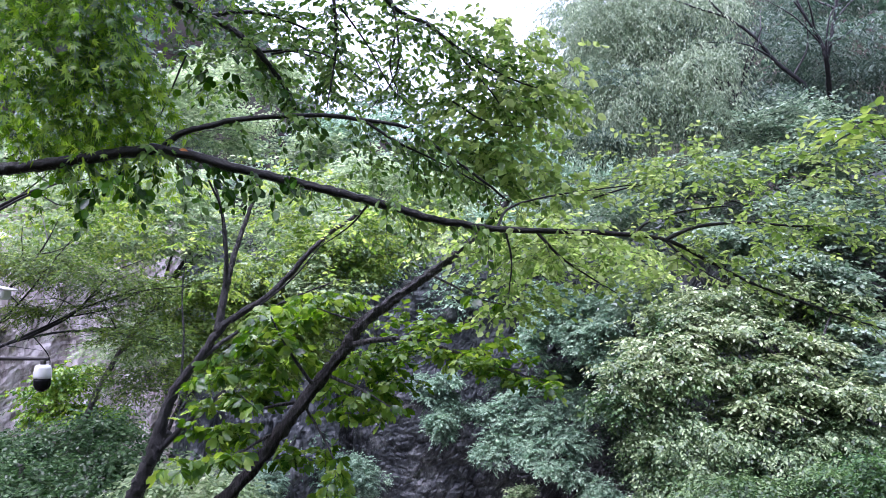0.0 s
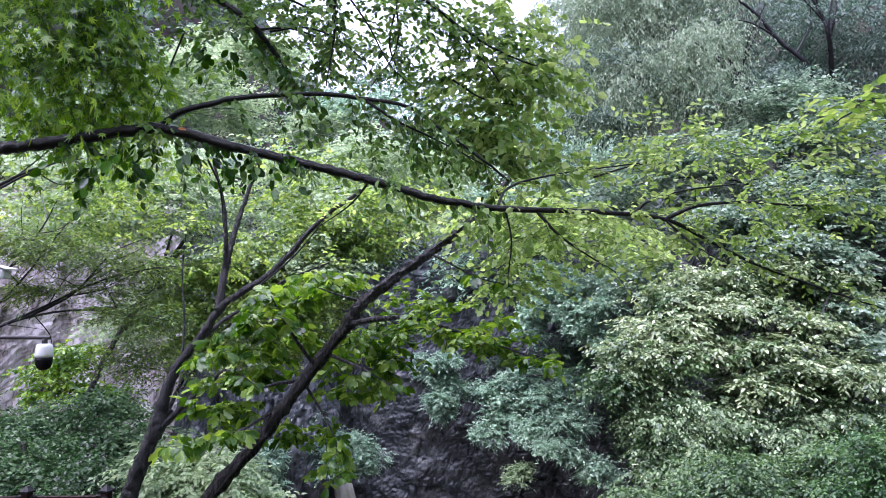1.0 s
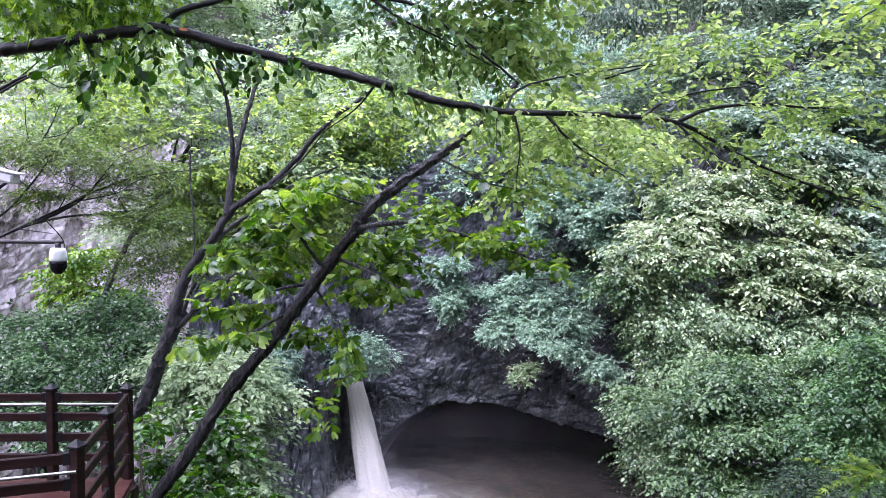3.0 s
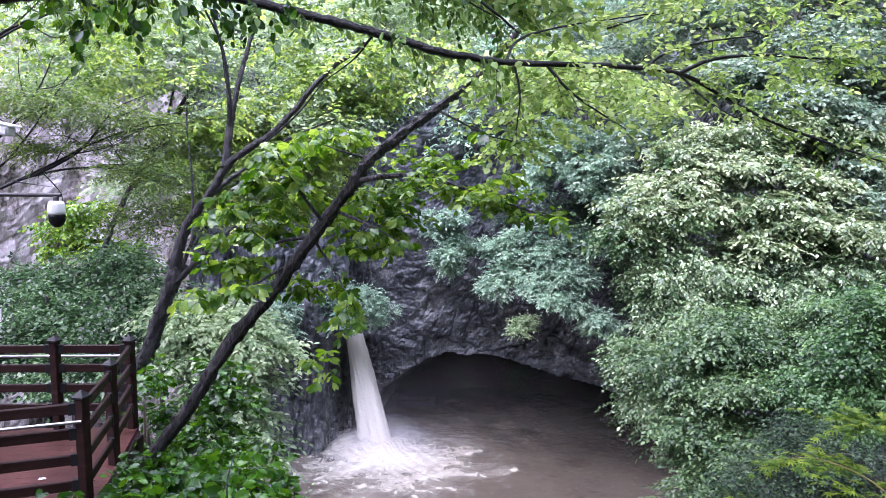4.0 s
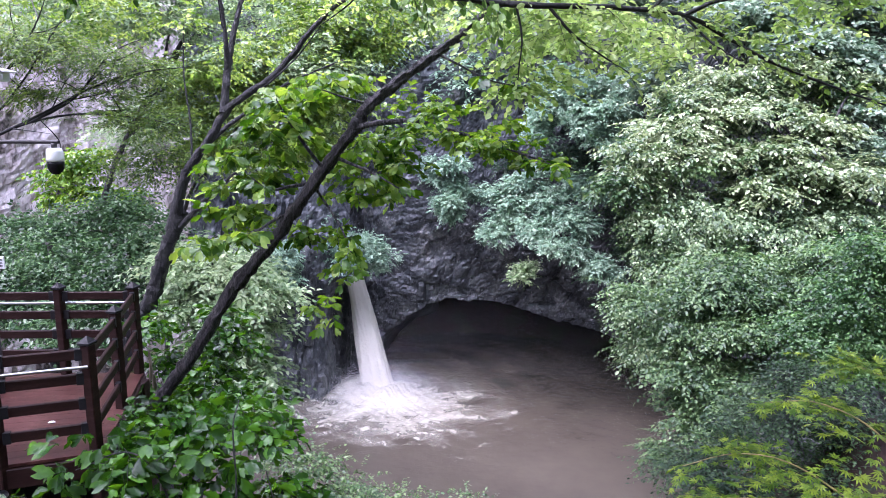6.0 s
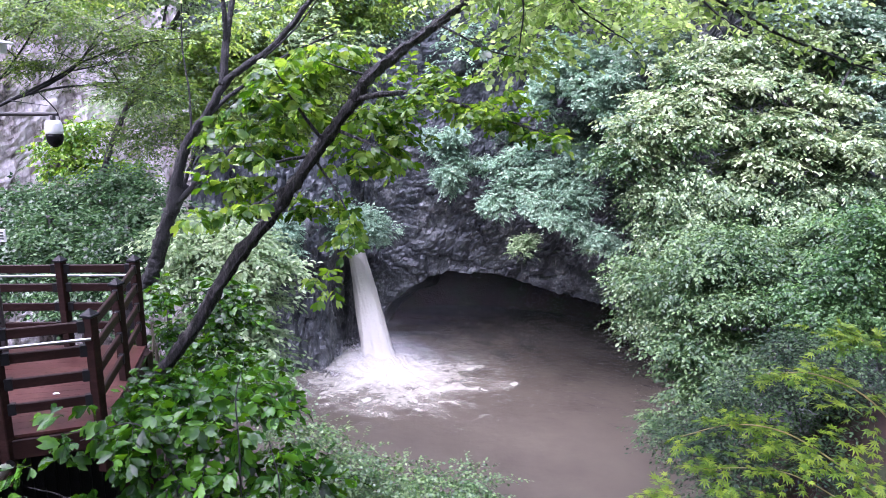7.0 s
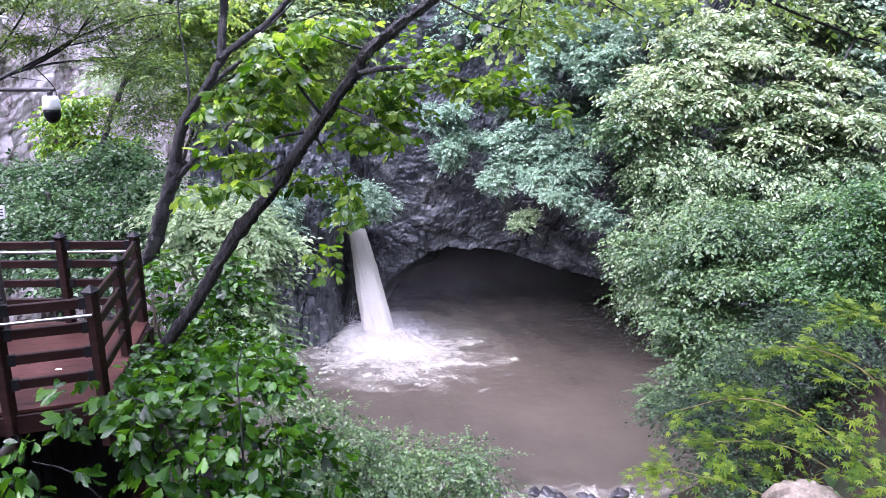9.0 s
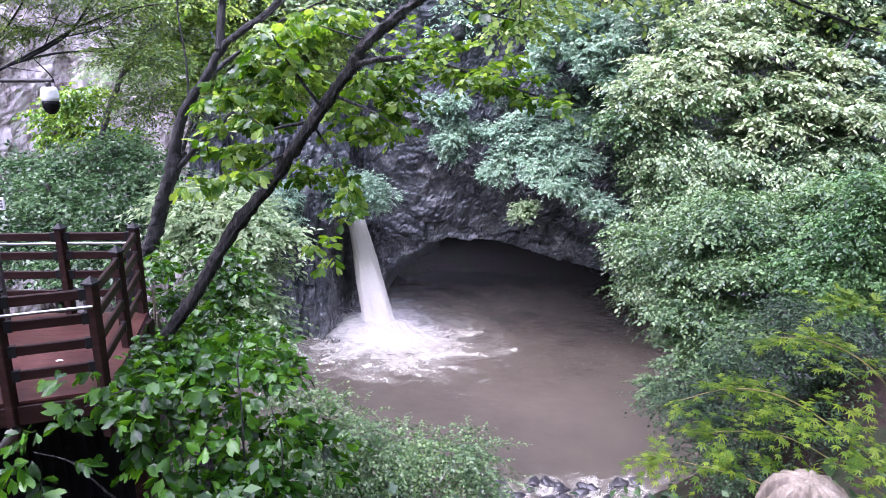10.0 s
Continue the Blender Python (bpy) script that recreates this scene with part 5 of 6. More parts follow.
# ---- masses of leaves down the gorge ----
def build_side_tree(name, label, blobs, boughs, per, n, size, shape, material, seed, stem, length=0.5, hang=0.25, reach_m=0.5, flat=0.65, twig=0.003, r0=0.14, limbs=7, thick=0.2, perch=False, boughs_at=(), lumps=6, inner=None):
    base = stem[0]
    t = thing(name, base, label, "shrub") if perch else tree(name, base, label)
    limb("trunk", ([] if perch else [reach(base)]) + list(stem), r0, r0 * 0.35, BARK, t, seed, 10)
    rng = np.random.default_rng(seed)
    top = stem[-1]
    pick = sorted(blobs, key=lambda b: -b[3] * b[5])[:limbs]
    for k, b in enumerate(pick):
        a = Vector(stem[len(stem) // 2]).lerp(Vector(top), rng.uniform(0, 1))
        e = Vector(b[:3])
        limb("limb", [tuple(a), tuple(a.lerp(e, 0.5) + Vector((0, 0, 0.25 * (e - a).length * 0.5))), tuple(e)], r0 * 0.35, r0 * 0.06, BARK, t, seed + k)
    for k, pts in enumerate(boughs_at):
        c = limb("limb", pts, r0 * 0.24, r0 * 0.05, BARK_DARK, t, seed + 20 + k, 7, 0.2)
        for j, f in enumerate((0.3, 0.45, 0.6, 0.75)):
            i = int(f * (len(c) - 1))
            way = unit(c[i] - c[i - 1]) + rng.normal(0, 0.45, 3) * np.array((1, 0.5, 1)) + np.array((0.7 * (-1) ** j, 0, 0.1))
            e = c[i] + unit(way) * r0 * rng.uniform(5, 9)
            limb("limb", [tuple(c[i]), tuple((c[i] + e) / 2 + rng.normal(0, r0 * 0.6, 3)), tuple(e)], r0 * 0.10, r0 * 0.025, BARK_DARK, t, seed + 60 + 7 * k + j, 6, 0.2)
    crown(t, blob_sprays(blobs, boughs, per, rng, reach_m, 0.2, thick, lumps), n, size, shape, material, seed + 1, length, hang, flat, twig)
    # second crown set lower and behind, its leaf colour painted as shade
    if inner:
        crown(t, blob_sprays([(x, y + 0.25, z - 0.2, *r) for x, y, z, *r in blobs], boughs // 2, per, rng, reach_m, 0.2, 0.3, lumps), n, size * 0.8, SMALL, inner, seed + 2, length, hang, 0.5, 0, "inner_shade_leaves", label="inner leaves in a darker, shade-coloured green")
    return t


FAR_BOUGHS = [
    [(12.87, 24.20, 8.73), (12.32, 23.60, 9.71), (11.41, 23.60, 10.54), (10.59, 23.60, 11.52), (9.56, 23.60, 12.31), (8.82, 23.60, 13.14)],
    [(13.48, 24.20, 9.23), (13.07, 23.60, 10.70), (12.88, 23.60, 11.39), (12.44, 23.60, 12.18), (11.90, 23.60, 12.97)],
    [(13.07, 23.60, 10.70), (13.36, 23.60, 11.79), (13.59, 23.60, 13.19)],
    [(10.26, 24.00, 7.72), (9.96, 23.60, 8.72), (9.90, 23.60, 9.49), (9.57, 23.80, 10.44)]]
DARK_BOUGHS = [
    [(-8.46, 13.00, 0.83), (-7.84, 13.00, 1.14), (-7.22, 13.00, 1.37), (-6.31, 13.00, 1.52), (-5.28, 12.90, 1.45), (-4.46, 12.80, 1.31)],
    [(-8.43, 13.00, 1.23), (-7.80, 13.00, 1.55), (-7.26, 13.00, 2.12), (-6.83, 13.00, 2.71), (-6.50, 13.00, 3.14)],
    [(-8.19, 13.00, 1.73), (-7.44, 13.00, 2.37), (-7.00, 13.00, 2.99), (-6.77, 13.00, 3.47)],
    [(-7.84, 13.00, 1.14), (-7.01, 13.00, 1.52), (-6.08, 13.00, 1.98), (-5.14, 12.90, 2.23), (-4.32, 12.80, 2.32)],
    [(-7.22, 13.00, 1.37), (-6.39, 13.00, 1.82), (-5.76, 13.00, 2.52), (-5.11, 12.90, 2.80)],
    [(-5.82, 9.00, 2.89), (-5.41, 9.00, 3.07), (-5.14, 9.00, 3.22), (-4.73, 9.00, 3.36), (-4.39, 9.00, 3.42)]]


def build_masses():
    build_side_tree("bank_tree", "broad pale-leaved tree leaning over the pool from the bank",
                    [(4.70, 17.00, 0.77, 0.57, 0.90, 0.26), (4.20, 16.60, 0.17, 0.35, 0.70, 0.18), (5.62, 17.60, 1.25, 0.73, 1.00, 0.32), (5.18, 16.80, 0.53, 0.70, 1.00, 0.26), (6.87, 18.20, 1.57, 0.95, 1.00, 0.35), (6.25, 17.20, 0.76, 0.78, 1.00, 0.34), (7.42, 17.00, 0.64, 0.77, 1.00, 0.36), (8.13, 18.60, 1.64, 0.83, 1.00, 0.39), (9.28, 18.00, 1.11, 0.95, 1.00, 0.46), (8.44, 16.60, 0.17, 1.01, 1.00, 0.38), (9.49, 16.40, 0.06, 0.75, 1.00, 0.43), (5.82, 18.40, 1.90, 0.82, 1.00, 0.30), (7.24, 19.00, 2.31, 1.12, 1.00, 0.39), (9.09, 19.40, 2.46, 1.14, 1.00, 0.49), (10.48, 19.00, 2.18, 0.84, 1.00, 0.70), (7.13, 16.40, -0.19, 0.76, 1.00, 0.30)],
                    420, 15, 8, 0.13, OVATE, LEAF_PALE, 101, [(10.2, 17.0, -5), (9.6, 16.8, -2.0), (8.6, 16.8, 0.5)], 0.42, 0.4, 0.42, 0.72, twig=0.0, thick=0.16, inner=LEAF_BANK_SHADE)
    build_side_tree("hanging_tree", "grey-green tree with drooping leafy boughs over the pool",
                    [(4.80, 16.20, -0.85, 0.43, 0.80, 0.28), (5.20, 16.40, -0.44, 0.56, 0.80, 0.25), (5.33, 15.80, -1.17, 0.62, 0.90, 0.32), (5.07, 15.80, -1.54, 0.42, 0.80, 0.27), (6.17, 16.00, -0.89, 0.75, 1.00, 0.42), (7.33, 15.80, -0.86, 0.74, 1.00, 0.42), (6.16, 15.40, -1.77, 0.85, 1.00, 0.39), (5.14, 15.20, -1.91, 0.60, 0.90, 0.29), (4.27, 15.00, -2.35, 0.34, 0.50, 0.18), (7.38, 15.40, -1.77, 0.61, 1.00, 0.41), (5.18, 14.60, -2.56, 0.65, 0.90, 0.31), (6.06, 14.60, -2.56, 0.70, 1.00, 0.40), (4.18, 14.80, -2.62, 0.33, 0.50, 0.17), (8.88, 16.20, -0.77, 0.94, 1.00, 0.45), (4.29, 14.40, -3.17, 0.30, 0.50, 0.16), (7.08, 14.80, -2.49, 0.52, 1.00, 0.36)],
                    420, 15, 8, 0.098, OVATE, LEAF_DROOP, 103, [(10.4, 15.6, -6), (9.4, 15.5, -3.5), (8.0, 15.4, -1.5)], 0.4, 0.5, 0.4, 0.65, twig=0.0, thick=0.2, inner=LEAF_BANK_SHADE)
    # lower half of the bank tree's foliage, coloured as if in shade
    build_side_tree("bank_tree_lower", "shade-coloured blue-green lower boughs of the bank tree drooping towards the pool",
                    [(4.80, 13.40, -1.55, 0.68, 1.00, 0.56), (5.39, 13.40, -1.55, 1.03, 1.10, 0.57), (5.92, 13.40, -1.55, 1.16, 1.20, 0.58), (7.29, 13.60, -1.49, 1.10, 1.20, 0.61), (3.62, 13.10, -1.80, 0.38, 0.60, 0.27), (4.19, 12.90, -2.40, 0.66, 0.90, 0.49), (5.07, 12.50, -2.28, 0.87, 1.00, 0.54), (5.69, 12.20, -2.18, 0.97, 1.00, 0.54), (4.36, 12.00, -2.95, 0.58, 0.80, 0.47), (4.85, 11.60, -2.90, 0.83, 0.90, 0.47), (4.31, 11.40, -3.54, 0.46, 0.60, 0.41), (4.50, 11.00, -3.46, 0.60, 0.70, 0.40), (3.91, 11.20, -3.96, 0.30, 0.50, 0.30), (7.03, 12.50, -2.17, 0.80, 0.80, 0.46)],
                    420, 14, 8, 0.085, OVATE, LEAF_BANK_SHADE, 105, [(7.8, 13.8, -6.6), (7.2, 13.4, -5.2), (6.4, 13.0, -3.8)], 0.36, 0.4, 0.36, 0.7, twig=0.0, thick=0.14, r0=0.04)
    build_side_tree("cliff_tree", "blue-green tree hanging over the cave mouth",
                    [(0.15, 33.00, -0.63, 1.05, 0.80, 0.55), (-0.23, 33.00, -1.37, 0.45, 0.43, 0.40), (0.71, 33.00, -1.62, 0.66, 0.53, 0.40), (0.41, 32.80, -2.78, 0.81, 0.76, 0.71), (1.12, 33.00, -2.20, 0.56, 0.53, 0.51), (2.53, 32.60, -2.01, 0.70, 0.55, 0.40), (3.75, 32.40, -1.56, 1.19, 0.79, 0.40), (2.10, 32.00, -3.75, 0.70, 0.65, 0.60), (3.14, 32.00, -3.32, 0.70, 0.70, 0.70), (3.50, 32.20, -2.36, 0.75, 0.62, 0.50), (4.61, 31.80, -2.23, 1.03, 0.91, 0.78), (4.30, 31.40, -3.40, 0.83, 0.83, 0.83), (5.57, 31.00, -3.10, 1.08, 1.00, 0.92), (6.05, 31.40, -1.78, 1.01, 0.92, 0.82), (5.43, 30.60, -4.24, 1.20, 0.87, 0.53), (6.60, 30.00, -5.02, 0.90, 0.74, 0.57)],
                    1120, 10, 8, 0.132, SMALL, LEAF_BLUE, 111, [(12.0, 33.0, -4.0), (9.5, 31.5, -3.0), (7.5, 31.0, -1.5)], 0.28, 0.4, 0.3, 0.7, twig=0.0, thick=0.4, perch=True, lumps=5)
    build_side_tree("lip_tree", "pale grey-green tree on the cliff beside the cave",
                    [(3.96, 31.00, 1.33, 0.88, 1.00, 0.74), (4.99, 31.00, 1.77, 0.83, 1.00, 0.78), (3.82, 31.00, 0.65, 0.56, 0.70, 0.37), (5.93, 30.50, 1.66, 1.00, 1.00, 0.82), (6.12, 30.00, 0.68, 0.90, 1.00, 0.68), (6.85, 29.50, 1.55, 0.88, 1.00, 0.79), (6.34, 30.50, 2.42, 0.77, 1.00, 0.59), (6.81, 29.00, 0.29, 0.74, 1.00, 0.74), (7.66, 30.00, 2.72, 1.00, 1.00, 0.78), (5.09, 32.00, 3.02, 0.94, 1.00, 0.52), (9.01, 31.00, 3.41, 1.36, 1.00, 0.80)],
                    640, 9, 8, 0.15, SMALL, LEAF_BLUE, 113, [(12.5, 31.5, -2.0), (10.0, 30.5, 0.0), (8.0, 29.8, 1.5)], 0.32, 0.35, 0.36, 0.5, twig=0.0, thick=0.35, perch=True, lumps=5)
    build_side_tree("hollow_tree", "dark green tree in the shade of the cliff",
                    [(6.17, 34.50, -0.47, 1.05, 0.80, 0.63), (7.40, 34.00, -0.95, 0.78, 0.80, 0.78), (3.09, 35.00, -1.03, 0.80, 0.60, 0.32), (8.57, 34.00, -2.89, 0.79, 0.80, 1.05), (8.57, 33.50, -4.66, 0.63, 0.80, 0.79)],
                    200, 10, 8, 0.14, SMALL, LEAF_GREY, 115, [(10.0, 34.5, -4.0), (8.0, 33.8, -3.0), (6.5, 33.4, -1.0)], 0.4, 0.3, 0.4, 0.5, twig=0.0, thick=0.35, perch=True, lumps=4, r0=0.1)
    build_side_tree("cliff_shrub", "rounded blue-green shrub beside the waterfall lip",
                    [(-3.53, 33.00, -4.96, 0.88, 0.80, 0.83), (-4.66, 33.00, -5.31, 0.83, 0.80, 0.57), (-4.89, 33.00, -4.57, 0.57, 0.60, 0.41), (-2.98, 33.00, -5.63, 0.47, 0.50, 0.47), (-5.83, 33.60, -3.10, 0.78, 0.70, 0.57), (-6.34, 33.60, -2.84, 0.52, 0.60, 0.42), (-4.78, 33.00, -4.96, 1.09, 0.96, 0.83), (-3.47, 33.00, -4.70, 1.17, 1.02, 0.88), (-6.75, 31.50, -4.79, 0.84, 0.84, 0.84), (-7.10, 31.20, -5.87, 0.65, 0.77, 0.89)],
                    420, 9, 8, 0.12, SMALL, LEAF_BLUE, 121, [(-5.6, 36.2, -6.2), (-5.0, 34.8, -5.8)], 0.28, 0.4, 0.28, twig=0.0, thick=0.45, r0=0.07, limbs=3, perch=True)
    build_side_tree("bright_shrub", "bright green ferny sprig on the cave lip",
                    [(3.77, 31.00, -5.09, 0.37, 0.30, 0.22), (3.44, 31.00, -5.54, 0.22, 0.25, 0.42)], 9, 10, 7, 0.15, SMALL, LEAF_MIST, 123, [(3.9, 37.0, -7.0), (3.8, 34.4, -6.6)], 0.4, 0.3, 0.25, twig=0, r0=0.03, limbs=1, perch=True)
    build_side_tree("slope_tree", "light green layered tree on the near slope",
                    [(-4.01, 12.50, -1.34, 0.62, 0.90, 0.36), (-4.34, 12.50, -1.70, 0.48, 0.80, 0.26), (-3.64, 12.30, -1.70, 0.41, 0.80, 0.31), (-4.51, 13.00, -1.14, 0.49, 0.80, 0.33), (-3.84, 13.00, -1.14, 0.37, 0.80, 0.32), (-3.11, 12.40, -1.62, 0.25, 0.50, 0.18), (-3.30, 12.20, -2.13, 0.39, 0.60, 0.22), (-3.48, 12.00, -2.64, 0.44, 0.60, 0.28), (-3.22, 11.80, -3.13, 0.29, 0.50, 0.20), (-3.89, 12.20, -2.18, 0.40, 0.50, 0.22)],
                    290, 12, 8, 0.11, OVATE, LEAF_MIST, 131, [(-4.6, 12.6, -3.2), (-4.2, 12.5, -2.0), (-3.9, 12.4, -0.8)], 0.42, 0.35, 0.35, twig=0, thick=0.12)
    build_side_tree("left_shrub", "dense blue-green shrub below the rock wall",
                    [(-9.86, 17.00, -1.18, 0.92, 1.00, 0.38), (-8.66, 17.00, -1.11, 1.04, 1.00, 0.37), (-7.38, 17.50, -0.91, 0.74, 1.00, 0.52), (-9.00, 15.80, -1.54, 1.14, 1.20, 0.50), (-7.50, 15.80, -1.48, 1.10, 1.10, 0.48), (-6.50, 16.00, -1.26, 0.54, 0.90, 0.54), (-8.71, 14.50, -1.93, 0.80, 1.10, 0.53), (-7.67, 14.50, -1.93, 1.17, 1.10, 0.52), (-6.54, 14.30, -1.88, 0.75, 1.00, 0.50), (-7.77, 13.30, -2.30, 0.98, 1.00, 0.49), (-6.59, 13.30, -2.30, 1.07, 0.90, 0.48)],
                    330, 16, 8, 0.11, SMALL, LEAF_SHRUB, 141, [(-8.6, 15.5, -4.5), (-8.4, 15.2, -2.8), (-8.2, 15.0, -1.2)], 0.55, 0.3, 0.45, twig=0.0)
    build_side_tree("ivy_shrub", "bright green climber hanging on the rock wall",
                    [(-11.19, 22.00, -0.55, 0.58, 0.60, 0.58), (-10.85, 22.00, 0.11, 0.38, 0.50, 0.38), (-10.07, 22.00, -1.05, 0.66, 0.60, 0.38)], 36, 12, 8, 0.16, OVATE, LEAF_OAK, 145, [(-14.6, 23.8, -3.6), (-12.2, 22.6, -1.5)], 0.5, 0.5, 0.5, twig=0, r0=0.05, limbs=3, perch=True)
    build_side_tree("dark_branch_tree", "dark fine-leaved tree with drooping boughs before the rock wall",
                    [(-7.25, 13.00, 2.59, 1.04, 0.60, 0.29), (-6.22, 13.00, 2.50, 0.89, 0.60, 0.28), (-5.30, 13.00, 2.22, 0.65, 0.60, 0.27), (-5.92, 13.00, 1.86, 0.44, 0.50, 0.17), (-6.99, 13.00, 1.81, 0.69, 0.40, 0.14), (-5.49, 13.00, 1.44, 0.44, 0.50, 0.27), (-4.91, 13.00, 1.34, 0.32, 0.50, 0.32), (-4.89, 13.00, 0.58, 0.27, 0.40, 0.43), (-5.39, 13.00, 0.58, 0.27, 0.40, 0.27)],
                    190, 11, 9, 0.085, NARROW, LEAF_DEEPER, 151, [(-9.0, 13.5, -3.4), (-8.8, 13.3, -0.6), (-8.0, 13.1, 1.9)], 0.45, 0.3, 0.35, r0=0.13, limbs=0, boughs_at=DARK_BOUGHS)
    build_side_tree("mist_tree", "yellow-green tree on the opposite slope",
                    [(-9.52, 18.00, 3.78, 1.74, 2.00, 0.71), (-7.30, 18.00, 3.80, 1.36, 2.00, 0.91), (-6.54, 19.00, 4.23, 1.41, 2.00, 1.10), (-4.88, 20.00, 4.70, 1.61, 2.00, 0.97), (-3.28, 20.00, 3.45, 1.73, 2.00, 0.95), (-2.06, 20.00, 4.09, 1.41, 2.00, 0.94), (-0.85, 21.00, 4.22, 1.48, 2.00, 0.98), (-7.03, 19.00, 5.27, 1.43, 2.00, 0.80), (-8.75, 18.00, 4.78, 1.57, 2.00, 0.78), (-2.03, 21.00, 5.88, 1.67, 2.00, 1.00), (0.13, 22.00, 5.40, 1.56, 2.00, 1.21), (-5.00, 19.00, 2.46, 1.52, 1.80, 0.76), (-2.64, 20.00, 2.22, 1.41, 1.60, 0.62), (-8.51, 21.00, 0.93, 1.05, 1.60, 0.88), (-7.08, 21.00, 1.26, 1.03, 1.60, 1.03), (-6.21, 22.00, 0.25, 0.89, 1.40, 0.71)],
                    660, 13, 8, 0.13, SMALL, LEAF_MIST, 161, [(-10.5, 20.5, -4.5), (-9.0, 20.0, 0.0), (-6.5, 20, 4.0)], 0.6, 0.3, 0.65, twig=0.0, r0=0.13, limbs=5)
    build_side_tree("pale_slope_tree", "pale yellow-green tree before the rock wall",
                    [(-6.63, 19.50, 2.49, 0.74, 0.80, 0.59), (-5.38, 19.50, 2.35, 0.67, 0.80, 0.59), (-4.11, 19.50, 2.86, 0.66, 0.80, 0.59), (-3.31, 19.50, 2.36, 0.59, 0.80, 0.59), (-5.13, 19.50, 1.33, 0.67, 0.80, 0.52), (-3.85, 19.50, 1.48, 0.67, 0.80, 0.52), (-6.14, 19.50, 0.50, 0.60, 0.80, 0.45), (-6.69, 19.50, 1.39, 0.60, 0.80, 0.60), (-3.07, 19.50, 3.51, 0.66, 0.80, 0.51), (-2.02, 20.00, 3.34, 0.68, 0.80, 0.53), (-4.56, 19.50, 0.36, 0.54, 0.80, 0.39), (-1.06, 20.50, 4.29, 0.69, 0.80, 0.54), (-3.40, 19.80, 0.73, 0.46, 0.70, 0.40), (-4.41, 19.50, 1.78, 0.87, 0.80, 0.73), (-3.03, 19.50, 1.92, 0.87, 0.80, 0.65), (-3.89, 19.50, 0.64, 0.74, 0.70, 0.59)],
                    400, 12, 8, 0.13, SMALL, LEAF_LIGHT, 165, [(-8.2, 20.5, -7.0), (-7.4, 20.0, -2.0), (-6.0, 19.6, 1.0)], 0.5, 0.35, 0.5, 0.6, twig=0.0, r0=0.1, limbs=5)
    build_side_tree("high_bank_tree", "whitish-green leafy tree high on the bank",
                    [(10.62, 19.60, 2.79, 0.89, 1.00, 0.50), (10.86, 18.80, 1.62, 0.72, 0.90, 0.55), (9.57, 20.00, 3.40, 0.90, 1.00, 0.45), (10.45, 17.80, 0.68, 0.49, 0.80, 0.55), (10.82, 20.50, 4.20, 1.07, 1.00, 0.55), (8.38, 20.50, 4.03, 0.92, 1.00, 0.40)],
                    260, 12, 8, 0.15, SMALL, LEAF_FRESH, 167, [(14.6, 20.0, -1.5), (13.4, 19.6, 1.5), (12.0, 19.3, 3.0)], 0.5, 0.35, 0.5, 0.6, twig=0.0, r0=0.12, limbs=4)
    build_side_tree("far_tree", "grey-green feathery tall tree on the far slope",
                    [(6.63, 27.00, 12.26, 2.54, 3.00, 1.84), (9.69, 27.00, 12.52, 2.85, 3.00, 2.14), (12.49, 27.00, 11.42, 2.67, 3.00, 2.18), (14.58, 26.00, 11.73, 2.68, 3.00, 2.68), (7.18, 26.00, 9.51, 2.61, 3.00, 1.52), (9.67, 26.00, 9.53, 2.46, 3.00, 1.34), (15.12, 25.00, 9.28, 1.87, 2.50, 2.10), (12.99, 26.00, 9.14, 2.09, 2.50, 1.16), (11.95, 28.00, 15.30, 4.65, 3.00, 1.55), (5.68, 25.00, 7.97, 1.23, 2.00, 0.82), (15.96, 27.00, 15.10, 3.96, 3.00, 1.59), (15.00, 24.50, 10.75, 0.79, 1.50, 1.58), (12.38, 24.50, 11.96, 1.78, 1.20, 1.19), (11.82, 24.00, 9.15, 1.53, 1.20, 0.77)],
                    280, 24, 9, 0.18, NARROW, LEAF_SLOPE, 171, [(13.5, 27.5, 3.5), (13.0, 27.2, 8.0), (10.5, 27, 12.5)], 0.8, 0.6, 0.95, twig=0.0, r0=0.40, limbs=0, thick=0.12, boughs_at=FAR_BOUGHS)
    build_side_tree("weeping_tree", "pale feathery tree with drooping sprays on the far slope",
                    [(5.04, 25.00, 12.29, 0.81, 1.60, 1.21), (6.24, 25.00, 11.47, 1.21, 1.60, 1.61), (7.67, 25.00, 12.32, 1.21, 1.60, 1.21), (7.36, 24.50, 9.66, 1.57, 1.60, 1.08), (5.97, 24.50, 8.55, 1.46, 1.60, 0.88), (8.97, 24.50, 10.69, 1.18, 1.60, 1.18), (9.02, 24.00, 8.83, 1.05, 1.40, 0.77), (5.11, 25.00, 9.91, 0.80, 1.50, 1.10), (9.21, 25.00, 12.97, 1.22, 1.60, 1.01), (5.89, 25.50, 14.02, 1.45, 1.60, 1.04)],
                    440, 17, 9, 0.15, NARROW, LEAF_WEEP, 175, [(11.0, 27.5, 3.0), (10.0, 26.5, 7.0), (8.0, 25.5, 11.0)], 0.7, 1.0, 0.7, 0.4, twig=0.0, r0=0.22, limbs=5, thick=0.5, lumps=5)
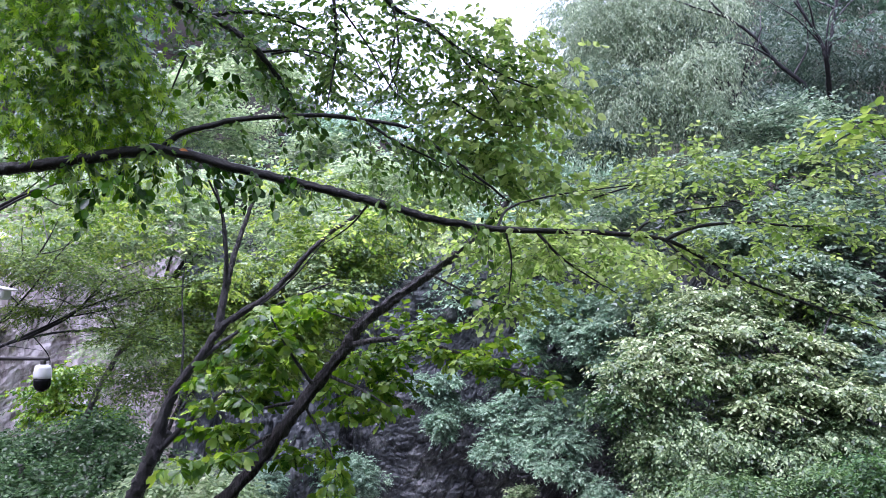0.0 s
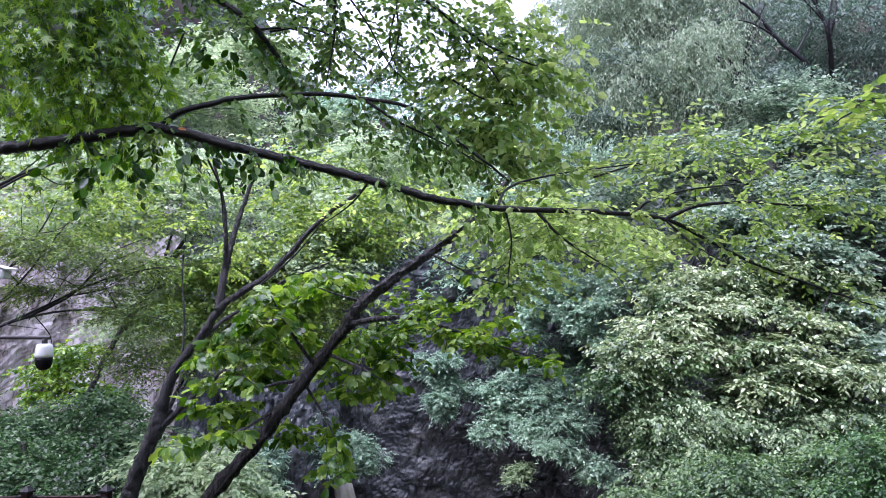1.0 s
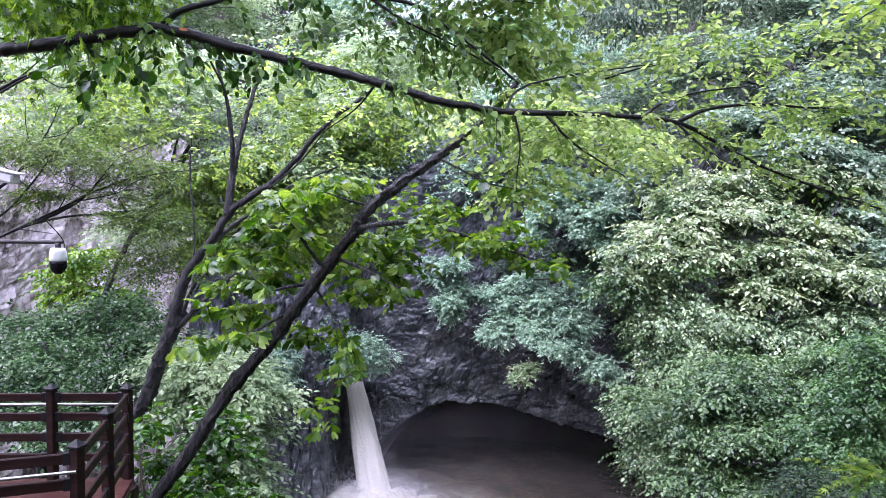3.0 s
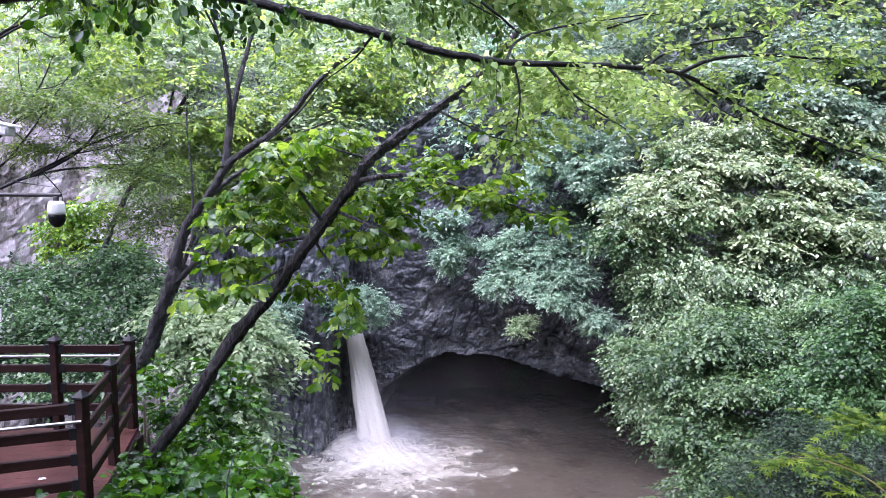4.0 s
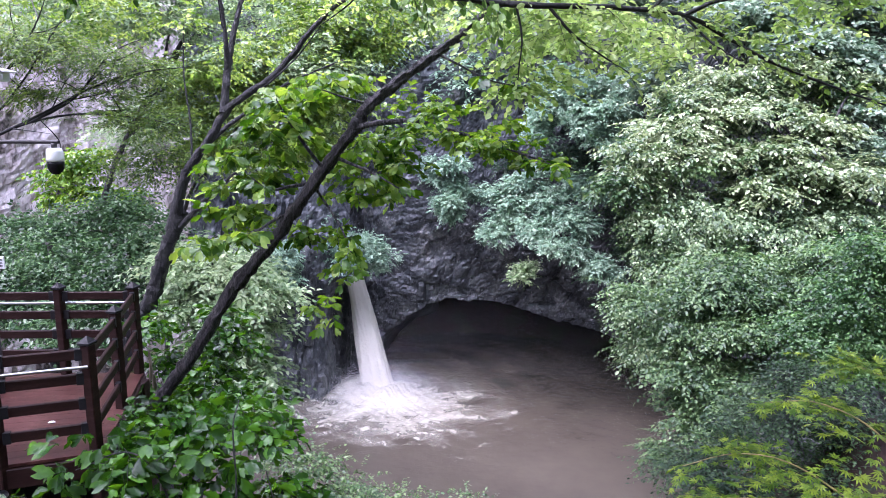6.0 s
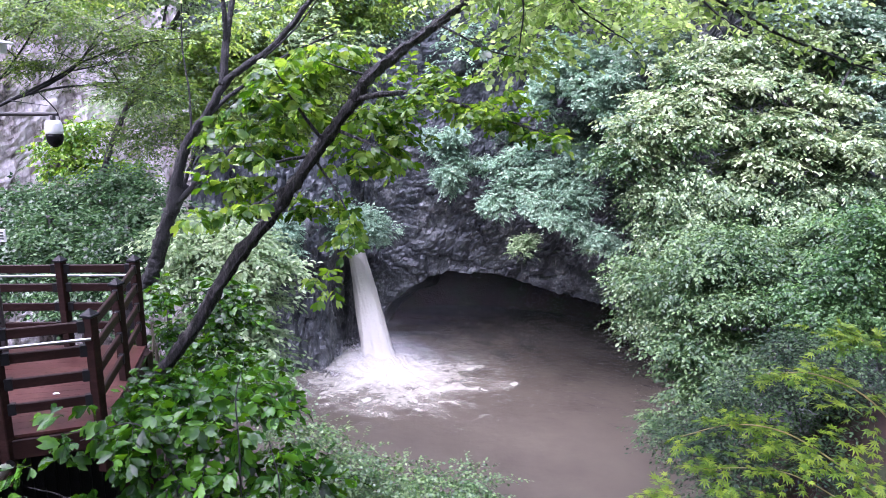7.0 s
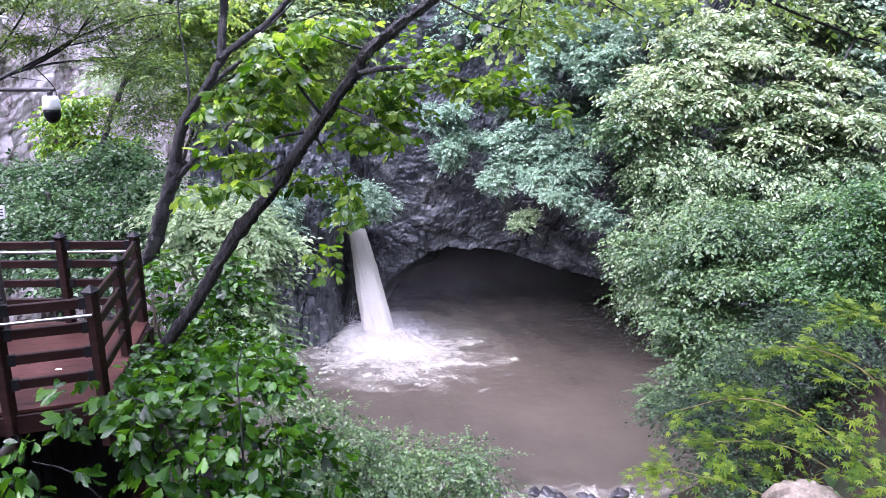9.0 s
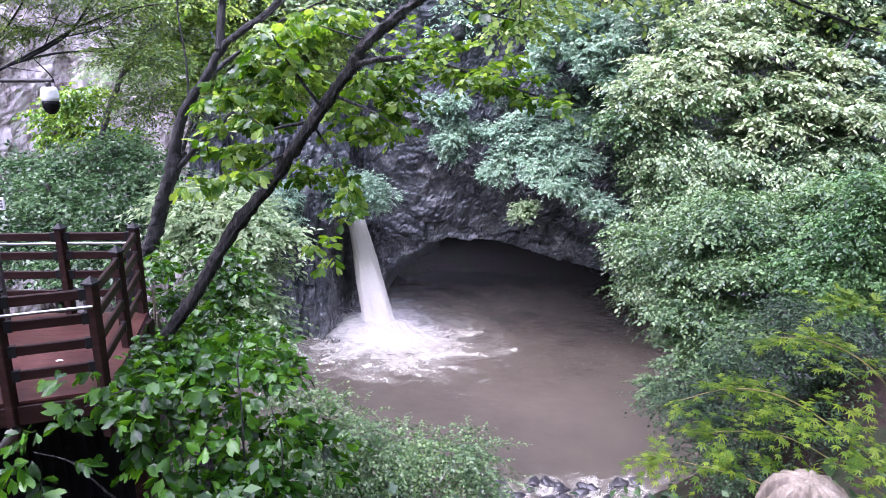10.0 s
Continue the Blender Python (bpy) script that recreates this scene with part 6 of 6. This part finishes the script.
    build_side_tree("ledge_shrub", "hanging blue-green shrubs along the top of the cliff",
                    [(-1.94, 35.00, 4.60, 2.18, 2.00, 1.09), (0.77, 35.00, 5.99, 2.46, 2.00, 1.37), (3.50, 35.00, 6.57, 2.47, 2.00, 1.65), (6.06, 34.00, 6.44, 2.43, 2.00, 1.62), (-4.26, 36.00, 6.08, 2.54, 2.00, 1.70), (2.61, 38.00, 10.01, 3.62, 2.50, 1.81), (6.05, 37.00, 10.11, 2.98, 2.50, 2.08), (-0.97, 38.00, 8.76, 3.29, 2.50, 1.80), (7.70, 34.00, 8.35, 2.20, 2.00, 1.92), (-6.52, 36.00, 6.63, 2.57, 2.00, 1.72), (-8.58, 34.00, 7.67, 2.75, 2.00, 1.65), (-4.21, 40.00, 12.00, 3.54, 2.50, 1.93), (5.84, 33.00, 2.19, 1.30, 1.20, 1.56), (0.51, 35.00, 3.26, 1.63, 1.20, 1.09)],
                    250, 23, 7, 0.23, SMALL, LEAF_BLUE, 185, [(2.0, 39.0, 4.5), (2.0, 38.0, 6.5)], 0.8, 0.35, 1.2, 0.75, twig=0.0, r0=0.1, limbs=5, thick=0.14, perch=True)
    build_side_tree("rim_shrub", "pale green shrubs along the rim of the rock wall",
                    [(-17.18, 29.00, 9.01, 1.87, 2.00, 1.34), (-15.17, 29.00, 9.49, 2.08, 2.00, 1.30), (-15.08, 26.00, 6.58, 1.65, 2.00, 1.18), (-13.75, 31.00, 9.56, 2.16, 2.00, 1.35), (-11.94, 34.00, 11.73, 2.61, 2.50, 1.74), (-10.64, 40.00, 15.19, 3.03, 3.00, 2.02), (-10.03, 36.00, 10.90, 2.68, 2.50, 1.49), (-6.69, 38.00, 11.14, 2.77, 2.50, 1.54), (-13.58, 27.00, 7.01, 1.90, 2.00, 0.95), (-11.59, 30.00, 7.88, 2.03, 2.00, 1.01), (-14.99, 36.00, 13.78, 2.85, 3.00, 1.90), (-18.19, 33.00, 12.99, 2.74, 3.00, 1.83)],
                    330, 20, 7, 0.21, SMALL, LEAF_MIST, 187, [(-15.0, 29.0, 4.5), (-14.6, 28.6, 7.0)], 0.8, 0.3, 0.9, 0.75, twig=0.0, r0=0.1, limbs=6, thick=0.16, perch=True)
    build_side_tree("cliff_top_shrub", "blue-green shrubs over the bare top of the cliff",
                    [(10.79, 26.00, 5.97, 1.98, 1.60, 0.88), (9.06, 27.00, 5.70, 2.00, 1.60, 0.89), (12.60, 25.50, 5.91, 1.78, 1.50, 0.89), (7.44, 28.00, 6.94, 1.82, 1.80, 1.37), (5.36, 30.00, 6.83, 1.44, 1.60, 1.20), (13.71, 24.00, 4.72, 1.51, 1.50, 1.08)],
                    150, 18, 7, 0.18, SMALL, LEAF_FRESH, 189, [(13.4, 31.0, 4.5), (12.6, 29.5, 6.0)], 0.7, 0.3, 0.7, 0.75, twig=0.0, r0=0.1, limbs=4, thick=0.16, perch=True)
    build_side_tree("rim_tree", "blue-green shrubby tree on the gorge rim",
                    [(10.86, 22.50, 7.57, 1.79, 1.60, 0.99), (12.39, 21.50, 6.45, 1.76, 1.60, 1.17), (11.63, 22.00, 6.56, 1.57, 1.50, 0.98), (9.93, 22.50, 6.83, 1.17, 1.20, 0.78), (12.69, 21.00, 5.00, 0.96, 1.40, 1.15), (10.44, 20.50, 4.74, 1.98, 1.20, 0.90), (8.10, 21.50, 5.90, 1.81, 1.40, 0.90), (6.68, 22.50, 5.72, 1.48, 1.40, 1.11), (7.53, 22.50, 4.30, 1.66, 1.40, 0.92), (9.59, 22.00, 3.74, 1.87, 1.40, 0.93), (11.72, 21.50, 3.37, 1.71, 1.40, 0.95), (6.09, 24.50, 4.53, 1.38, 1.40, 1.18), (12.64, 20.50, 3.62, 1.12, 1.20, 1.12), (6.36, 23.50, 2.76, 1.32, 1.20, 0.75)],
                    420, 13, 8, 0.15, SMALL, LEAF_FRESH, 181, [(15.0, 23, -2.5), (14, 22.6, 1.5), (12.5, 22.3, 4.0)], 0.6, 0.2, 0.5, twig=0.0, r0=0.16)
    build_side_tree("pool_bush", "small-leaved wet bush above the pool",
                    [(-1.26, 10.00, -4.61, 0.73, 0.80, 0.37), (-0.38, 10.00, -4.51, 0.73, 0.80, 0.32), (0.40, 10.00, -4.61, 0.55, 0.70, 0.32), (-1.85, 9.50, -4.11, 0.61, 0.80, 0.52), (-2.13, 9.80, -3.63, 0.44, 0.60, 0.35), (-0.88, 9.60, -4.84, 1.08, 0.80, 0.36), (0.31, 9.80, -4.98, 0.73, 0.70, 0.27), (-1.58, 10.00, -3.93, 0.45, 0.50, 0.22)],
                    230, 13, 8, 0.064, SMALL, LEAF_DEEP, 191, [(-1.4, 10.2, -6.5), (-1.2, 10.0, -5.2)], 0.4, 0.3, 0.3, twig=0, r0=0.05, limbs=6)
    build_side_tree("bank_shrub", "dark green wet shrub on the near bank",
                    [(3.88, 9.20, -3.05, 0.39, 0.40, 0.27), (3.70, 9.00, -3.51, 0.36, 0.40, 0.26), (4.36, 9.40, -2.72, 0.40, 0.40, 0.24), (5.10, 9.40, -2.64, 0.39, 0.40, 0.21), (5.36, 9.20, -2.97, 0.34, 0.40, 0.20), (5.86, 9.20, -2.71, 0.31, 0.40, 0.26), (5.75, 8.80, -3.18, 0.30, 0.40, 0.23), (3.72, 8.40, -3.70, 0.37, 0.40, 0.18), (5.01, 8.60, -3.24, 0.30, 0.40, 0.18), (3.50, 9.40, -3.29, 0.24, 0.30, 0.19), (5.30, 9.30, -2.19, 0.42, 0.40, 0.21), (4.88, 9.50, -1.97, 0.31, 0.40, 0.17)],
                    230, 11, 8, 0.055, OVATE, LEAF_DARK, 201, [(5.2, 10.8, -5.6), (5.0, 10.3, -4.0), (4.9, 10.2, -2.6)], 0.45, 0.3, 0.35, r0=0.025)

    build_side_tree("verge_shrub", "fresh green small-leaved shrub on the near bank",
                    [(6.78, 11.40, -0.62, 0.36, 0.60, 0.30), (6.53, 11.20, -1.22, 0.40, 0.60, 0.30), (6.77, 11.00, -1.72, 0.36, 0.60, 0.34), (5.99, 11.00, -2.19, 0.40, 0.60, 0.20), (6.39, 11.20, -1.78, 0.31, 0.60, 0.24), (5.86, 11.40, -1.84, 0.20, 0.50, 0.24), (6.61, 10.80, -2.31, 0.39, 0.60, 0.23), (7.15, 11.00, -1.08, 0.44, 0.80, 0.79)],
                    230, 12, 8, 0.075, OVATE, LEAF_VERGE, 207, [(6.8, 11.2, -4.6), (6.6, 11.0, -2.6), (6.5, 11.0, -1.0)], 0.4, 0.35, 0.35, twig=0, r0=0.03)


def build_oak_bush():
    base = (-2.3, 5.6, 0)
    t = tree("oak_bush", base, "young oak bush with large glossy rain-wet leaves", "bush")
    stems = [
        limb("stem", [reach(base)] + [(-2.16, 5.40, -1.97), (-2.24, 5.40, -1.34), (-2.45, 5.30, -1.03), (-2.82, 5.20, -1.13)], 0.014, 0.004, BARK, t, 70),
        limb("stem", [reach(base)] + [(-1.73, 5.40, -1.97), (-1.65, 5.40, -1.44), (-1.65, 5.40, -0.88), (-1.62, 5.50, -0.68)], 0.012, 0.004, BARK, t, 71),
        limb("stem", [reach(base)] + [(-1.43, 5.30, -2.01), (-1.29, 5.20, -1.53), (-1.35, 5.20, -1.13)], 0.01, 0.004, BARK, t, 72),
        limb("stem", [reach(base)] + [(-2.64, 5.10, -1.87), (-2.86, 5.00, -1.51), (-3.09, 4.90, -1.35)], 0.012, 0.004, BARK, t, 73)]
    rng = np.random.default_rng(75)
    blobs = [(-2.80, 5.40, -1.01, 0.14, 0.20, 0.06), (-2.52, 5.40, -1.08, 0.16, 0.25, 0.10), (-2.87, 5.30, -1.18, 0.15, 0.20, 0.05), (-3.04, 5.10, -1.32, 0.18, 0.20, 0.06), (-2.62, 5.40, -1.21, 0.09, 0.20, 0.06), (-3.07, 5.00, -1.48, 0.22, 0.20, 0.04), (-2.68, 5.30, -1.28, 0.12, 0.20, 0.06), (-2.30, 5.40, -1.46, 0.14, 0.20, 0.08), (-2.36, 5.30, -1.69, 0.10, 0.20, 0.06), (-2.13, 5.40, -1.65, 0.12, 0.20, 0.08), (-1.92, 5.60, -1.18, 0.12, 0.20, 0.07), (-2.18, 5.20, -1.84, 0.17, 0.20, 0.06), (-2.42, 5.50, -1.29, 0.12, 0.20, 0.06)]
    crown(t, blob_sprays(blobs, 26, 2, rng, 0.13), 6, 0.17, LOBED, LEAF_BUSH, 76, 0.2, 0.4, 0.4, 0.003, singles=300, single_mat=LEAF_BUSH_ONE, near=(-2.09, 5.00, -1.21), spread=70)
    blobs = [(-2.23, 5.80, -1.28, 0.20, 0.30, 0.11), (-1.94, 6.00, -1.21, 0.18, 0.30, 0.12), (-1.73, 5.90, -1.38, 0.18, 0.30, 0.13), (-1.89, 5.60, -1.44, 0.17, 0.30, 0.11), (-1.52, 5.60, -1.55, 0.19, 0.30, 0.13), (-1.69, 5.50, -1.71, 0.19, 0.30, 0.11), (-1.36, 5.50, -1.76, 0.17, 0.30, 0.12), (-1.92, 5.40, -1.92, 0.19, 0.30, 0.10), (-1.54, 5.40, -1.97, 0.21, 0.30, 0.09), (-1.18, 5.50, -1.98, 0.16, 0.30, 0.12), (-2.18, 6.20, -1.19, 0.16, 0.30, 0.08), (-1.74, 6.20, -1.19, 0.16, 0.30, 0.07), (-1.12, 5.60, -1.77, 0.12, 0.30, 0.10)]
    crown(t, blob_sprays(blobs, 60, 3, rng, 0.15), 6, 0.155, LOBED, LEAF_BUSH, 78, 0.2, 0.4, 0.4, 0.003, spread=70)
    blobs = [(-4.18, 9.90, -1.39, 0.16, 0.30, 0.22), (-4.00, 9.90, -2.02, 0.15, 0.30, 0.20), (-3.90, 9.80, -2.38, 0.16, 0.30, 0.16), (-3.26, 8.60, -2.12, 0.22, 0.30, 0.11), (-3.09, 7.60, -1.82, 0.22, 0.30, 0.08), (-2.88, 8.60, -1.81, 0.25, 0.40, 0.21), (-2.36, 8.00, -1.82, 0.23, 0.40, 0.13), (-1.95, 7.40, -1.67, 0.15, 0.30, 0.12), (-2.82, 9.00, -1.50, 0.19, 0.30, 0.21), (-2.92, 9.20, -1.10, 0.15, 0.30, 0.15), (-3.05, 6.80, -1.46, 0.15, 0.30, 0.07), (-1.92, 7.00, -1.75, 0.18, 0.30, 0.13), (-2.60, 6.80, -1.59, 0.19, 0.30, 0.09)]
    crown(t, blob_sprays(blobs, 120, 4, rng, 0.22), 6, 0.13, LOBED, LEAF_BUSH, 77, 0.24, 0.35, 0.55, 0.003, spread=65)


def build_maple():
    base = (3.4, 3.6, 0)
    t = tree("maple", base, "young yellow-green maple with thin arching twigs", "maple")
    stems = [
        limb("stem", [reach(base)] + [(3.03, 4.20, -1.18), (2.58, 4.30, -0.82), (2.23, 4.40, -0.63), (1.93, 4.50, -0.63), (1.63, 4.60, -0.77)], 0.008, 0.003, YOUNG, t, 80),
        limb("stem", [reach(base)] + [(2.98, 4.10, -1.28), (2.36, 4.20, -0.89), (2.06, 4.30, -0.84), (1.69, 4.40, -0.90)], 0.007, 0.002, YOUNG, t, 81),
        limb("stem", [reach(base)] + [(3.17, 4.40, -0.88), (2.86, 4.50, -0.47), (2.51, 4.60, -0.31), (2.21, 4.70, -0.35)], 0.008, 0.003, YOUNG, t, 82),
        limb("stem", [reach(base)] + [(2.37, 4.00, -1.21), (1.97, 4.10, -1.07), (1.60, 4.20, -1.01), (1.29, 4.30, -0.99)], 0.006, 0.002, YOUNG, t, 83),
        limb("stem", [reach(base)] + [(3.23, 4.50, -0.43), (2.94, 4.60, -0.14), (2.72, 4.70, -0.06)], 0.006, 0.002, YOUNG, t, 84)]
    rng = np.random.default_rng(85)
    o, d = line_sprays(stems, 0.10, rng, 0.2, 0.05, 0.55)
    blobs = [(2.37, 4.60, -0.39, 0.30, 0.20, 0.08), (2.85, 4.70, -0.18, 0.22, 0.20, 0.13), (1.90, 4.50, -0.68, 0.29, 0.20, 0.06), (2.39, 4.40, -0.71, 0.34, 0.25, 0.11), (2.84, 4.50, -0.59, 0.22, 0.25, 0.18), (2.11, 4.30, -0.90, 0.38, 0.20, 0.08), (2.54, 4.20, -0.89, 0.38, 0.25, 0.13), (1.97, 4.10, -1.07, 0.33, 0.20, 0.09), (2.72, 4.10, -1.03, 0.22, 0.20, 0.13)]
    o2, d2 = blob_sprays(blobs, 56, 3, rng, 0.16, 0.0, 0.04)
    crown(t, (np.vstack([o, o2]), np.vstack([d, d2])), 5, 0.083, MAPLE, LEAF_MAPLE, 86, 0.2, 0.2, 0.88, 0.0015, singles=300, single_mat=LEAF_MAPLE_ONE, near=(1.9, 4.4, -0.5))
    s = tree("beech_sprig", (4.9, 5.2, 0), "bright green leafy sapling at the path's edge", "sapling")
    c = limb("stem", [reach((4.9, 5.2, 0)), (4.7, 5.2, 0.5), (4.1, 5.2, 2.3)] + [(3.26, 5.20, 3.09), (2.95, 5.10, 3.00), (2.83, 5.10, 2.92)], 0.014, 0.003, BARK, s, 88)
    # large limb and crown added out of view, there to shade the maple
    blobs = [(6.4, 4.6, 4.6, 1.6, 1.8, 1.0), (5.6, 3.0, 5.2, 1.6, 1.4, 0.9), (3.8, 4.2, 5.6, 1.4, 1.2, 0.6), (7.6, 3.6, 3.4, 1.4, 1.4, 1.2)]
    limb("limb", [(4.7, 5.2, 0.6), (5.6, 4.8, 2.6), (6.4, 4.6, 4.6)], 0.06, 0.02, BARK, s, 90)
    crown(s, blob_sprays(blobs, 90, 12, rng, 0.65), 8, 0.13, OVATE, LEAF_LIGHT, 90, 0.5, 0.3, 0.7)
    blobs = [(2.99, 5.10, 3.00, 0.12, 0.20, 0.10), (3.22, 5.20, 3.14, 0.11, 0.20, 0.08), (3.25, 5.20, 2.92, 0.10, 0.20, 0.07)]
    crown(s, blob_sprays(blobs, 13, 3, rng, 0.12), 6, 0.10, OVATE, LEAF_LIGHT, 89, 0.25, 0.3, 0.7, 0.002)


# ---- woods on the slopes beyond ----
def build_woods():
    rng = np.random.default_rng(300)
    spots = []
    for k in range(3000):
        x, y = rng.uniform(-62, 62), rng.uniform(-34, 95)
        if -inside(np.array(x), np.array(y), HOLLOW) > 2.0 and len(spots) < 330 and not (-22 < y < -6 and abs(x) < 2):
            if all((x - a) ** 2 + (y - b) ** 2 > 11 for a, b in spots):
                spots.append((x, y))
    blobs = []
    for x, y in spots:
        z = float(ground_z(x, y))
        h = rng.uniform(3.5, 8)
        for j in range(4):
            blobs.append((x + rng.normal(0, 1.4), y + rng.normal(0, 1.4), z + h * rng.uniform(0.2, 1.0), rng.uniform(1.4, 2.6), rng.uniform(1.4, 2.6), rng.uniform(1.2, 2.4)))
    t = thing("far_woods", (0, 60, float(ground_z(0, 60))), "misty green woods covering the slopes above the gorge", "woods", kind="stuff")
    crown(t, blob_sprays(blobs, 1300, 7, rng, 0.9), 6, 0.57, SMALL, LEAF_GREY, 301, 1.0, 0.3, 0.6)
    c = np.array([(x, y) for x, y in spots])
    o = np.stack([c[:, 0], c[:, 1], ground_z(c[:, 0], c[:, 1]) - 0.3], 1)
    d = unit(np.tile(UP, (len(o), 1)) + rng.normal(0, 0.08, (len(o), 3)))
    ob = under(link_mesh("trunk", twigs_mesh("trunk", o, d, rng.uniform(4, 8, len(o)), 0.0, 0.16), BARK), t)
    ob["kind"] = "stuff"
    # low growth on the near slopes and the rock ledges
    x, y = rng.uniform(-20, 17, 2100), rng.uniform(3.5, 26, 2100)
    keep = (inside(x, y, HOLLOW) > 1.0) & ~((x < -1.6) & (y < 6.4)) & (np.hypot(x - 5.6, y - 9.0) > 1.1) & (np.hypot((x - 0.8) / 1.05, (y - 31) * 0.95) > 11.2) & ~((x > -6.5) & (x < -3.0) & (y > 5.5) & (y < 9.2)) & ~((x > 0.5) & (x < 9) & (y > 16))
    x, y = x[keep], y[keep]
    o = np.stack([x, y, ground_z(x, y)], 1).repeat(4, 0) + rng.normal(0, 0.12, (len(x) * 4, 3)) * np.array((1, 1, 0.3))
    d = unit(rng.normal(0, 1, o.shape) * np.array((1, 1, 0.3)) + UP * 0.6)
    g = thing("undergrowth", (0, 10, float(ground_z(0, 10))), "low green undergrowth on the slopes", "undergrowth", kind="stuff")
    crown(g, (o, d), 6, 0.13, SMALL, LEAF_MOSS, 305, 0.5, 0.3, 0.6)


def build_shade_tree():
    """An unseen tree added above and behind the walker to shade the near ground."""
    t = tree("shade_tree", (2.4, -3.2, 0), "tall unseen leafy tree added to shade the path")
    limb("trunk", [reach((2.4, -3.2, 0)), (2.4, -3.2, 1.5), (2.2, -3.0, 4.0), (1.4, -2.6, 6.5), (0.5, -2, 8.5)], 0.22, 0.08, BARK, t, 91, 12)
    for k, e in enumerate(((-4.5, -1.0, 7.0), (3.5, 4.5, 8.0), (-1.5, 5.0, 8.2), (6.5, 0.5, 7.0), (-2, -4, 7.0))):
        limb("limb", [(2.0, -2.9, 4.6), ((2.0 + e[0]) / 2, (e[1] - 2.9) / 2, 6.2), e], 0.08, 0.02, BARK, t, 92 + k)
    rng = np.random.default_rng(99)
    blobs = [(x + 0.5 * (y % 3), y, 6.8 + 0.25 * max(0, y) + 0.3 * (x % 2), 1.8, 1.8, 0.9) for x in (-5, -2, 1, 4, 7) for y in (-5, -2, 1, 4, 7)]
    crown(t, blob_sprays(blobs, 210, 14, rng, 0.8), 8, 0.22, SMALL, LEAF_CANOPY, 98, 0.6, 0.3, 0.7)


build_shade_tree()
build_forked_tree()
build_leaning_tree()
build_overhanging_tree()
build_masses()
build_oak_bush()
build_maple()
build_woods()
